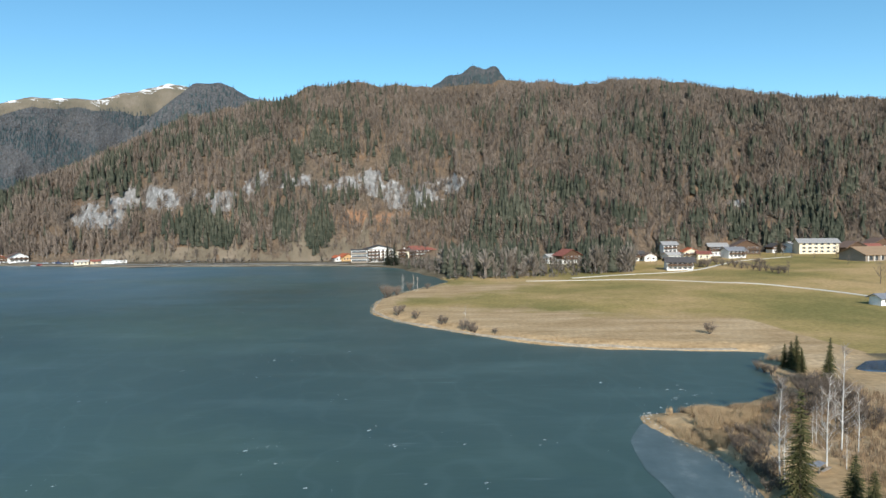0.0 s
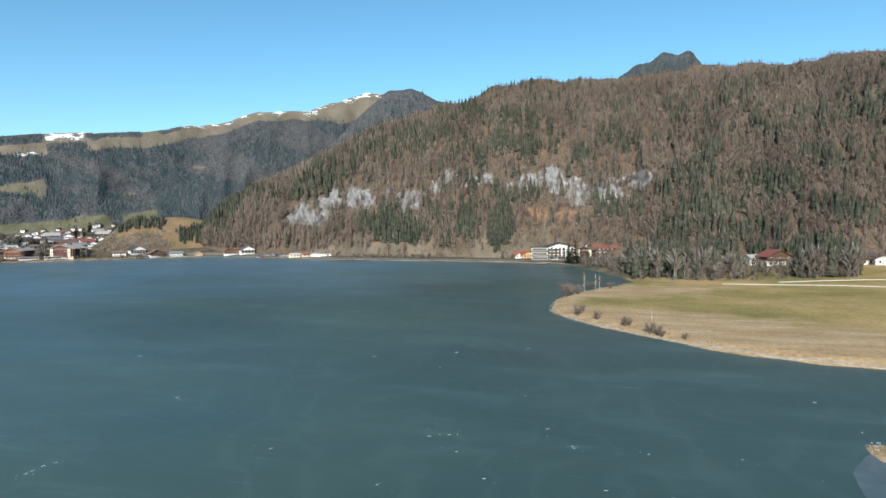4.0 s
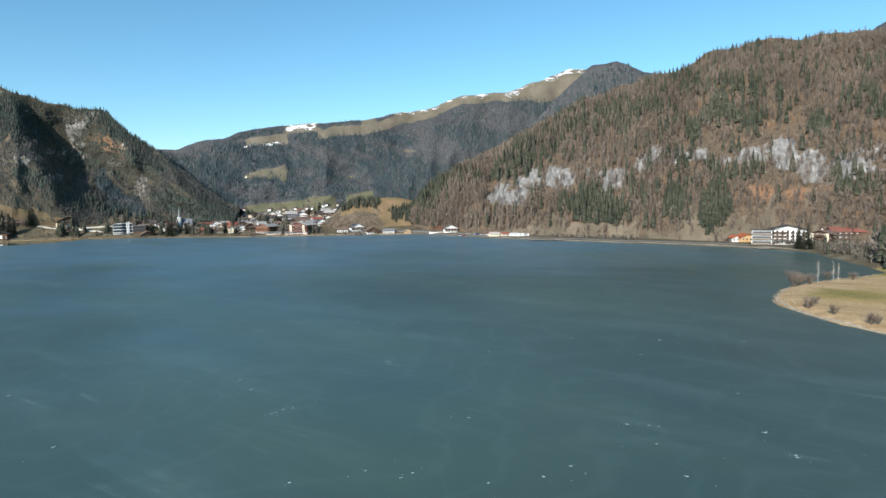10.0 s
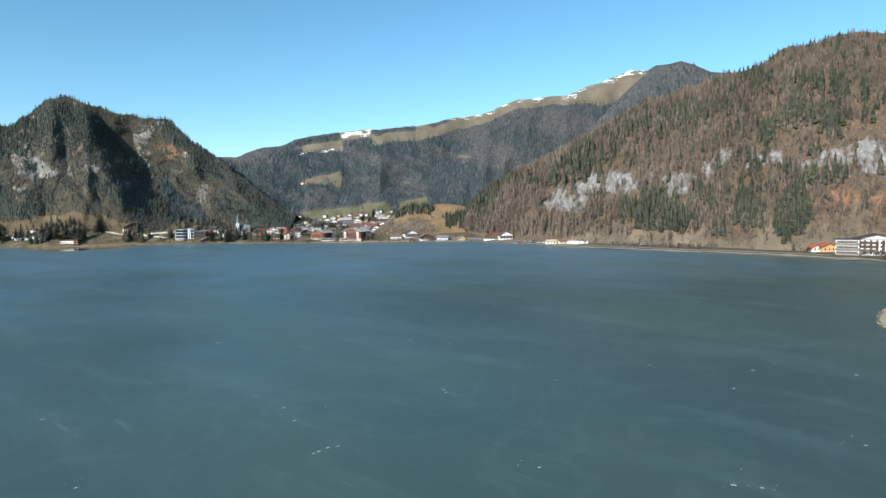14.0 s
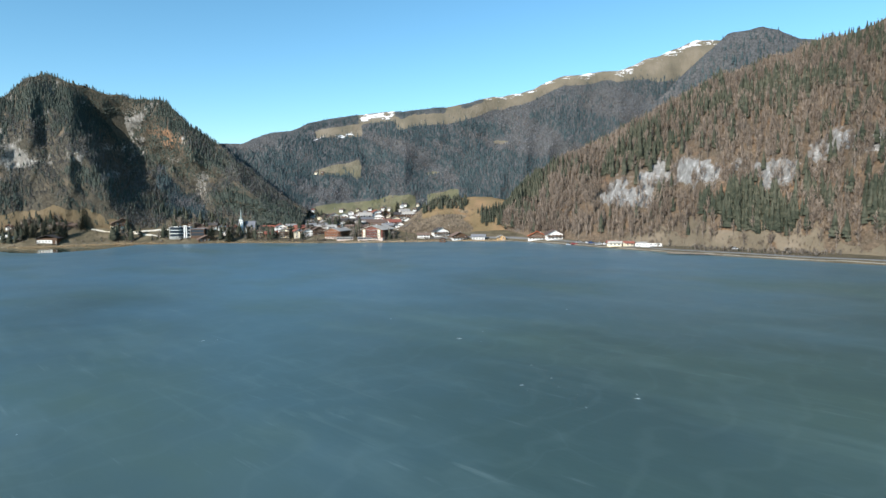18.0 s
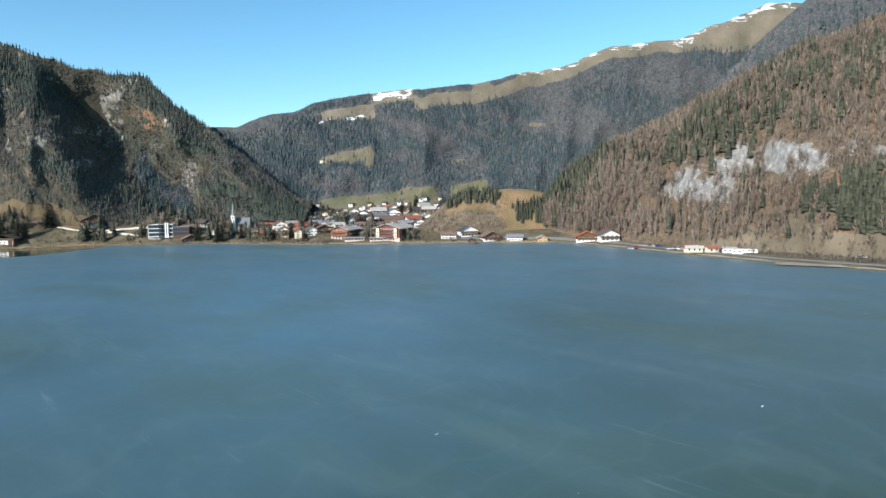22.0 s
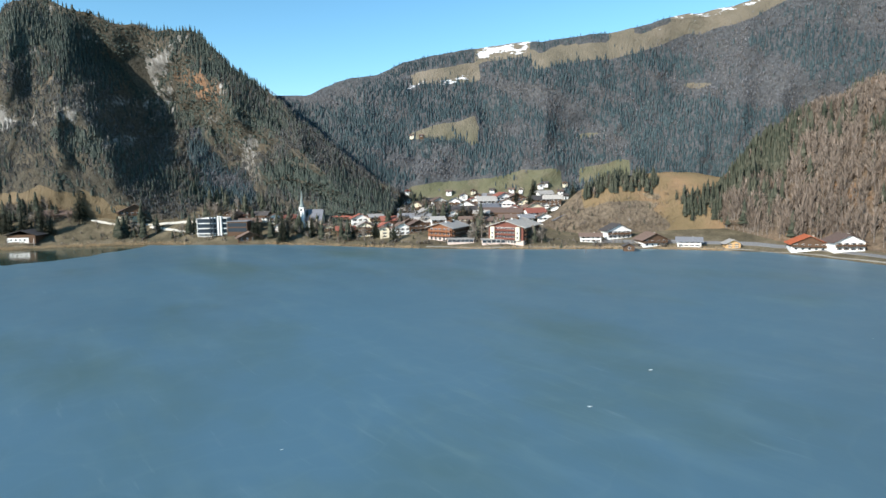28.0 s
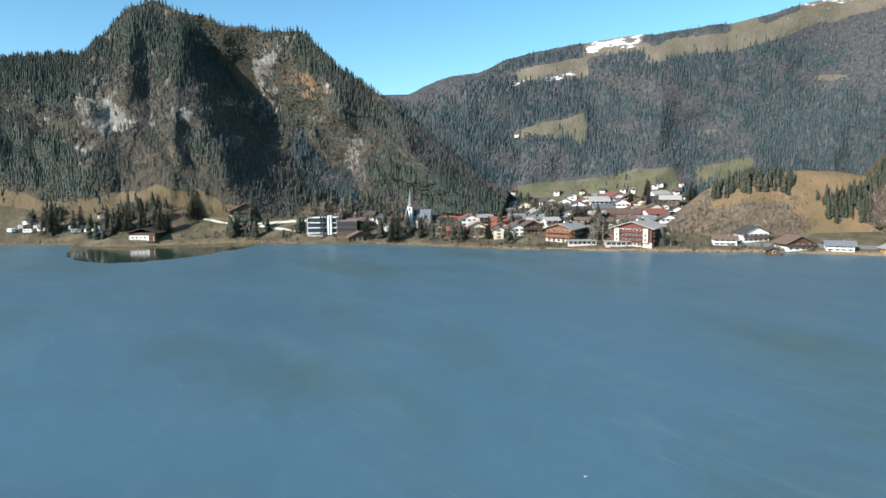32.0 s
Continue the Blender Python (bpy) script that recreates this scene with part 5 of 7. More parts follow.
def twig_cloud(rng, starts, count, length, rise, thick):
    """Thin upswept twigs, three crossed slivers each."""
    V, T = [], []
    for p, d in starts:
        for _ in range(count):
            a = rng.random() * 2 * math.pi
            dirn = Vector(d) * 0.7 + Vector((math.cos(a), math.sin(a), rise * (0.4 + rng.random()))) * 0.7
            dirn.normalize()
            p1 = Vector(p) + dirn * length * (0.5 + rng.random())
            side = dirn.cross(Vector((math.cos(a * 3), math.sin(a * 3), 0.3))).normalized() * thick
            o = len(V)
            m = (Vector(p) + p1) / 2 + Vector((rng.random() - 0.5, rng.random() - 0.5, 0)) * length * 0.25
            V += [Vector(p) - side, Vector(p) + side, m + side * 0.8, m - side * 0.8, p1]
            T += [(o, o + 1, o + 2), (o, o + 2, o + 3), (o + 3, o + 2, o + 4)]
    return np.array([tuple(v) for v in V]), np.array(T)


def broadleaf_meshes(seed, height, bark, twig, slender=0.26, limbs=14, twigs=9, low=0.25, thick=0.012, trunk_r=0.018, lean=0.03, twig_len=0.1):
    rng = random.Random(seed)
    s = Solid()
    bend = [Vector(((rng.random() - 0.5) * height * lean * k, (rng.random() - 0.5) * height * lean * k, height * k / 6 * 0.93)) for k in range(7)]
    bend[0] = Vector((0, 0, -0.4))
    tube_path(s, bend, [height * trunk_r * (1 - k / 6.6) for k in range(7)], 7)
    starts = [(tuple(bend[6]), (0, 0, 1))]
    for k in range(limbs):
        f = low + (0.95 - low) * (k + rng.random()) / limbs
        i = min(5, int(f * 6))
        base = bend[i].lerp(bend[i + 1], f * 6 - i)
        a = k * 2.4 + rng.random()
        ln = height * slender * (1.15 - f * 0.85) * (0.7 + 0.6 * rng.random())
        mid = base + Vector((math.cos(a) * ln * 0.55, math.sin(a) * ln * 0.55, ln * 0.45))
        end = mid + Vector((math.cos(a + 0.3) * ln * 0.35, math.sin(a + 0.3) * ln * 0.35, ln * 0.6))
        r = height * trunk_r * 0.42 * (1 - f * 0.6)
        tube_path(s, [base, mid, end], [r, r * 0.6, r * 0.2], 4)
        for q in (0.35, 0.7, 1.0):
            p = base.lerp(mid, q * 1.4) if q < 0.7 else mid.lerp(end, (q - 0.7) / 0.3)
            starts.append((tuple(p), (math.cos(a) * 0.6, math.sin(a) * 0.6, 0.6)))
    v, t = twig_cloud(rng, starts, twigs, height * twig_len, 1.0, height * thick * 0.14)
    return s.mesh("trunk", bark), mesh_arrays("crown", v, t, [twig])


def spruce_meshes(seed, height, needle, slim=0.16):
    """A single spruce: whorls of drooping, ragged boughs with side sprays round a tapered trunk."""
    rng = random.Random(seed)
    s = Solid()
    s.tube((0, 0, -0.4), (0, 0, height * 0.97), height * 0.013, height * 0.002, 7)
    V, T = [], []
    levels = 34
    for k in range(levels):
        f = k / levels
        z = height * (0.06 + 0.92 * f)
        rad = height * slim * (1 - f) ** 0.65 + height * 0.008
        n = 11 if f < 0.6 else 7
        for i in range(n):
            a = (i + rng.random() * 0.8) * 2 * math.pi / n + k * 1.1
            r = rad * (0.45 + 0.75 * rng.random())
            d = Vector((math.cos(a), math.sin(a), 0))
            side = Vector((-math.sin(a), math.cos(a), 0))
            drop = r * (0.42 - 0.55 * f + 0.25 * rng.random())
            zz = z + (rng.random() - 0.5) * height * 0.02
            tip = d * r + Vector((0, 0, zz - drop))
            root = Vector((0, 0, zz))
            o = len(V)
            V += [root, tip]
            for q in (0.35, 0.55, 0.75, 0.92):
                c = root.lerp(tip, q)
                w = r * 0.3 * (1.15 - q) + height * 0.004
                for g in (-1, 1):
                    e = c + side * g * w * (0.7 + 0.6 * rng.random()) + d * w * 0.7 + Vector((0, 0, -w * (0.2 + 0.5 * rng.random())))
                    m = len(V)
                    V += [c - d * w * 0.35, c + d * w * 0.45, e]
                    T.append((m, m + 1, m + 2))
            m = len(V)
            V += [root + Vector((0, 0, height * 0.006)), root - Vector((0, 0, height * 0.012)), tip]
            T.append((m, m + 1, m + 2))
    return s.mesh("trunk", BARK), mesh_arrays("crown", np.array([tuple(v) for v in V]), np.array(T), [needle])


def grown(kind, variants, x, y, h, build, label, category, group, sink=0.0, form=0):
    """A tree of that kind at its place: the first of each variant is built, the rest are copies."""
    pick = int(abs(x * 13.7 + y * 7.9)) % variants
    key = (kind, pick, form)
    z = max(ground_at(x, y), 0.0) - sink
    turn = (x * 57.3 + y * 31.7) % 360
    if key in MESHES:
        ob, size = MESHES[key]
        k = h / size
        return copy_thing(ob, pose(x, y, z, 0, 0, turn) @ Matrix.Diagonal((k, k, k, 1)))
    trunk, crown = build(pick)
    ob = thing(kind, x, y, z, turn, label, category, group)
    part("trunk", trunk, ob)
    part("crown", crown, ob)
    MESHES[key] = (ob, h)
    return ob


def conifer(x, y, h):
    return grown("spruce_tree", 3, x, y, h, lambda k: spruce_meshes(40 + k, h, SPRUCE, 0.3), "dark green spruce standing among the lakeside houses", "tree", "village spruces")


def spruce(x, y, h, slim=0.16):
    return grown("spit_spruce", 3, x, y, h, lambda k: spruce_meshes(60 + k, h, SPRUCE_NEAR, slim), "tall olive-green spruce on the reedy lake spit", "tree", "spruces on the spit", 0.0, slim)


def broadleaf(x, y, h):
    return grown("bare_tree", 4, x, y, h, lambda k: broadleaf_meshes(80 + k, h, BARK, TWIG, 0.36, 16, 10, 0.2), "leafless grey-brown broadleaf tree near the shore", "tree", "bare trees")


def birch_meshes(seed, h):
    """A leafless birch: a straight slender white trunk, short rising branches and a veil of fine twigs."""
    rng = random.Random(seed)
    s = Solid()
    at, drift = Vector((0, 0, -0.3)), Vector((rng.uniform(-0.05, 0.05), rng.uniform(-0.05, 0.05), 1))
    spine = [at.copy()]
    for k in range(8):
        drift += Vector((rng.uniform(-0.035, 0.035), rng.uniform(-0.035, 0.035), 0))
        at = at + drift.normalized() * h / 8
        spine.append(at.copy())
    for k in range(8):
        s.tube(tuple(spine[k]), tuple(spine[k + 1]), h * 0.0075 * (1 - k / 8.6), h * 0.0075 * (1 - (k + 1) / 8.6), 7)
    starts = []
    for k in range(54):
        f = 0.22 + 0.76 * rng.random()
        i = min(7, int(f * 8))
        p = spine[i].lerp(spine[i + 1], f * 8 - i)
        a, up = rng.random() * 6.28, 0.9 + 0.5 * rng.random()
        ln = h * (0.16 * (1.05 - f) + 0.03) * (0.6 + 0.6 * rng.random())
        d = Vector((math.cos(a), math.sin(a), up)).normalized()
        q = p + d * ln
        s.tube(tuple(p), tuple(q), h * 0.0013, h * 0.0006, 4)
        starts += [(tuple(p.lerp(q, 0.55)), tuple(d)), (tuple(q), tuple(d))]
    v, t = twig_cloud(rng, starts, 9, h * 0.05, 0.8, h * 0.0007)
    return s.mesh("trunk", BIRCH), mesh_arrays("crown", v, t, [TWIG_PALE])


def birch(x, y, h, slim=0):
    return grown("birch_tree", 4, x, y, h, lambda k: birch_meshes(100 + k, h), "leafless birch with a slender white trunk", "tree", "birches by the lake")


def bush(x, y, h):
    def build(k):
        rng = random.Random(200 + k)
        s = Solid()
        starts = []
        for i in range(16):
            a, lean = rng.random() * 6.28, 0.25 + 0.5 * rng.random()
            p1 = Vector((math.cos(a) * h * 0.3 * lean * 1.6, math.sin(a) * h * 0.3 * lean * 1.6, h * (0.35 + 0.25 * rng.random())))
            s.tube((math.cos(a) * 0.1, math.sin(a) * 0.1, -0.2), p1, h * 0.014, h * 0.007, 4)
            starts += [(tuple(p1 * 0.6), (math.cos(a) * 0.7, math.sin(a) * 0.7, 0.5)), (tuple(p1), (math.cos(a) * 0.6, math.sin(a) * 0.6, 0.7))]
        v, t = twig_cloud(rng, starts, 20, h * 0.28, 1.0, h * 0.004)
        return s.mesh("trunk", BARK), mesh_arrays("crown", v, t, [TWIG])
    return grown("bush", 4, x, y, h, build, "leafless brown willow bush on the bank", "bush", "bushes on the bank")


SPRUCE_NEAR = leaf_material("near_spruce_needles", [(0.2, (0.04, 0.046, 0.019)), (0.5, (0.075, 0.076, 0.031)), (0.8, (0.13, 0.115, 0.05))])
TWIG_PALE = leaf_material("birch_twigs", [(0.2, (0.2, 0.16, 0.13)), (0.5, (0.32, 0.27, 0.23)), (0.8, (0.45, 0.4, 0.36))])


# ---- roads, paths, ice sheets ----
def ribbon(name, pts, width, mat, label, category, lift=0.08, step=2.5):
    p = np.array(pts, float)
    for _ in range(2):
        q = np.concatenate([p[:1], np.stack([p[:-1] * 0.75 + p[1:] * 0.25, p[:-1] * 0.25 + p[1:] * 0.75], 1).reshape(-1, 2), p[-1:]])
        p = q
    s = np.r_[0, np.cumsum(np.hypot(*np.diff(p, axis=0).T))]
    k = np.linspace(0, s[-1], max(3, int(s[-1] / step)))
    c = np.stack([np.interp(k, s, p[:, i]) for i in range(2)], 1)
    t = np.gradient(c, axis=0)
    t /= np.linalg.norm(t, axis=1)[:, None] + 1e-9
    nrm = np.stack([-t[:, 1], t[:, 0]], 1)
    rows = []
    for off in (-0.5, -0.17, 0.17, 0.5):
        q = c + nrm * width * off
        rows.append(np.c_[q, ground_height(q[:, 0], q[:, 1]) + lift + 0.12])
    top = np.stack(rows, 1)
    low = top[:, [0, -1]].copy()
    low[..., 2] -= 0.8
    full = np.concatenate([low[:, :1], top, low[:, 1:]], 1)
    me = mesh_arrays(name, full.reshape(-1, 3), grid_faces(len(c), 6), [mat])
    return tagged(new(name, me), label, category, kind="structure")


def inside(pts, x, y):
    p = np.array(pts)
    r = np.zeros(x.shape, bool)
    for (ax, ay), (bx, by) in zip(p, np.roll(p, -1, 0)):
        r ^= ((ay > y) != (by > y)) & (x < (bx - ax) * (y - ay) / (by - ay + 1e-12) + ax)
    return r


# ---- plan of roads, ice and houses ----
LOOP_ROAD = [(-596.3, 304.5), (-604.4, 293.8), (-614.5, 280.5), (-622.6, 269.7), (-625.8, 264.6), (-622.6, 264.6), (-612.2, 272.1), (-598.7, 283.7)]
VALLEY_ROAD = [(-609.0, 288.8), (-593.2, 310.4), (-577.1, 331.5), (-561.0, 352.4), (-562.1, 380.9), (-547.4, 399.2), (-531.3, 420.3)]
LANE = [(-648.7, 237.9), (-637.4, 251.0), (-629.2, 261.9), (-617.2, 278.1), (-605.2, 294.3)]
MEADOW_PATH = [(44.6, 276.4), (63.3, 276.3), (89.3, 273.8), (111.0, 261.9), (127.0, 243.3), (141.1, 227.3), (148.5, 212.2), (152.8, 194.0), (156.0, 169.7)]
HAMLET_LANE = [(68.4, 286.4), (96.6, 296.1), (121.6, 300.8), (136.6, 301.5), (182.2, 349.3), (225.0, 362.9)]
GREY_ICE = [(30.7, 83.9), (27.7, 79.4), (25.5, 74.4), (24.6, 69.0), (24.9, 64.3), (25.0, 60.0), (24.8, 54.4), (34.0, 54.1), (36.4, 60.1), (37.2, 67.5), (35.4, 76.3)]
REEDS = [(31.4, 84.6), (35.7, 85.9), (40.3, 86.7), (45.5, 88.5), (49.2, 88.9), (46.6, 81.8), (41.5, 77.6), (37.0, 71.9), (34.2, 72.0), (32.8, 77.0)]
OPEN_WATER_WEST = [(-705.0, 185.0), (-662.0, 170.0), (-610.0, 163.0), (-572.0, 172.0), (-560.0, 196.0), (-572.0, 224.0), (-592.0, 250.0), (-625.0, 280.0), (-690.0, 290.0)]
ICE_MARKS_SPIT = [(40.3, 99.4), (39.7, 94.5), (40.2, 91.4), (35.5, 89.7), (32.8, 87.4), (43.6, 95.8), (42.7, 99.2), (31.3, 85.6)]
ICE_MARKS = [(-66.7, 52.5), (-66.7, 54.0), (-66.1, 55.1), (-66.6, 51.7), (-69.6, 80.8), (-135.4, 76.7), (-92.2, 108.9), (-211.8, 130.3), (-133.5, 151.8), (-24.1, 75.3), (-21.7, 76.5), (-19.2, 71.0), (-84.4, 59.4), (-78.4, 57.2), (-108.0, 34.1), (-79.6, 29.4), (-78.5, 22.4), (-75.9, 19.7), (-43.5, 46.0), (-38.8, 48.5), (-39.1, 46.9), (-48.2, 39.5), (-30.8, 51.1), (-26.7, 55.6), (-9.0, 82.0), (-5.2, 76.4), (-25.3, 59.6), (-33.6, 112.2), (-34.0, 126.4), (-67.4, 202.5), (-19.0, 133.9), (-114.9, 158.3), (-101.8, 106.3)]
ICE_MARKS_EAST = [(-24.3, 75.3), (-33.8, 126.1), (-59.0, 98.4), (-71.0, 81.8), (-0.9, 64.5), (-5.0, 75.8), (5.9, 64.5), (-14.4, 97.0), (-50.2, 118.3), (4.1, 76.1), (14.9, 77.2), (30.3, 104.4), (-165.8, 172.0), (-42.8, 65.9), (-14.2, 64.1)]

# village front
hotel_timber(-458.6, 402.9, 28.8, 17.9, 8.7, turn=-26, floors=4)
hotel_timber(-487.2, 381.4, 21.6, 14.4, 7.0, turn=-30, floors=3, roof=ROOF_GREY, label='orange-brown timber hotel with balconies under a grey roof', wood=WOOD_ORANGE, bays=False)
pavilion(-459.5, 388.5, 12.1, 5.5, 1.8)
pavilion(-473.3, 378.0, 13.7, 5.5, 1.8)
modern_block(-590.3, 290.4, 17.4, 8.7, 8.7)
glass_block(-581.2, 301.8, 11.3, 7.9, 6.4)
house(-572.3, 303.8, 12.7, 8.9, 2.2, roof=ROOF_BROWN, wall=WOOD_DARK, label='low dark timber boathouse with a brown roof on the shore', name='boathouse', balcony=False)
house(-526.0, 353.3, 7.8, 6.2, 5.9, wall=PLASTER_CREAM, roof=ROOF_BROWN, floors=3)
house(-512.7, 356.9, 4.9, 4.4, 5.2, wall=PLASTER_CREAM, roof=ROOF_BROWN, floors=3)
house(-507.1, 375.1, 10.9, 6.5, 4.3, wall=WOOD_DARK, roof=ROOF_BROWN)
house(-427.1, 426.5, 10.4, 5.2, 3.3, wall=PLASTER_WHITE, roof=ROOF_BROWN, gable='side', balcony=False)
house(-422.2, 441.6, 13.2, 7.9, 4.5, wall=PLASTER_WHITE, roof=ROOF_DARK, floors=2)
house(-403.4, 444.1, 12.9, 9.0, 3.5, wall=PLASTER_WHITE, roof=ROOF_BROWN, floors=2, upper=WOOD_DARK)
house(-388.1, 453.0, 10.7, 6.4, 2.9, wall=PLASTER_WHITE, roof=ROOF_SLATE, gable='side', balcony=False)
house(-371.2, 461.7, 6.6, 4.7, 2.3, wall=PLASTER_OCHRE, roof=ROOF_GREY, balcony=False)
house(-402.8, 423.8, 4.8, 4.3, 1.6, wall=WOOD_DARK, roof=ROOF_DARK, label='small black timber boathouse at the water', name='boathouse', balcony=False, floors=1, z=0.0)

# village middle
house(-556.5, 360.2, 14.6, 8.8, 4.2, wall=PLASTER_WHITE, roof=ROOF_RED, gable='side', floors=2)
house(-548.3, 372.2, 9.1, 7.3, 5.5, wall=PLASTER_WHITE, roof=ROOF_RED, floors=3)
house(-542.6, 378.2, 8.5, 6.8, 3.3, wall=PLASTER_WHITE, roof=ROOF_ORANGE)
house(-548.4, 350.2, 5.5, 4.4, 2.9, wall=PLASTER_WHITE, roof=ROOF_BROWN, balcony=False)
house(-522.7, 382.0, 13.0, 7.8, 4.5, wall=WOOD_DARK, roof=ROOF_SLATE, gable='side')
house(-512.5, 395.0, 18.1, 9.1, 4.1, wall=PLASTER_WHITE, roof=ROOF_SLATE, gable='side')
house(-531.1, 410.6, 8.3, 6.6, 5.3, wall=PLASTER_WHITE, roof=ROOF_BROWN, floors=3)
house(-507.1, 408.8, 17.3, 8.6, 5.1, wall=PLASTER_WHITE, roof=ROOF_DARK, gable='side', floors=3)
house(-490.4, 423.6, 26.1, 9.1, 4.5, wall=PLASTER_PINK, roof=ROOF_BROWN, gable='side', floors=3)
house(-562.1, 353.7, 12.1, 7.2, 3.3, wall=PLASTER_WHITE, roof=ROOF_DARK, gable='side', z=14.8)
house(-571.5, 374.6, 12.8, 7.7, 3.0, wall=PLASTER_CREAM, roof=ROOF_RED, z=24.5)
house(-548.2, 390.4, 11.6, 7.0, 3.0, wall=PLASTER_WHITE, roof=ROOF_BROWN, gable='side')
house(-538.3, 400.2, 12.5, 7.5, 3.0, wall=PLASTER_CREAM, roof=ROOF_BROWN)
house(-598.9, 305.8, 8.6, 6.9, 3.6, wall=WOOD_DARK, roof=ROOF_BROWN, z=13.9)
house(-593.5, 311.9, 6.6, 5.9, 3.6, wall=PLASTER_WHITE, roof=ROOF_RED, z=13.8)
house(-589.1, 318.9, 8.6, 6.9, 3.3, wall=PLASTER_WHITE, roof=ROOF_DARK, gable='side', z=15.2)
house(-582.8, 324.6, 6.9, 6.2, 4.3, wall=PLASTER_WHITE, roof=ROOF_BROWN)
house(-572.0, 321.3, 5.8, 4.1, 2.6, wall=PLASTER_WHITE, roof=ROOF_GREY, balcony=False)
house(-578.5, 331.8, 7.2, 5.8, 3.0, wall=PLASTER_CREAM, roof=ROOF_RED, gable='side', z=15.4)
church(-564.7, 339.4, 14.6, 7.6, 3.9)

# village back
house(-587.3, 321.2, 4.6, 3.7, 3.9, wall=PLASTER_WHITE, roof=ROOF_GREY, gable='front', floors=2, balcony=True, z=20.1)
house(-583.0, 327.1, 5.1, 4.1, 3.2, wall=PLASTER_WHITE, roof=ROOF_DARK, gable='side', floors=2, balcony=True, z=20.6)
house(-577.6, 335.2, 5.8, 4.7, 3.4, wall=PLASTER_WHITE, roof=ROOF_GREY, gable='front', floors=2, balcony=True, z=21.9)
house(-572.2, 340.9, 3.9, 3.1, 2.2, wall=PLASTER_WHITE, roof=ROOF_RED, gable='side', floors=2, balcony=False, z=21.9)
house(-568.2, 346.0, 3.2, 2.5, 1.9, wall=PLASTER_WHITE, roof=ROOF_RED, gable='front', floors=1, balcony=False, z=22.9)
house(-557.6, 361.4, 4.9, 3.9, 2.3, wall=PLASTER_WHITE, roof=ROOF_BROWN, gable='front', floors=1, balcony=False, z=24.3)
house(-523.0, 435.3, 6.0, 4.8, 3.0, wall=PLASTER_WHITE, roof=ROOF_DARK, gable='front', floors=2, balcony=False, z=24.8)
house(-517.8, 441.7, 6.6, 5.3, 2.7, wall=PLASTER_CREAM, roof=ROOF_BROWN, gable='side', floors=2, balcony=False, z=24.6)
house(-527.2, 429.7, 6.7, 5.4, 3.0, wall=PLASTER_WHITE, roof=ROOF_BROWN, gable='front', floors=2, balcony=False, z=24.6)
house(-516.7, 442.9, 10.0, 8.0, 3.3, wall=PLASTER_WHITE, roof=ROOF_SLATE, gable='side', floors=2, balcony=False)
house(-510.9, 450.9, 7.4, 5.9, 3.0, wall=PLASTER_WHITE, roof=ROOF_BROWN, gable='front', floors=2, balcony=False, z=24.6)
house(-491.8, 465.2, 8.7, 6.9, 5.3, wall=PLASTER_WHITE, roof=ROOF_GREY, gable='side', floors=2, balcony=True)
house(-479.1, 451.9, 5.2, 4.2, 2.9, wall=PLASTER_WHITE, roof=ROOF_BROWN, gable='front', floors=2, balcony=False)
house(-493.2, 447.7, 6.6, 5.2, 3.0, wall=PLASTER_CREAM, roof=ROOF_BROWN, gable='front', floors=2, balcony=False)
house(-557.0, 403.1, 3.9, 3.1, 1.3, wall=PLASTER_WHITE, roof=ROOF_RED, gable='front', floors=1, balcony=False, z=32.8)
house(-552.4, 406.6, 3.5, 2.8, 1.3, wall=PLASTER_CREAM, roof=ROOF_RED, gable='side', floors=1, balcony=False, z=31.1)
house(-518.0, 449.1, 3.9, 3.1, 1.5, wall=PLASTER_WHITE, roof=ROOF_DARK, gable='side', floors=1, balcony=False, z=29.8)
house(-514.7, 454.3, 3.9, 3.1, 1.7, wall=PLASTER_WHITE, roof=ROOF_BROWN, gable='front', floors=1, balcony=False, z=30.6)
house(-510.2, 459.1, 4.5, 3.6, 1.5, wall=PLASTER_WHITE, roof=ROOF_BROWN, gable='side', floors=1, balcony=False, z=29.5)
house(-506.8, 465.1, 3.4, 2.7, 1.5, wall=PLASTER_WHITE, roof=ROOF_GREY, gable='front', floors=1, balcony=False, z=31.3)
house(-503.1, 470.5, 4.5, 3.6, 1.8, wall=PLASTER_WHITE, roof=ROOF_DARK, gable='side', floors=1, balcony=False, z=31.2)
house(-499.9, 476.4, 3.9, 3.1, 1.7, wall=PLASTER_WHITE, roof=ROOF_BROWN, gable='front', floors=1, balcony=False, z=33.0)
house(-495.0, 480.4, 4.5, 3.6, 1.6, wall=PLASTER_WHITE, roof=ROOF_BROWN, gable='side', floors=1, balcony=False, z=30.9)
house(-491.9, 486.9, 3.9, 3.1, 1.7, wall=PLASTER_CREAM, roof=ROOF_BROWN, gable='front', floors=1, balcony=False, z=33.1)
house(-490.6, 477.7, 4.4, 3.5, 1.8, wall=PLASTER_WHITE, roof=ROOF_BROWN, gable='front', floors=1, balcony=False, z=25.6)
house(-487.0, 484.4, 4.7, 3.8, 1.7, wall=PLASTER_WHITE, roof=ROOF_DARK, gable='side', floors=1, balcony=False, z=26.6)
house(-537.5, 422.7, 4.6, 3.7, 1.3, wall=PLASTER_WHITE, roof=ROOF_BROWN, gable='side', floors=1, balcony=False, z=28.5)
house(-529.1, 435.2, 4.0, 3.2, 1.1, wall=PLASTER_CREAM, roof=ROOF_BROWN, gable='front', floors=1, balcony=False, z=30.0)

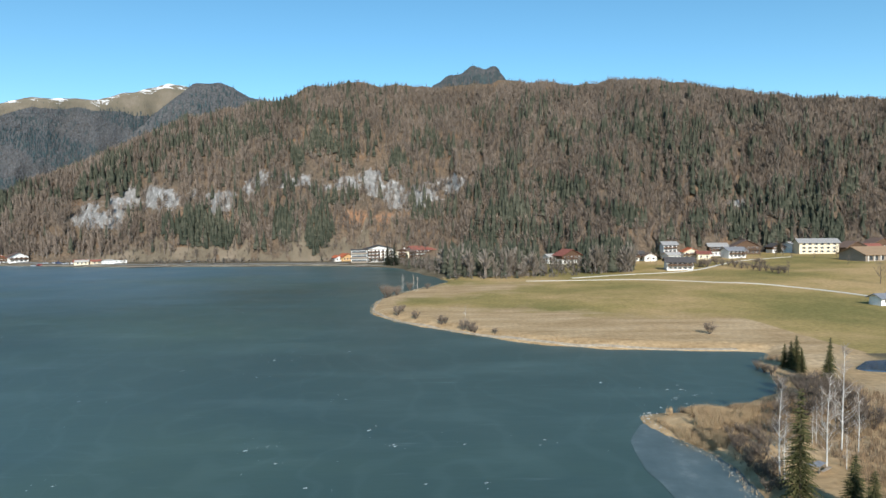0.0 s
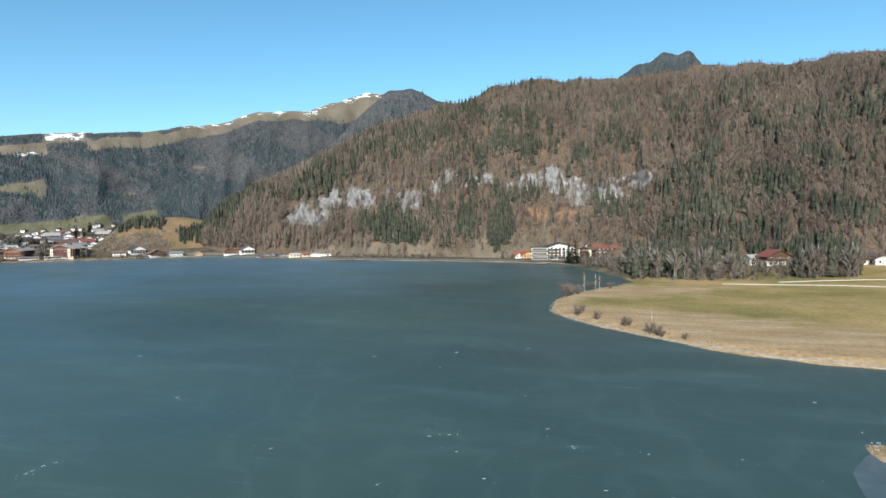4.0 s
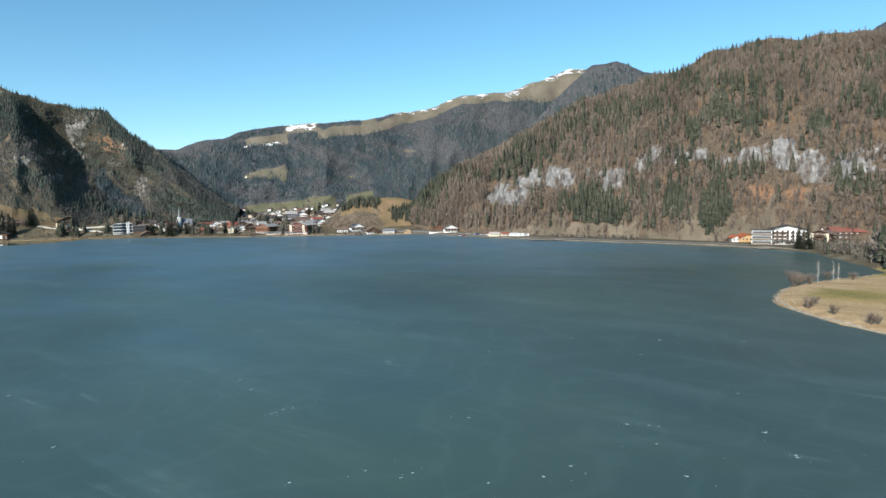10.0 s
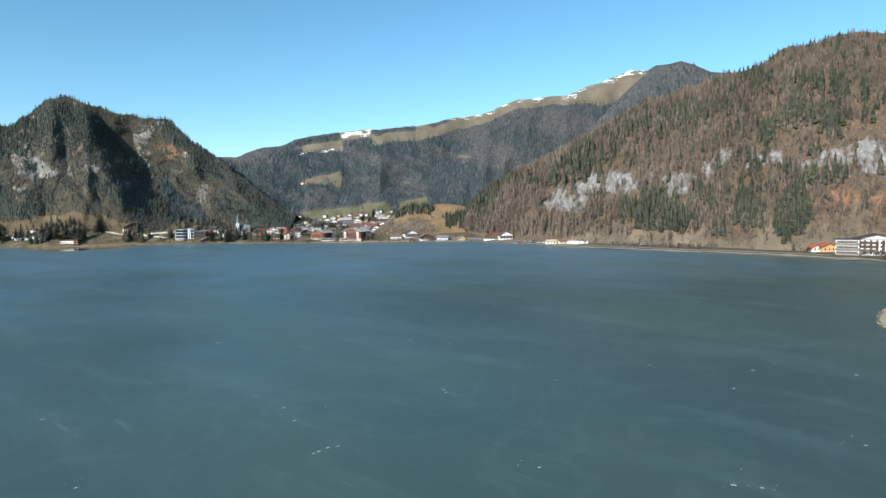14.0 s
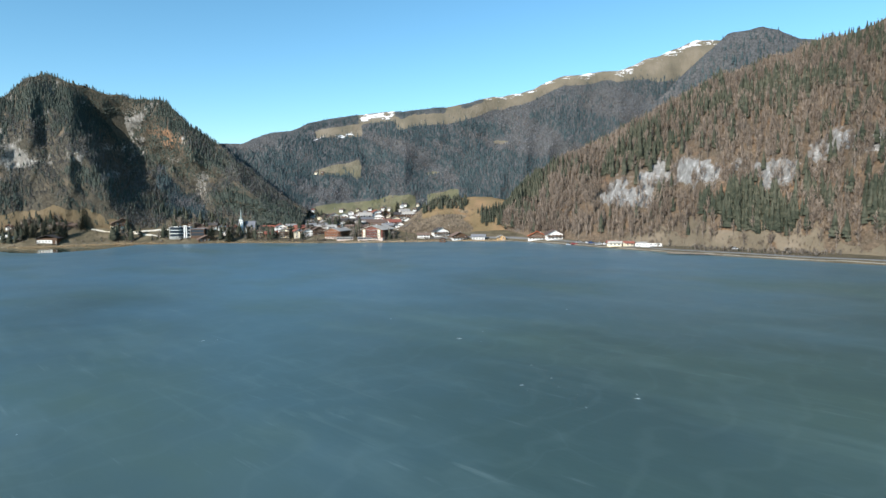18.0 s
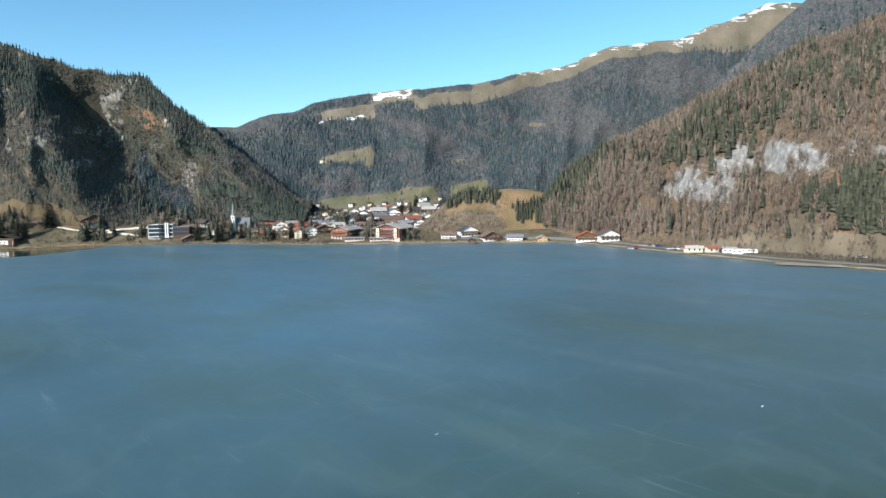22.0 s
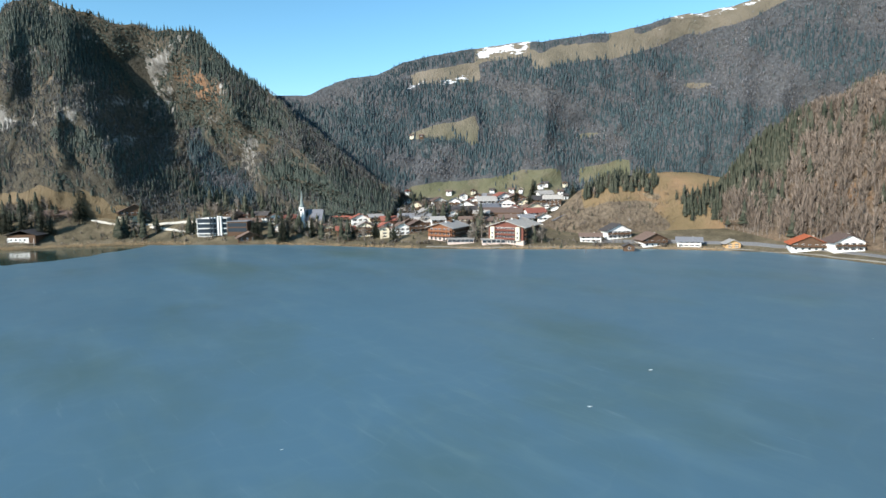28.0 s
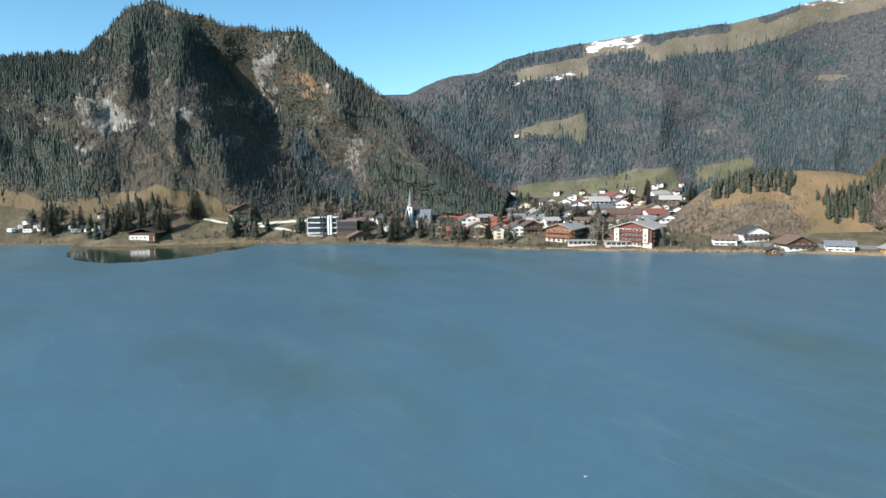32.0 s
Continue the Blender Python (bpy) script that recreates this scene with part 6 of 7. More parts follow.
# more houses of the village
house(-467.0, 447.8, 10.8, 8.0, 4.2, wall=PLASTER_WHITE, roof=ROOF_DARK, gable='front', floors=2, balcony=False)
house(-493.1, 411.9, 8.4, 5.1, 4.6, wall=WOOD_DARK, roof=ROOF_GREY, gable='side', floors=2, balcony=False)
house(-479.8, 440.8, 10.6, 7.8, 4.7, wall=PLASTER_CREAM, roof=ROOF_BROWN, gable='front', floors=2, balcony=True)
house(-520.9, 392.1, 11.1, 8.9, 4.7, wall=PLASTER_CREAM, roof=ROOF_GREY, gable='front', floors=2, balcony=False)
house(-517.8, 402.7, 8.5, 5.3, 4.6, wall=PLASTER_WHITE, roof=ROOF_BROWN, gable='side', floors=2, balcony=False)
house(-513.3, 418.8, 11.0, 9.8, 4.0, wall=PLASTER_WHITE, roof=ROOF_BROWN, gable='front', floors=2, balcony=True)
house(-538.7, 368.2, 8.1, 5.6, 4.8, wall=PLASTER_CREAM, roof=ROOF_GREY, gable='side', floors=2, balcony=True)
house(-492.6, 399.1, 7.1, 4.4, 4.3, wall=PLASTER_CREAM, roof=ROOF_BROWN, gable='side', floors=2, balcony=True)
house(-497.0, 436.6, 10.5, 6.7, 4.5, wall=PLASTER_WHITE, roof=ROOF_BROWN, gable='front', floors=2, balcony=False)
house(-463.1, 432.3, 8.0, 6.8, 4.7, wall=PLASTER_WHITE, roof=ROOF_BROWN, gable='front', floors=2, balcony=False)
house(-557.8, 386.3, 7.5, 5.7, 3.5, wall=PLASTER_WHITE, roof=ROOF_BROWN, gable='side', floors=2, balcony=False)
house(-477.9, 418.1, 9.3, 6.4, 3.7, wall=PLASTER_WHITE, roof=ROOF_BROWN, gable='side', floors=2, balcony=True)
house(-537.0, 387.1, 7.7, 4.8, 3.8, wall=WOOD_DARK, roof=ROOF_GREY, gable='side', floors=2, balcony=True)
house(-500.4, 424.1, 10.6, 8.3, 3.9, wall=PLASTER_CREAM, roof=ROOF_SLATE, gable='side', floors=2, balcony=False)
house(-516.1, 375.9, 10.2, 7.6, 3.6, wall=WOOD_DARK, roof=ROOF_BROWN, gable='front', floors=2, balcony=False)
house(-533.6, 357.8, 7.7, 5.8, 4.0, wall=WOOD_DARK, roof=ROOF_GREY, gable='front', floors=2, balcony=True)
house(-486.2, 432.1, 10.1, 8.2, 3.5, wall=PLASTER_WHITE, roof=ROOF_RED, gable='front', floors=2, balcony=False)
house(-557.1, 371.2, 7.5, 5.1, 4.3, wall=PLASTER_WHITE, roof=ROOF_RED, gable='side', floors=2, balcony=True)
house(-481.5, 405.6, 8.3, 6.7, 4.2, wall=PLASTER_CREAM, roof=ROOF_BROWN, gable='side', floors=2, balcony=False)
house(-547.1, 399.6, 9.2, 6.5, 4.3, wall=PLASTER_WHITE, roof=ROOF_SLATE, gable='front', floors=2, balcony=True)
house(-471.1, 425.1, 7.6, 6.6, 3.4, wall=PLASTER_CREAM, roof=ROOF_SLATE, gable='side', floors=2, balcony=False)
house(-540.5, 408.5, 8.8, 5.8, 4.0, wall=PLASTER_WHITE, roof=ROOF_DARK, gable='side', floors=2, balcony=True)
house(-509.6, 431.8, 10.7, 9.4, 4.7, wall=PLASTER_WHITE, roof=ROOF_GREY, gable='side', floors=2, balcony=False)
house(-563.6, 378.7, 7.1, 4.5, 3.5, wall=WOOD_DARK, roof=ROOF_DARK, gable='front', floors=2, balcony=False)
house(-545.2, 361.2, 9.8, 7.1, 4.7, wall=PLASTER_WHITE, roof=ROOF_RED, gable='front', floors=2, balcony=False)
house(-523.3, 365.8, 9.9, 8.9, 3.2, wall=PLASTER_WHITE, roof=ROOF_RED, gable='front', floors=2, balcony=True)
house(-482.8, 463.1, 10.4, 8.0, 4.7, wall=WOOD_DARK, roof=ROOF_GREY, gable='side', floors=2, balcony=False)
house(-526.9, 400.8, 9.3, 6.1, 3.5, wall=PLASTER_WHITE, roof=ROOF_GREY, gable='front', floors=2, balcony=True)
house(-549.3, 340.9, 7.3, 5.0, 4.0, wall=PLASTER_CREAM, roof=ROOF_BROWN, gable='front', floors=2, balcony=True)
house(-530.4, 372.2, 9.4, 8.0, 3.9, wall=WOOD_DARK, roof=ROOF_RED, gable='side', floors=2, balcony=True)
house(-472.7, 434.4, 10.3, 8.8, 4.5, wall=PLASTER_WHITE, roof=ROOF_RED, gable='side', floors=2, balcony=False)
house(-517.5, 427.2, 7.3, 5.3, 3.7, wall=PLASTER_WHITE, roof=ROOF_RED, gable='front', floors=2, balcony=True)
house(-504.3, 387.5, 7.5, 5.5, 4.6, wall=PLASTER_WHITE, roof=ROOF_GREY, gable='side', floors=2, balcony=True)
house(-505.3, 400.1, 7.7, 5.0, 4.2, wall=PLASTER_WHITE, roof=ROOF_BROWN, gable='front', floors=2, balcony=False)
house(-523.7, 417.8, 7.7, 5.5, 4.4, wall=PLASTER_WHITE, roof=ROOF_SLATE, gable='front', floors=2, balcony=True)
house(-456.5, 438.5, 10.9, 8.4, 3.3, wall=PLASTER_WHITE, roof=ROOF_SLATE, gable='front', floors=2, balcony=True)
house(-489.4, 456.8, 10.1, 8.0, 4.1, wall=PLASTER_WHITE, roof=ROOF_DARK, gable='side', floors=2, balcony=True)
house(-501.7, 450.0, 11.4, 8.9, 3.6, wall=WOOD_DARK, roof=ROOF_BROWN, gable='front', floors=2, balcony=False)
house(-468.7, 416.4, 10.1, 6.5, 3.4, wall=PLASTER_WHITE, roof=ROOF_BROWN, gable='side', floors=2, balcony=False)
house(-537.4, 346.7, 9.6, 6.7, 3.5, wall=WOOD_DARK, roof=ROOF_RED, gable='side', floors=2, balcony=False)
house(-511.3, 367.2, 10.2, 7.8, 4.2, wall=PLASTER_WHITE, roof=ROOF_BROWN, gable='front', floors=2, balcony=False)
house(-512.6, 384.0, 9.0, 8.0, 3.3, wall=PLASTER_CREAM, roof=ROOF_GREY, gable='side', floors=2, balcony=True)
house(-585.0, 309.8, 10.8, 7.0, 4.6, wall=WOOD_DARK, roof=ROOF_BROWN, gable='side', floors=2, balcony=False)
house(-507.0, 442.6, 10.5, 8.1, 4.7, wall=PLASTER_WHITE, roof=ROOF_RED, gable='front', floors=2, balcony=False)

# shore to the west of the village: boathouse, farm and camp site
lake_house(-644.0, 205.4, 16.3, 8.9, 5.3)
house(-637.6, 259.5, 17.9, 10.7, 4.7, wall=PLASTER_CREAM, roof=ROOF_BROWN, floors=2, upper=WOOD_DARK, z=14.5)
house(-690.9, 187.7, 6.0, 4.8, 3.2, wall=PLASTER_WHITE, roof=ROOF_RED, z=17.0)
house(-663.2, 222.9, 16.5, 8.3, 3.1, wall=WOOD_DARK, roof=ROOF_BROWN, gable='side')
caravan(-707.7, 140.6, 26)
caravan(-708.3, 145.3, 4)
caravan(-702.4, 149.1, 56)
caravan(-704.8, 154.2, 34)
caravan(-699.3, 156.1, 44)
caravan(-690.8, 170.4, 4)
caravan(-684.1, 172.6, 88)
caravan(-684.4, 177.3, 66)
caravan(-677.2, 179.3, 60)
caravan(-675.6, 183.1, 1)
caravan(-670.1, 184.5, 64)
caravan(-712.1, 148.7, 30)
caravan(-694.5, 174.0, 30)

# shore road on the east
house(-342.1, 471.8, 14.4, 8.6, 3.3, wall=PLASTER_WHITE, roof=ROOF_ORANGE, floors=2, upper=WOOD_DARK)
house(-328.7, 474.9, 12.9, 9.0, 4.3, wall=PLASTER_WHITE, roof=ROOF_BROWN, floors=2)
house(-262.2, 447.8, 8.4, 3.8, 1.8, wall=PLASTER_CREAM, roof=ROOF_GREY, gable='side', floors=1, balcony=False)
house(-253.9, 451.1, 6.6, 3.3, 1.5, wall=PLASTER_CREAM, roof=ROOF_RED, gable='side', floors=1, balcony=False)
car(-260.7, 478.7, 118, PAINT[1])
car(-258.5, 479.9, 118, PAINT[4])
car(-256.3, 481.1, 118, PAINT[2])
car(-254.1, 482.3, 117, PAINT[0])
car(-251.7, 483.0, 117, PAINT[3])
car(-249.5, 484.1, 117, PAINT[1])
car(-247.3, 485.2, 117, PAINT[4])
car(-245.3, 486.8, 116, PAINT[2])
car(-297.2, 459.9, 42, PAINT[0])
car(-286.9, 459.0, 42, PAINT[4])
car(-301.0, 452.3, 43, PAINT[0])
car(-297.5, 453.3, 43, PAINT[1])
car(-276.3, 450.9, 41, PAINT[0])
caravan(-244.6, 447.5, 28)
caravan(-239.0, 444.3, 28)
caravan(-239.3, 451.5, 27)
caravan(-235.0, 454.3, 27)
broadleaf(-234.6, 472.5, 6.0)
broadleaf(-223.1, 466.9, 5.2)
broadleaf(-224.4, 478.5, 6.7)
broadleaf(-213.4, 466.5, 5.2)
broadleaf(-207.3, 472.0, 6.5)
broadleaf(-193.8, 468.5, 7.1)
broadleaf(-184.7, 467.3, 6.4)
broadleaf(-175.0, 467.8, 7.0)
broadleaf(-308.1, 457.4, 4.9)
broadleaf(-294.3, 454.5, 4.1)
retaining_wall(-221.5, 499.2, 27.6, 3.3, 5.5)
car(-291.7, 461.2, 122, PAINT[0])
car(-289.1, 462.8, 126, PAINT[4])
car(-278.3, 450.7, 122, PAINT[0])
car(-276.1, 452.7, 127, PAINT[3])
car(-274.2, 455.0, 123, PAINT[3])
car(-272.3, 457.3, 127, PAINT[0])
car(-270.5, 459.9, 123, PAINT[4])
car(-268.6, 462.1, 128, PAINT[0])
car(-266.6, 464.4, 123, PAINT[3])
car(-264.7, 466.6, 119, PAINT[3])
car(-262.7, 468.8, 124, PAINT[0])
car(-260.7, 471.0, 119, PAINT[4])
car(-258.5, 472.9, 124, PAINT[0])
car(-256.3, 474.6, 120, PAINT[3])
car(-253.8, 475.9, 125, PAINT[3])
car(-251.6, 477.7, 120, PAINT[0])
car(-249.1, 478.9, 125, PAINT[4])
car(-246.6, 480.2, 121, PAINT[0])
car(-244.2, 481.5, 116, PAINT[3])
car(-241.7, 482.7, 121, PAINT[3])
house(-264.0, 449.1, 8.2, 4.9, 2.0, wall=PLASTER_CREAM, roof=ROOF_RED, gable='side', floors=1, balcony=False)
house(-256.1, 452.8, 7.2, 4.3, 2.0, wall=WOOD_DARK, roof=ROOF_BROWN, gable='side', floors=1, balcony=False)
house(-244.3, 450.6, 5.2, 3.1, 1.9, wall=PLASTER_CREAM, roof=ROOF_GREY, gable='side', floors=1, balcony=False)
car(-196.6, 490.0, 26, PAINT[0])
car(-181.6, 496.9, 25, PAINT[0])
car(-188.7, 463.0, 27, PAINT[0])
jetty(-200.4, 430.6, 31.8, 1.9, 1.2)

# lake hotels under the hill
hotel_white(-39.0, 439.3, 21.7, 13.0, 9.2, turn=8)
hotel_annex(-51.4, 424.4, 11.4, 8.0, 9.3)
hotel_timber(-19.3, 426.4, 16.5, 11.6, 8.1, turn=-30, floors=4, roof=ROOF_BROWN, label='dark timber lake hotel with stacked balconies', wood=WOOD_DARK)
house(-6.9, 457.1, 20.8, 10.4, 7.8, wall=PLASTER_WHITE, roof=ROOF_RED, gable='side', floors=3, balcony=True, turn=4)
house(-71.4, 449.1, 5.6, 4.5, 3.0, wall=PLASTER_WHITE, roof=ROOF_ORANGE, floors=1, balcony=False)
house(-65.7, 452.1, 8.3, 6.6, 3.5, wall=PLASTER_OCHRE, roof=ROOF_ORANGE, floors=1, balcony=False)
jetty(-48.0, 406.9, 7.0, 3.5, 1.6)

# hamlet beyond the meadow: bearing and distance of each house
def at(az, dist):
    return -dist * math.sin(radians(az)), dist * math.cos(radians(az))


house(*at(-11.6, 396), 8.5, 6.0, 4.6, wall=PLASTER_WHITE, roof=ROOF_GREY, gable='side', floors=2, balcony=True)
house(*at(-13.1, 393), 15.0, 9.0, 5.6, wall=PLASTER_WHITE, roof=ROOF_RED, gable='front', floors=2, balcony=True, upper=WOOD_DARK)
house(*at(-19.3, 402), 8.5, 6.0, 5.0, wall=PLASTER_WHITE, roof=ROOF_DARK, gable='side', floors=2, balcony=True, upper=WOOD_DARK)
house(*at(-20.5, 398), 7.5, 5.0, 3.4, wall=PLASTER_WHITE, roof=ROOF_BROWN, gable='front', floors=1, balcony=False)
house(*at(-22.1, 424), 9.0, 7.0, 8.8, wall=PLASTER_WHITE, roof=ROOF_GREY, gable='side', floors=3, balcony=True)
house(*at(-22.4, 404), 9.5, 6.0, 3.4, wall=PLASTER_WHITE, roof=ROOF_GREY, gable='side', floors=1, balcony=False)
house(132.5, 312.5, 13.2, 8.4, 4.6, wall=PLASTER_WHITE, roof=ROOF_DARK, gable='side', floors=2, balcony=True)
house(*at(-23.9, 412), 9.5, 7.0, 4.6, wall=PLASTER_CREAM, roof=ROOF_ORANGE, gable='front', floors=2, balcony=True)
house(*at(-25.0, 408), 7.5, 5.5, 3.6, wall=PLASTER_CREAM, roof=ROOF_RED, gable='side', floors=1, balcony=False)
house(*at(-26.1, 434), 11.0, 7.5, 6.6, wall=PLASTER_WHITE, roof=ROOF_GREY, gable='side', floors=2, balcony=True, upper=WOOD_DARK)
house(*at(-27.4, 418), 12.0, 8.0, 4.8, wall=PLASTER_WHITE, roof=ROOF_SLATE, gable='side', floors=2, balcony=True)
house(*at(-28.3, 452), 17.0, 10.0, 5.5, wall=WOOD_DARK, roof=ROOF_BROWN, gable='front', floors=2, balcony=True)
house(*at(-30.6, 470), 9.0, 7.0, 4.2, wall=PLASTER_WHITE, roof=ROOF_DARK, gable='front', floors=2, balcony=False, upper=WOOD_DARK)
house(*at(-31.9, 474), 10.0, 7.0, 5.6, wall=PLASTER_WHITE, roof=ROOF_GREY, gable='side', floors=2, balcony=False)
house(*at(-33.5, 466), 24.0, 9.7, 7.4, wall=PLASTER_CREAM, roof=ROOF_GREY, gable='side', floors=3, balcony=False)
house(*at(-35.9, 472), 15.0, 9.0, 4.4, wall=WOOD_DARK, roof=ROOF_BROWN, gable='front', floors=1, balcony=False)
house(*at(-37.6, 506), 19.0, 11.0, 4.7, wall=WOOD_DARK, roof=ROOF_BROWN, gable='front', floors=2, balcony=True)
house(*at(-37.0, 494), 12.0, 8.0, 3.6, wall=WOOD_DARK, roof=ROOF_RED, gable='side', floors=1, balcony=False)
barn(*at(-37.7, 412), 36.0, 17.0, 3.3)
house(142.6, 181.9, 7.0, 4.2, 1.3, wall=PLASTER_WHITE, roof=ROOF_SLATE, gable='side', floors=1, balcony=False)

# single conifers and bare trees round the houses
conifer(-692.9, 161.4, 19.0)
conifer(-698.6, 156.9, 8.8)
conifer(-684.8, 175.7, 15.4)
conifer(-687.8, 172.2, 12.6)
conifer(-667.5, 188.1, 17.1)
conifer(-681.5, 180.5, 10.5)
conifer(-661.3, 193.5, 14.3)
conifer(-658.0, 197.5, 15.6)
conifer(-652.8, 204.2, 14.2)
conifer(-644.2, 213.0, 17.4)
conifer(-643.4, 217.0, 11.4)
conifer(-651.6, 233.0, 18.8)
conifer(-567.2, 307.2, 14.0)
conifer(-568.6, 305.5, 11.5)
conifer(-553.7, 316.0, 17.0)
conifer(-532.8, 346.4, 9.4)
conifer(-516.6, 353.6, 12.4)
conifer(-502.6, 356.1, 9.7)
conifer(-499.6, 403.1, 11.4)
conifer(-497.5, 445.0, 8.6)
conifer(-479.6, 438.7, 14.8)
conifer(-498.3, 462.0, 13.4)
conifer(-549.5, 331.9, 10.8)
conifer(-463.4, 437.0, 9.4)
conifer(-479.5, 478.6, 12.1)
broadleaf(-553.9, 319.7, 12.6)
broadleaf(-482.7, 358.0, 10.1)
broadleaf(-593.0, 306.4, 7.3)
broadleaf(-545.4, 338.7, 7.0)
broadleaf(-518.9, 343.9, 6.2)
broadleaf(-477.1, 362.2, 5.3)
broadleaf(-462.1, 380.3, 5.3)
broadleaf(-448.5, 376.4, 4.1)
broadleaf(-445.8, 387.2, 4.7)
broadleaf(-438.4, 394.0, 5.2)
broadleaf(-428.4, 407.8, 5.8)
broadleaf(-409.2, 398.9, 5.1)
broadleaf(-411.3, 412.5, 4.6)
broadleaf(-648.3, 227.3, 10.2)
broadleaf(-652.3, 221.9, 8.9)
broadleaf(-623.5, 270.1, 9.4)
broadleaf(-604.8, 294.1, 8.0)
broadleaf(-613.1, 283.5, 8.7)
broadleaf(-709.6, 157.9, 8.6)
broadleaf(-696.1, 167.8, 7.8)
broadleaf(-677.0, 185.8, 9.0)
broadleaf(-447.4, 413.9, 7.8)
broadleaf(-506.6, 352.2, 4.9)
broadleaf(-523.1, 335.6, 4.3)
conifer(-29.2, 398.4, 13.8)
conifer(-24.7, 396.7, 15.2)
conifer(-41.8, 490.2, 16.0)
conifer(-38.4, 502.5, 19.3)
conifer(-18.3, 480.7, 10.1)
broadleaf(-11.0, 402.3, 11.6)
broadleaf(-6.5, 381.4, 12.4)
broadleaf(-2.0, 369.5, 10.6)
broadleaf(-33.9, 399.1, 5.4)
broadleaf(-52.7, 426.8, 6.6)
broadleaf(-82.7, 448.4, 11.4)
broadleaf(-91.5, 460.5, 9.0)
conifer(147.9, 389.4, 10.4)
conifer(147.9, 379.7, 8.6)
conifer(189.2, 408.8, 10.4)
conifer(234.5, 418.2, 11.9)
conifer(239.5, 400.3, 9.8)
conifer(283.8, 405.0, 11.4)
conifer(327.0, 446.0, 13.8)
conifer(105.2, 392.7, 9.4)
conifer(107.0, 382.8, 7.6)
conifer(130.4, 399.8, 8.9)
broadleaf(162.3, 264.1, 6.5)
broadleaf(103.0, 358.5, 5.7)
broadleaf(113.6, 359.0, 6.5)
broadleaf(133.8, 356.7, 5.8)
broadleaf(128.7, 334.6, 4.8)
broadleaf(152.7, 356.2, 6.7)
broadleaf(156.8, 346.1, 5.8)
broadleaf(171.8, 354.6, 5.3)
broadleaf(196.6, 363.2, 7.1)
broadleaf(207.3, 366.4, 8.1)
broadleaf(209.7, 354.0, 6.3)
broadleaf(218.2, 360.6, 8.9)
broadleaf(210.5, 339.5, 5.4)
broadleaf(245.7, 351.6, 7.4)
broadleaf(277.7, 373.6, 8.9)
broadleaf(217.2, 329.3, 4.5)
broadleaf(212.5, 295.6, 4.9)
broadleaf(175.3, 225.9, 9.3)
broadleaf(169.2, 307.0, 5.4)
broadleaf(169.7, 299.8, 5.9)
broadleaf(167.3, 314.8, 5.5)
broadleaf(167.1, 322.8, 4.9)
broadleaf(165.6, 333.1, 6.4)
broadleaf(150.4, 324.9, 4.8)

# bushes and birches on the meadow shore
bush(164.3, 343.2, 4.0)
bush(162.9, 332.8, 5.7)
bush(161.3, 322.4, 4.8)
bush(164.7, 322.4, 4.2)
bush(163.5, 313.4, 5.8)
bush(162.9, 305.8, 5.0)
bush(166.2, 305.8, 4.3)
bush(164.8, 297.4, 3.6)
bush(162.6, 287.7, 5.1)
bush(165.7, 287.7, 4.5)
bush(164.0, 279.4, 3.7)
bush(162.4, 271.7, 5.2)
bush(165.3, 271.7, 4.6)
bush(179.8, 321.6, 4.9)
bush(178.3, 315.0, 4.2)
bush(181.4, 316.7, 3.5)
bush(150.0, 317.3, 6.1)
bush(151.2, 324.5, 5.5)
bush(147.9, 322.2, 4.8)
bush(150.1, 332.7, 5.6)
bush(-17.2, 223.9, 6.6)
bush(-16.6, 228.6, 5.4)
bush(-13.6, 232.6, 5.0)
bush(-10.5, 180.2, 4.2)
bush(-9.6, 185.8, 2.9)
bush(-4.8, 173.4, 3.3)
bush(2.6, 164.0, 3.5)
bush(3.8, 164.0, 2.5)
bush(8.5, 156.3, 3.9)
bush(10.3, 154.2, 3.6)
bush(11.2, 153.1, 2.6)
bush(16.1, 149.6, 2.0)
bush(68.2, 142.5, 3.9)
bush(-17.2, 245.4, 4.2)
bush(-1.9, 251.0, 3.4)
bush(-9.5, 259.3, 4.0)
birch(-12.0, 248.7, 8.1, slim=1)
birch(-7.3, 243.4, 7.0, slim=1)
birch(-5.8, 241.4, 6.5, slim=1)
birch(9.7, 169.2, 4.2, slim=1)

# trees on the reed spit
spruce(67.2, 110.1, 4.7, slim=0.26)
spruce(68.0, 107.8, 6.6, slim=0.26)
spruce(68.1, 109.6, 5.2, slim=0.26)
spruce(67.4, 105.3, 4.8, slim=0.26)
spruce(64.6, 93.9, 6.6, slim=0.26)
birch(37.3, 61.6, 11.9)
birch(37.7, 61.4, 8.1)
birch(43.9, 63.8, 11.5)
birch(48.5, 68.0, 13.8)
birch(50.7, 68.2, 8.5)
birch(46.0, 63.6, 4.7)
birch(47.5, 71.1, 5.4)
birch(46.9, 70.9, 4.9)
birch(53.2, 75.7, 6.2)
birch(52.5, 77.4, 5.4)
spruce(36.7, 57.3, 11.6)
spruce(66.2, 95.9, 8.5)
spruce(39.8, 53.9, 5.9, slim=0.26)
spruce(39.8, 51.4, 5.4, slim=0.26)
bush(58.4, 90.8, 4.8)
bush(56.9, 86.4, 5.0)
bush(61.1, 90.8, 4.6)
bush(60.1, 86.1, 5.4)
bush(60.4, 83.4, 4.9)
bush(52.0, 80.1, 3.7)
bush(55.6, 81.3, 4.3)
bush(63.1, 112.0, 2.2)
bush(63.1, 109.7, 2.4)
bush(63.4, 107.7, 2.6)
bush(59.4, 98.5, 3.3)
bush(53.7, 86.7, 3.3)
bush(37.6, 71.7, 2.0)
bush(38.0, 73.8, 1.7)
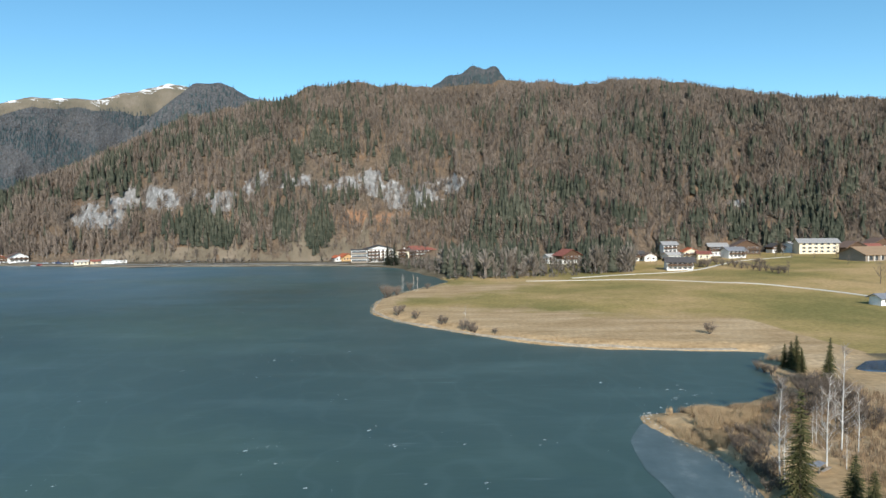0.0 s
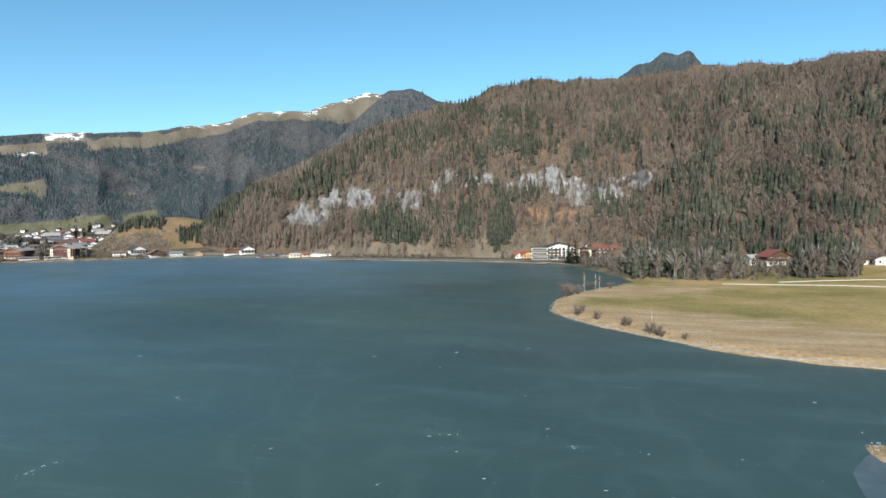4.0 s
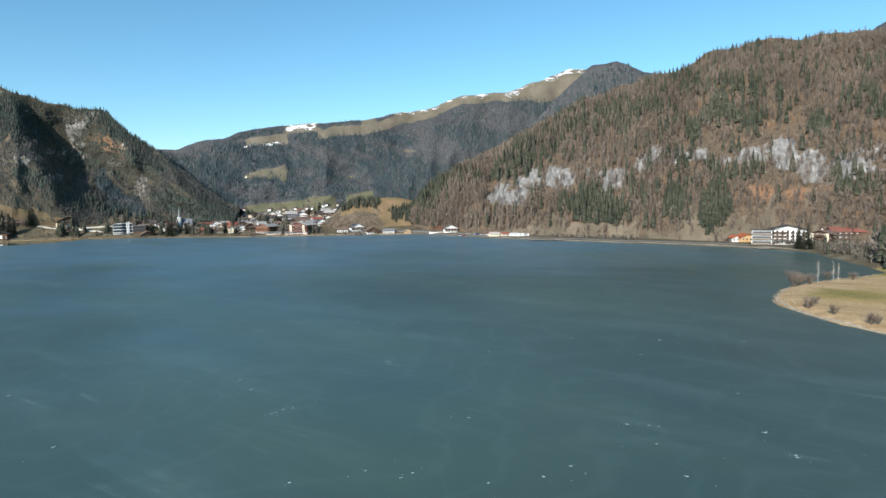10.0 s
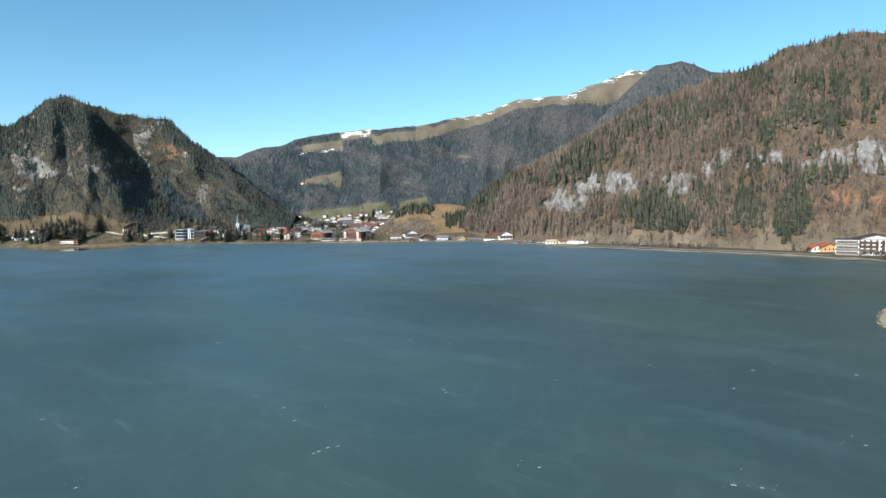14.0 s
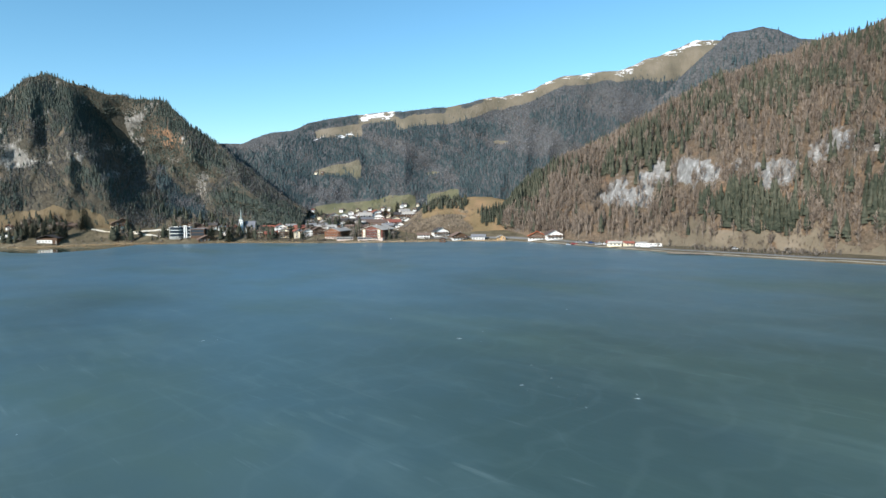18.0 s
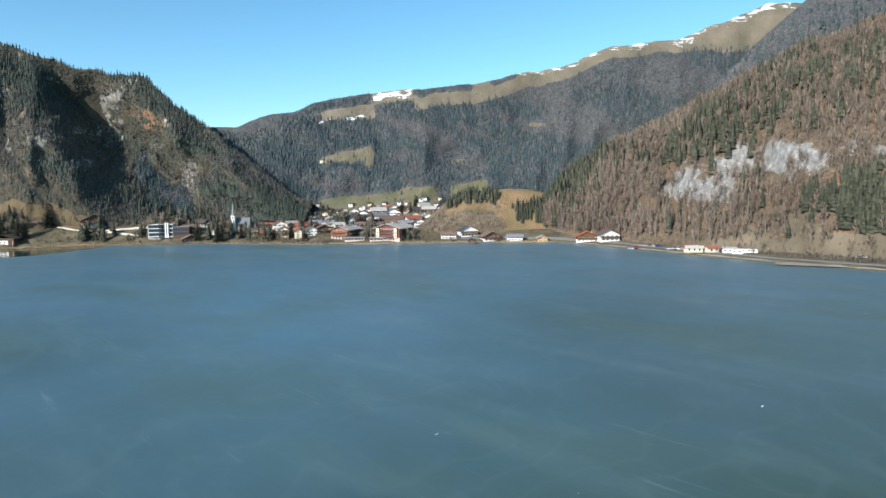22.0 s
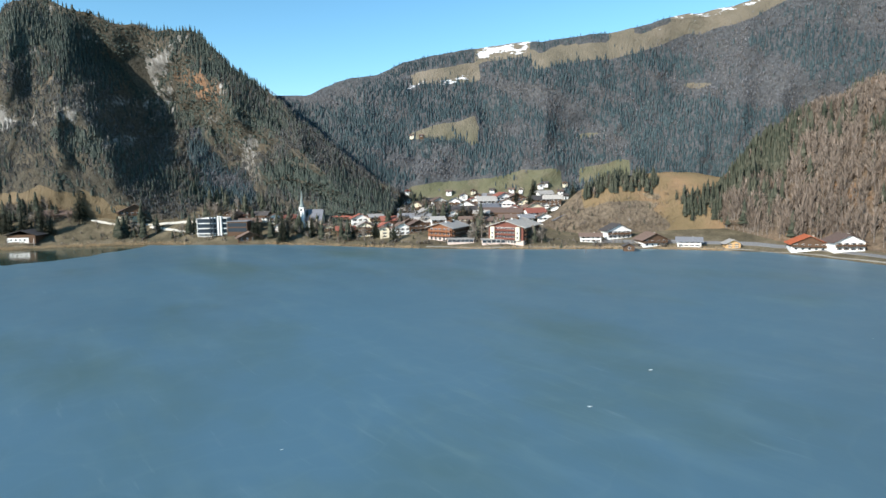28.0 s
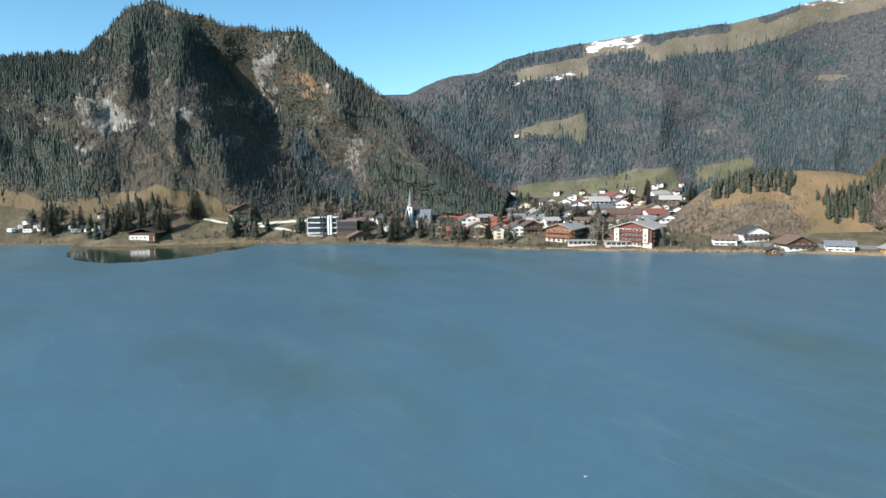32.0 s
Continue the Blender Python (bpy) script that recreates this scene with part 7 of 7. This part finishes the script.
bush(37.2, 70.2, 2.0)
bush(38.6, 71.2, 1.9)
bush(36.6, 66.6, 2.0)
bush(38.4, 68.5, 2.0)
bush(36.2, 63.4, 2.2)
bush(38.7, 67.1, 2.0)
bush(36.7, 62.5, 2.0)
bush(40.5, 74.1, 1.7)
bush(41.2, 73.2, 1.9)
bush(38.2, 64.0, 2.2)
bush(36.3, 59.9, 2.2)
bush(35.4, 60.4, 2.1)
bush(40.4, 69.6, 1.9)
bush(37.6, 67.8, 2.2)
bush(37.2, 64.6, 1.9)
bush(39.8, 74.5, 1.8)
bush(40.3, 70.8, 2.3)
bush(44.2, 74.4, 2.8)
bush(58.7, 78.4, 4.1)
bush(57.9, 75.3, 4.0)
bush(53.4, 73.7, 3.5)
bush(48.6, 80.5, 2.7)
picnic_shelter(42.7, 63.5, 1.0)

ribbon("loop_road", LOOP_ROAD, 1.7, GRAVEL, "pale gravel road in a wide hairpin above the shore", "road", 0.15)
ribbon("valley_road", VALLEY_ROAD, 1.6, GRAVEL, "pale valley road along the foot of the slope", "road", 0.25)
ribbon("farm_lane", LANE, 1.3, GRAVEL, "pale farm lane to the house below the crag", "road", 0.15)
ribbon("meadow_path", MEADOW_PATH, 1.6, GRAVEL, "pale gravel path across the meadow", "path", 0.05)
ribbon("hamlet_lane", HAMLET_LANE, 1.8, GRAVEL, "pale lane from the meadow to the hamlet", "path", 0.05)


def along_shore(first, last, off):
    """Points that follow the lake's outline between two corners of it, off metres inland."""
    p = SHORE[first:last]
    t = np.gradient(p, axis=0)
    t /= np.linalg.norm(t, axis=1)[:, None]
    n = np.stack([t[:, 1], -t[:, 0]], 1)
    q = p + n * off
    if shore_distance(q[:, 0], q[:, 1]).mean() < 0:
        q = p - n * off
    return q


ribbon("shore_road", along_shore(4, 17, 11.0), 5.0, ASPHALT, "grey lakeside road and parking strip", "road", 0.02)
ribbon("shore_path", along_shore(2, 20, 2.2), 0.8, plain("path_gravel", (0.24, 0.22, 0.185), 0.95, 0.2, 1.0), "grey lakeside footpath along the bank", "path", 0.02)

SAND = plain("pale_beach_gravel", (0.37, 0.31, 0.235), 0.95, 0.3, 0.8)
ribbon("meadow_beach", along_shore(74, 90, 0.8), 0.9, SAND, "pale strip of gravel beach below the meadow", "beach", 0.03)

# ice sheets and marks
sheet = Solid()
outline = chaikin(GREY_ICE, 4)
outline = [(x + 0.35 * vnoise(x * 0.3, y * 0.3, 5), y + 0.35 * vnoise(x * 0.3, y * 0.3, 6)) for x, y in outline]
sheet.add([(x, y, 0.03) for x, y in outline] + [(x, y, -0.2) for x, y in outline], [tuple(range(len(outline)))])
m, t, b = material("refrozen_grey_ice", 0.35, 0, 0.5)
grey = ramp(t, noise_of(t, 0.25, 6, 0.65), [(0.3, (0.06, 0.085, 0.084)), (0.55, (0.095, 0.125, 0.124)), (0.75, (0.19, 0.22, 0.215))])
t.links.new(grey, b.inputs["Base Color"])
tagged(new("grey_ice_shelf", sheet.mesh("grey_ice_shelf", m)), "pale grey refrozen ice shelf along the reed bank", "ice", kind="structure")

m, t, b = material("open_water", 0.09, 0, 0.5)
t.links.new(ramp(t, noise_of(t, 0.05, 4), [(0.3, (0.022, 0.042, 0.032)), (0.7, (0.036, 0.062, 0.05))]), b.inputs["Base Color"])
bump(t, b, noise_of(t, 0.8, 3, 0.5), 0.04, 0.2)
ring = chaikin(OPEN_WATER_WEST, 4)
sheet = Solid()
sheet.add([(x + 2.4 * vnoise(x * 0.25, y * 0.25, 3), y + 1.6 * vnoise(x * 0.25, y * 0.25, 4), 0.012) for x, y in ring], [tuple(range(len(ring)))])
tagged(new("open_water", sheet.mesh("open_water", m)), "dark green clear open water beside the bank", "water", kind="structure")

FROST = plain("frost", (0.55, 0.62, 0.64), 0.8, 0.1, 2)
rng = np.random.default_rng(5)
V, T = [], []


def flake(x, y, r, stretch=1.0, turn=0.0):
    o, n = len(V), 9
    for i in range(n):
        a = i * 2 * math.pi / n
        k = r * (0.5 + rng.random())
        px, py = math.cos(a) * k * stretch, math.sin(a) * k
        V.append((x + px * math.cos(turn) - py * math.sin(turn), y + px * math.sin(turn) + py * math.cos(turn), 0.02))
    V.append((x, y, 0.04))
    for i in range(n):
        T.append((o + i, o + (i + 1) % n, o + n))


for x, y in ICE_MARKS + ICE_MARKS_EAST + ICE_MARKS_SPIT:
    r = math.hypot(x, y)
    flake(x, y, 0.0008 * r + 0.03, 2.6, radians(azimuth(x, y)) + rng.random() * 0.5)
    for _ in range(3):
        flake(x + rng.normal() * 0.022 * r, y + rng.normal() * 0.022 * r, 0.0005 * r * (0.4 + rng.random()), 1.8, rng.random() * 3)
for _ in range(70):
    a, r = radians(-20 + 100 * rng.random()), 45 + 420 * rng.random() ** 1.6
    flake(-math.sin(a) * r, math.cos(a) * r, 0.0006 * r * (0.3 + rng.random()), 2.0, a + rng.random())
keep = np.array(V)
tagged(new("frost_flakes", mesh_arrays("frost_flakes", keep, T, [FROST])), "white frost flowers and snow specks on the lake ice", "frost", kind="stuff")

# reeds along the spit and the shores
def reed_bed(name, places, heights, label, mat=REED):
    kinds = []
    for s in range(4):
        r = np.random.default_rng(300 + s)
        v, t = [], []
        for k in range(7):
            x, y = r.normal() * 0.32, r.normal() * 0.32
            lean = r.normal(size=2) * 0.16
            w, a = 0.03 + 0.02 * r.random(), r.random() * 3.14
            hh = 0.65 + 0.45 * r.random()
            o = len(v)
            v += [(x - w * math.cos(a), y - w * math.sin(a), 0), (x + w * math.cos(a), y + w * math.sin(a), 0), (x + lean[0], y + lean[1], hh)]
            t.append((o, o + 1, o + 2))
        kinds.append((np.array(v), np.array(t), np.zeros(len(t), int)))
    n = len(places)
    me = scatter(name, kinds, places, np.stack([heights * 0.6, heights], 1), rng.random(n) * 6.28, rng.integers(0, 4, n), [mat])
    return tagged(new(name, me), label, "reeds", kind="stuff")


q = rng.random((26000, 2)) * (24, 22) + (28, 68)
q = q[inside(chaikin(REEDS, 1), q[:, 0], q[:, 1])]
q = q[fbm(q[:, 0] * 0.2, q[:, 1] * 0.2, 3, 4) > -0.35]
reed_bed("reed_bed", np.c_[q, np.maximum(ground_height(q[:, 0], q[:, 1]), -0.1)], (0.6 + 0.6 * rng.random(len(q))) * (0.75 + 0.4 * fbm(q[:, 0] * 0.3, q[:, 1] * 0.3, 2, 8)), "dense bed of dry straw-coloured reeds")
q = rng.random((60000, 2)) * (150, 250) + (-40, 60)
d = shore_distance(q[:, 0], q[:, 1])
ok = (d > -0.6) & (d < 7 * (0.3 + 0.7 * rng.random(len(q)) ** 2)) & (fbm(q[:, 0] * 0.06, q[:, 1] * 0.06, 3, 14) > -0.25)
q = q[ok]
reed_bed("bank_grass", np.c_[q, np.maximum(ground_height(q[:, 0], q[:, 1]), -0.1)], 0.35 + 0.5 * rng.random(len(q)), "tufts of dry grass and reed along the bank")
q = rng.random((12000, 2)) * (75, 70) + (36, 50)
ok = (shore_distance(q[:, 0], q[:, 1]) > 1.5) & ((q[:, 0] < 70) | (q[:, 1] < 86)) & (fbm(q[:, 0] * 0.12, q[:, 1] * 0.12, 3, 24) > -0.2)
q = q[ok]
DEAD = leaf_material("dead_undergrowth", [(0.2, (0.135, 0.092, 0.056)), (0.5, (0.235, 0.16, 0.1)), (0.8, (0.36, 0.255, 0.165))])
reed_bed("undergrowth", np.c_[q, ground_height(q[:, 0], q[:, 1])], 0.5 + 1.0 * rng.random(len(q)), "tangled brown undergrowth below the birches", DEAD)


k = rng.random(9000) * 24 + 13
q = np.stack([np.interp(k, np.arange(len(SHORE)), SHORE[:, i]) for i in range(2)], 1) + rng.normal(size=(9000, 2)) * 1.4
d = shore_distance(q[:, 0], q[:, 1])
q = q[(d > -0.9) & (d < 4) & (fbm(q[:, 0] * 0.05, q[:, 1] * 0.05, 3, 54) > -0.3)]
reed_bed("village_reeds", np.c_[q, np.maximum(ground_height(q[:, 0], q[:, 1]), -0.05)], 0.7 + 1.0 * rng.random(len(q)), "strip of dry brown reeds along the village shore")

TWIG_EDGE = leaf_material("grey_edge_twigs", [(0.2, (0.11, 0.095, 0.078)), (0.5, (0.18, 0.155, 0.128)), (0.8, (0.27, 0.235, 0.2))])
pond = Solid()
ring = [(91 + 12 * math.cos(k * 0.314) + 2 * math.sin(k * 0.9), 108 + 4.5 * math.sin(k * 0.314)) for k in range(20)]
pz = max(ground_at(x, y) for x, y in ring) + 0.05
pond.add([(x, y, pz) for x, y in ring] + [(x, y, pz - 1.2) for x, y in ring], [tuple(range(20))] + [(i, 20 + i, 20 + (i + 1) % 20, (i + 1) % 20) for i in range(20)])
m, tr, bs = material("pond_ice", 0.06, 0, 0.6)
tr.links.new(ramp(tr, noise_of(tr, 0.3, 4), [(0.3, (0.03, 0.06, 0.1)), (0.7, (0.05, 0.1, 0.16))]), bs.inputs["Base Color"])
tagged(new("pond", pond.mesh("pond", m)), "small blue pond behind the tree-lined spit", "water", kind="structure")


# woods on flat ground
def wood(name, places, share, height, label, seed, wide=1.0):
    r = np.random.default_rng(seed)
    con = [cone_tree(13, 9, s, 0.035) for s in range(4)]
    dec = [bare_tree(34, s, 0.5, 0.022) for s in range(20, 25)]
    z = ground_height(places[:, 0], places[:, 1]) - 0.2
    p = np.c_[places, z]
    is_con = r.random(len(p)) < share
    for flag, kinds, suffix, mats in ((True, con, "conifers", (SPRUCE, BARK)), (False, dec, "bare_trees", (TWIG_EDGE, TRUNK_GREY))):
        s = np.where(is_con == flag)[0]
        if not len(s):
            continue
        h = height * (0.4 + 0.85 * r.random(len(s)) ** 1.2) * (1.2 if flag else 1.0)
        w = h * ((0.21 + 0.09 * r.random(len(s))) if flag else (0.42 + 0.25 * r.random(len(s)))) * wide
        me = scatter(name + "_" + suffix, kinds, p[s], np.stack([w, h], 1), r.random(len(s)) * 6.28, r.integers(0, len(kinds), len(s)), mats)
        tagged(new(name + "_" + suffix, me), label + (" of dark conifers" if flag else " of leafless trees"), "trees", kind="stuff")


q = rng.random((3200, 2)) * (150, 90) + (5, 285)
a, d = azimuth(q[:, 0], q[:, 1]), shore_distance(q[:, 0], q[:, 1])
r = np.hypot(q[:, 0], q[:, 1])
edge = np.interp(a, [-24, -16, -12, -4, -1, 3], [335, 322, 306, 293, 300, 330])
ok = (a > -19) & (a < -1.0) & (r > edge) & (r < edge + 62) & (d > 3) & (fbm(q[:, 0] * 0.05, q[:, 1] * 0.05, 3, 2) > -0.6 + 0.55 * smooth(-6, -14, a)) & ((a > -10.4) | (a < -14.6))
wood("meadow_edge_wood", q[ok][:800], 0.26 + 0.42 * smooth(10, 30, (r - edge)[ok][:800]), 14.0, "strip of wood behind the meadow", 8)
q = rng.random((1600, 2)) * (70, 90) + (45, 285)
a, r = azimuth(q[:, 0], q[:, 1]), np.hypot(q[:, 0], q[:, 1])
ok = (a > -19.5) & (a < -10.0) & (r > np.interp(a, [-16, -12, -4], [322, 306, 293])) & (r < 372)
wood("hamlet_grove", q[ok][:150], 0.05, 7.0, "low grove before the hamlet", 19, 1.1)
q = rng.random((900, 2)) * (150, 90) + (5, 275)
a, d = azimuth(q[:, 0], q[:, 1]), shore_distance(q[:, 0], q[:, 1])
near = np.abs(np.hypot(q[:, 0], q[:, 1]) - np.interp(a, [-24, -16, -12, -4, -1, 3], [335, 322, 306, 293, 300, 330]))
ok = (a > -17) & (a < 1) & (near < 8) & (d > 1)
wood("edge_brush", q[ok][:260], 0.06, 3.4, "brown brush in front of the meadow wood", 15, 1.7)
q = rng.random((2600, 2)) * (70, 135) + (-45, 290)
a, d = azimuth(q[:, 0], q[:, 1]), shore_distance(q[:, 0], q[:, 1])
ok = (d > 3.5) & (d < 32) & (a > -2.5) & (a < 4.0) & (fbm(q[:, 0] * 0.07, q[:, 1] * 0.07, 3, 41) > -0.35)
wood("bay_brush", q[ok][:230], 0.12, 6.0, "brown brush and young trees round the bay", 23, 1.3)
q = rng.random((2500, 2)) * (330, 60) + (-270, 395)
d = shore_distance(q[:, 0], q[:, 1])
ok = (d > 14) & (d < 34) & (fbm(q[:, 0] * 0.04, q[:, 1] * 0.04, 3, 6) > 0.05)
wood("roadside_brush", q[ok][:420], 0.05, 3.6, "roadside brush", 9, 1.6)
q = rng.random((4000, 2)) * (330, 260) + (-690, 190)
d = shore_distance(q[:, 0], q[:, 1])
ok = (d > 4) & (d < 70) & (rng.random(len(q)) < 0.22 + 0.5 * (d < 10))
wood("garden_shrubs", q[ok][:560], 0.16, 2.6, "garden shrubs and hedges", 10, 1.8)
q = rng.random((9000, 2)) * (330, 260) + (-690, 190)
a, d = azimuth(q[:, 0], q[:, 1]), shore_distance(q[:, 0], q[:, 1])
ok = (d > 1.5) & (d < 11) & (a > 41) & (a < 61) & (fbm(q[:, 0] * 0.07, q[:, 1] * 0.07, 3, 46) > -0.2)
wood("shore_hedges", q[ok][:330], 0.1, 2.3, "low brown hedges along the village shore", 24, 2.2)
q = rng.random((5000, 2)) * (330, 260) + (-720, 150)
a, d = azimuth(q[:, 0], q[:, 1]), shore_distance(q[:, 0], q[:, 1])
ok = (d > 7) & (d < 95) & (a > 43.5) & (a < 60) & (fbm(q[:, 0] * 0.05, q[:, 1] * 0.05, 3, 16) > -0.15)
wood("village_trees", q[ok][:900], 0.36, 8.5, "village garden trees", 11, 1.6)
a = azimuth(q[:, 0], q[:, 1])
ok = (d > 7) & (d < 50) & (a > 60) & (fbm(q[:, 0] * 0.05, q[:, 1] * 0.05, 3, 26) > 0.0)
wood("west_shore_trees", q[ok][:230], 0.6, 9.0, "west shore trees", 13, 1.7)
q = rng.random((3000, 2)) * (200, 200) + (-720, 130)
a, d = azimuth(q[:, 0], q[:, 1]), shore_distance(q[:, 0], q[:, 1])
ok = (d > 2) & (d < 60) & (a > 60) & (fbm(q[:, 0] * 0.08, q[:, 1] * 0.08, 3, 36) > 0.05)
wood("west_shore_shrubs", q[ok][:420], 0.08, 2.4, "west shore shrubs", 14, 1.7)
q = rng.random((900, 2)) * (120, 70) + (-740, 150)
d = shore_distance(q[:, 0], q[:, 1])
ok = (d > 22) & (d < 44) & (fbm(q[:, 0] * 0.06, q[:, 1] * 0.06, 2, 3) > 0)
wood("camp_site_trees", q[ok][:90], 0.5, 8.0, "camp site trees", 12, 1.6)

# upland farms on the far slope
def on_far(az, rise):
    k = np.argmin(np.abs(FA - az) * 2 + np.abs(FE - rise))
    return far.P.reshape(-1, 3)[k]


for az, rise, w in ((53.6, 4.9, 3.0), (53.2, 4.75, 2.6)):
    x, y, z = on_far(az, rise)
    house(x, y, w, w * 0.7, 1.3, wall=PLASTER_CREAM if w > 2.8 else WOOD_DARK, roof=ROOF_BROWN, gable="side", floors=1, balcony=False, name="farmhouse", label="small upland farmhouse on the far pasture", z=z)

# stone groynes and bank stones
V, T = [], []
rock_kinds = []
for s in range(3):
    r2 = np.random.default_rng(500 + s)
    v = np.array([(math.cos(i * 1.047) * (0.7 + 0.5 * r2.random()), math.sin(i * 1.047) * (0.7 + 0.5 * r2.random()), -0.2) for i in range(6)] + [(math.cos(i * 1.047 + 0.4) * 0.5, math.sin(i * 1.047 + 0.4) * 0.5, 0.45 + 0.3 * r2.random()) for i in range(6)] + [(0, 0, 0.8)])
    t2 = [(i, (i + 1) % 6, 6 + i) for i in range(6)] + [((i + 1) % 6, 6 + (i + 1) % 6, 6 + i) for i in range(6)] + [(6 + i, 6 + (i + 1) % 6, 12) for i in range(6)]
    rock_kinds.append((v, np.array(t2), np.zeros(len(t2), int)))
p = along_shore(2, 60, 0.3)
k = np.linspace(0, len(p) - 1, 1500)
q = np.stack([np.interp(k, np.arange(len(p)), p[:, i]) for i in range(2)], 1) + rng.normal(size=(1500, 2)) * 0.5
sz = 0.05 + 0.12 * rng.random(len(q)) ** 3
me = scatter("bank_stones", rock_kinds, np.c_[q, np.maximum(ground_height(q[:, 0], q[:, 1]), 0) + 0.02], np.stack([sz, sz * 0.7], 1), rng.random(len(q)) * 6.28, rng.integers(0, 3, len(q)), [STONE])
tagged(new("bank_stones", me), "pale stones along the lake bank", "stones", kind="stuff")
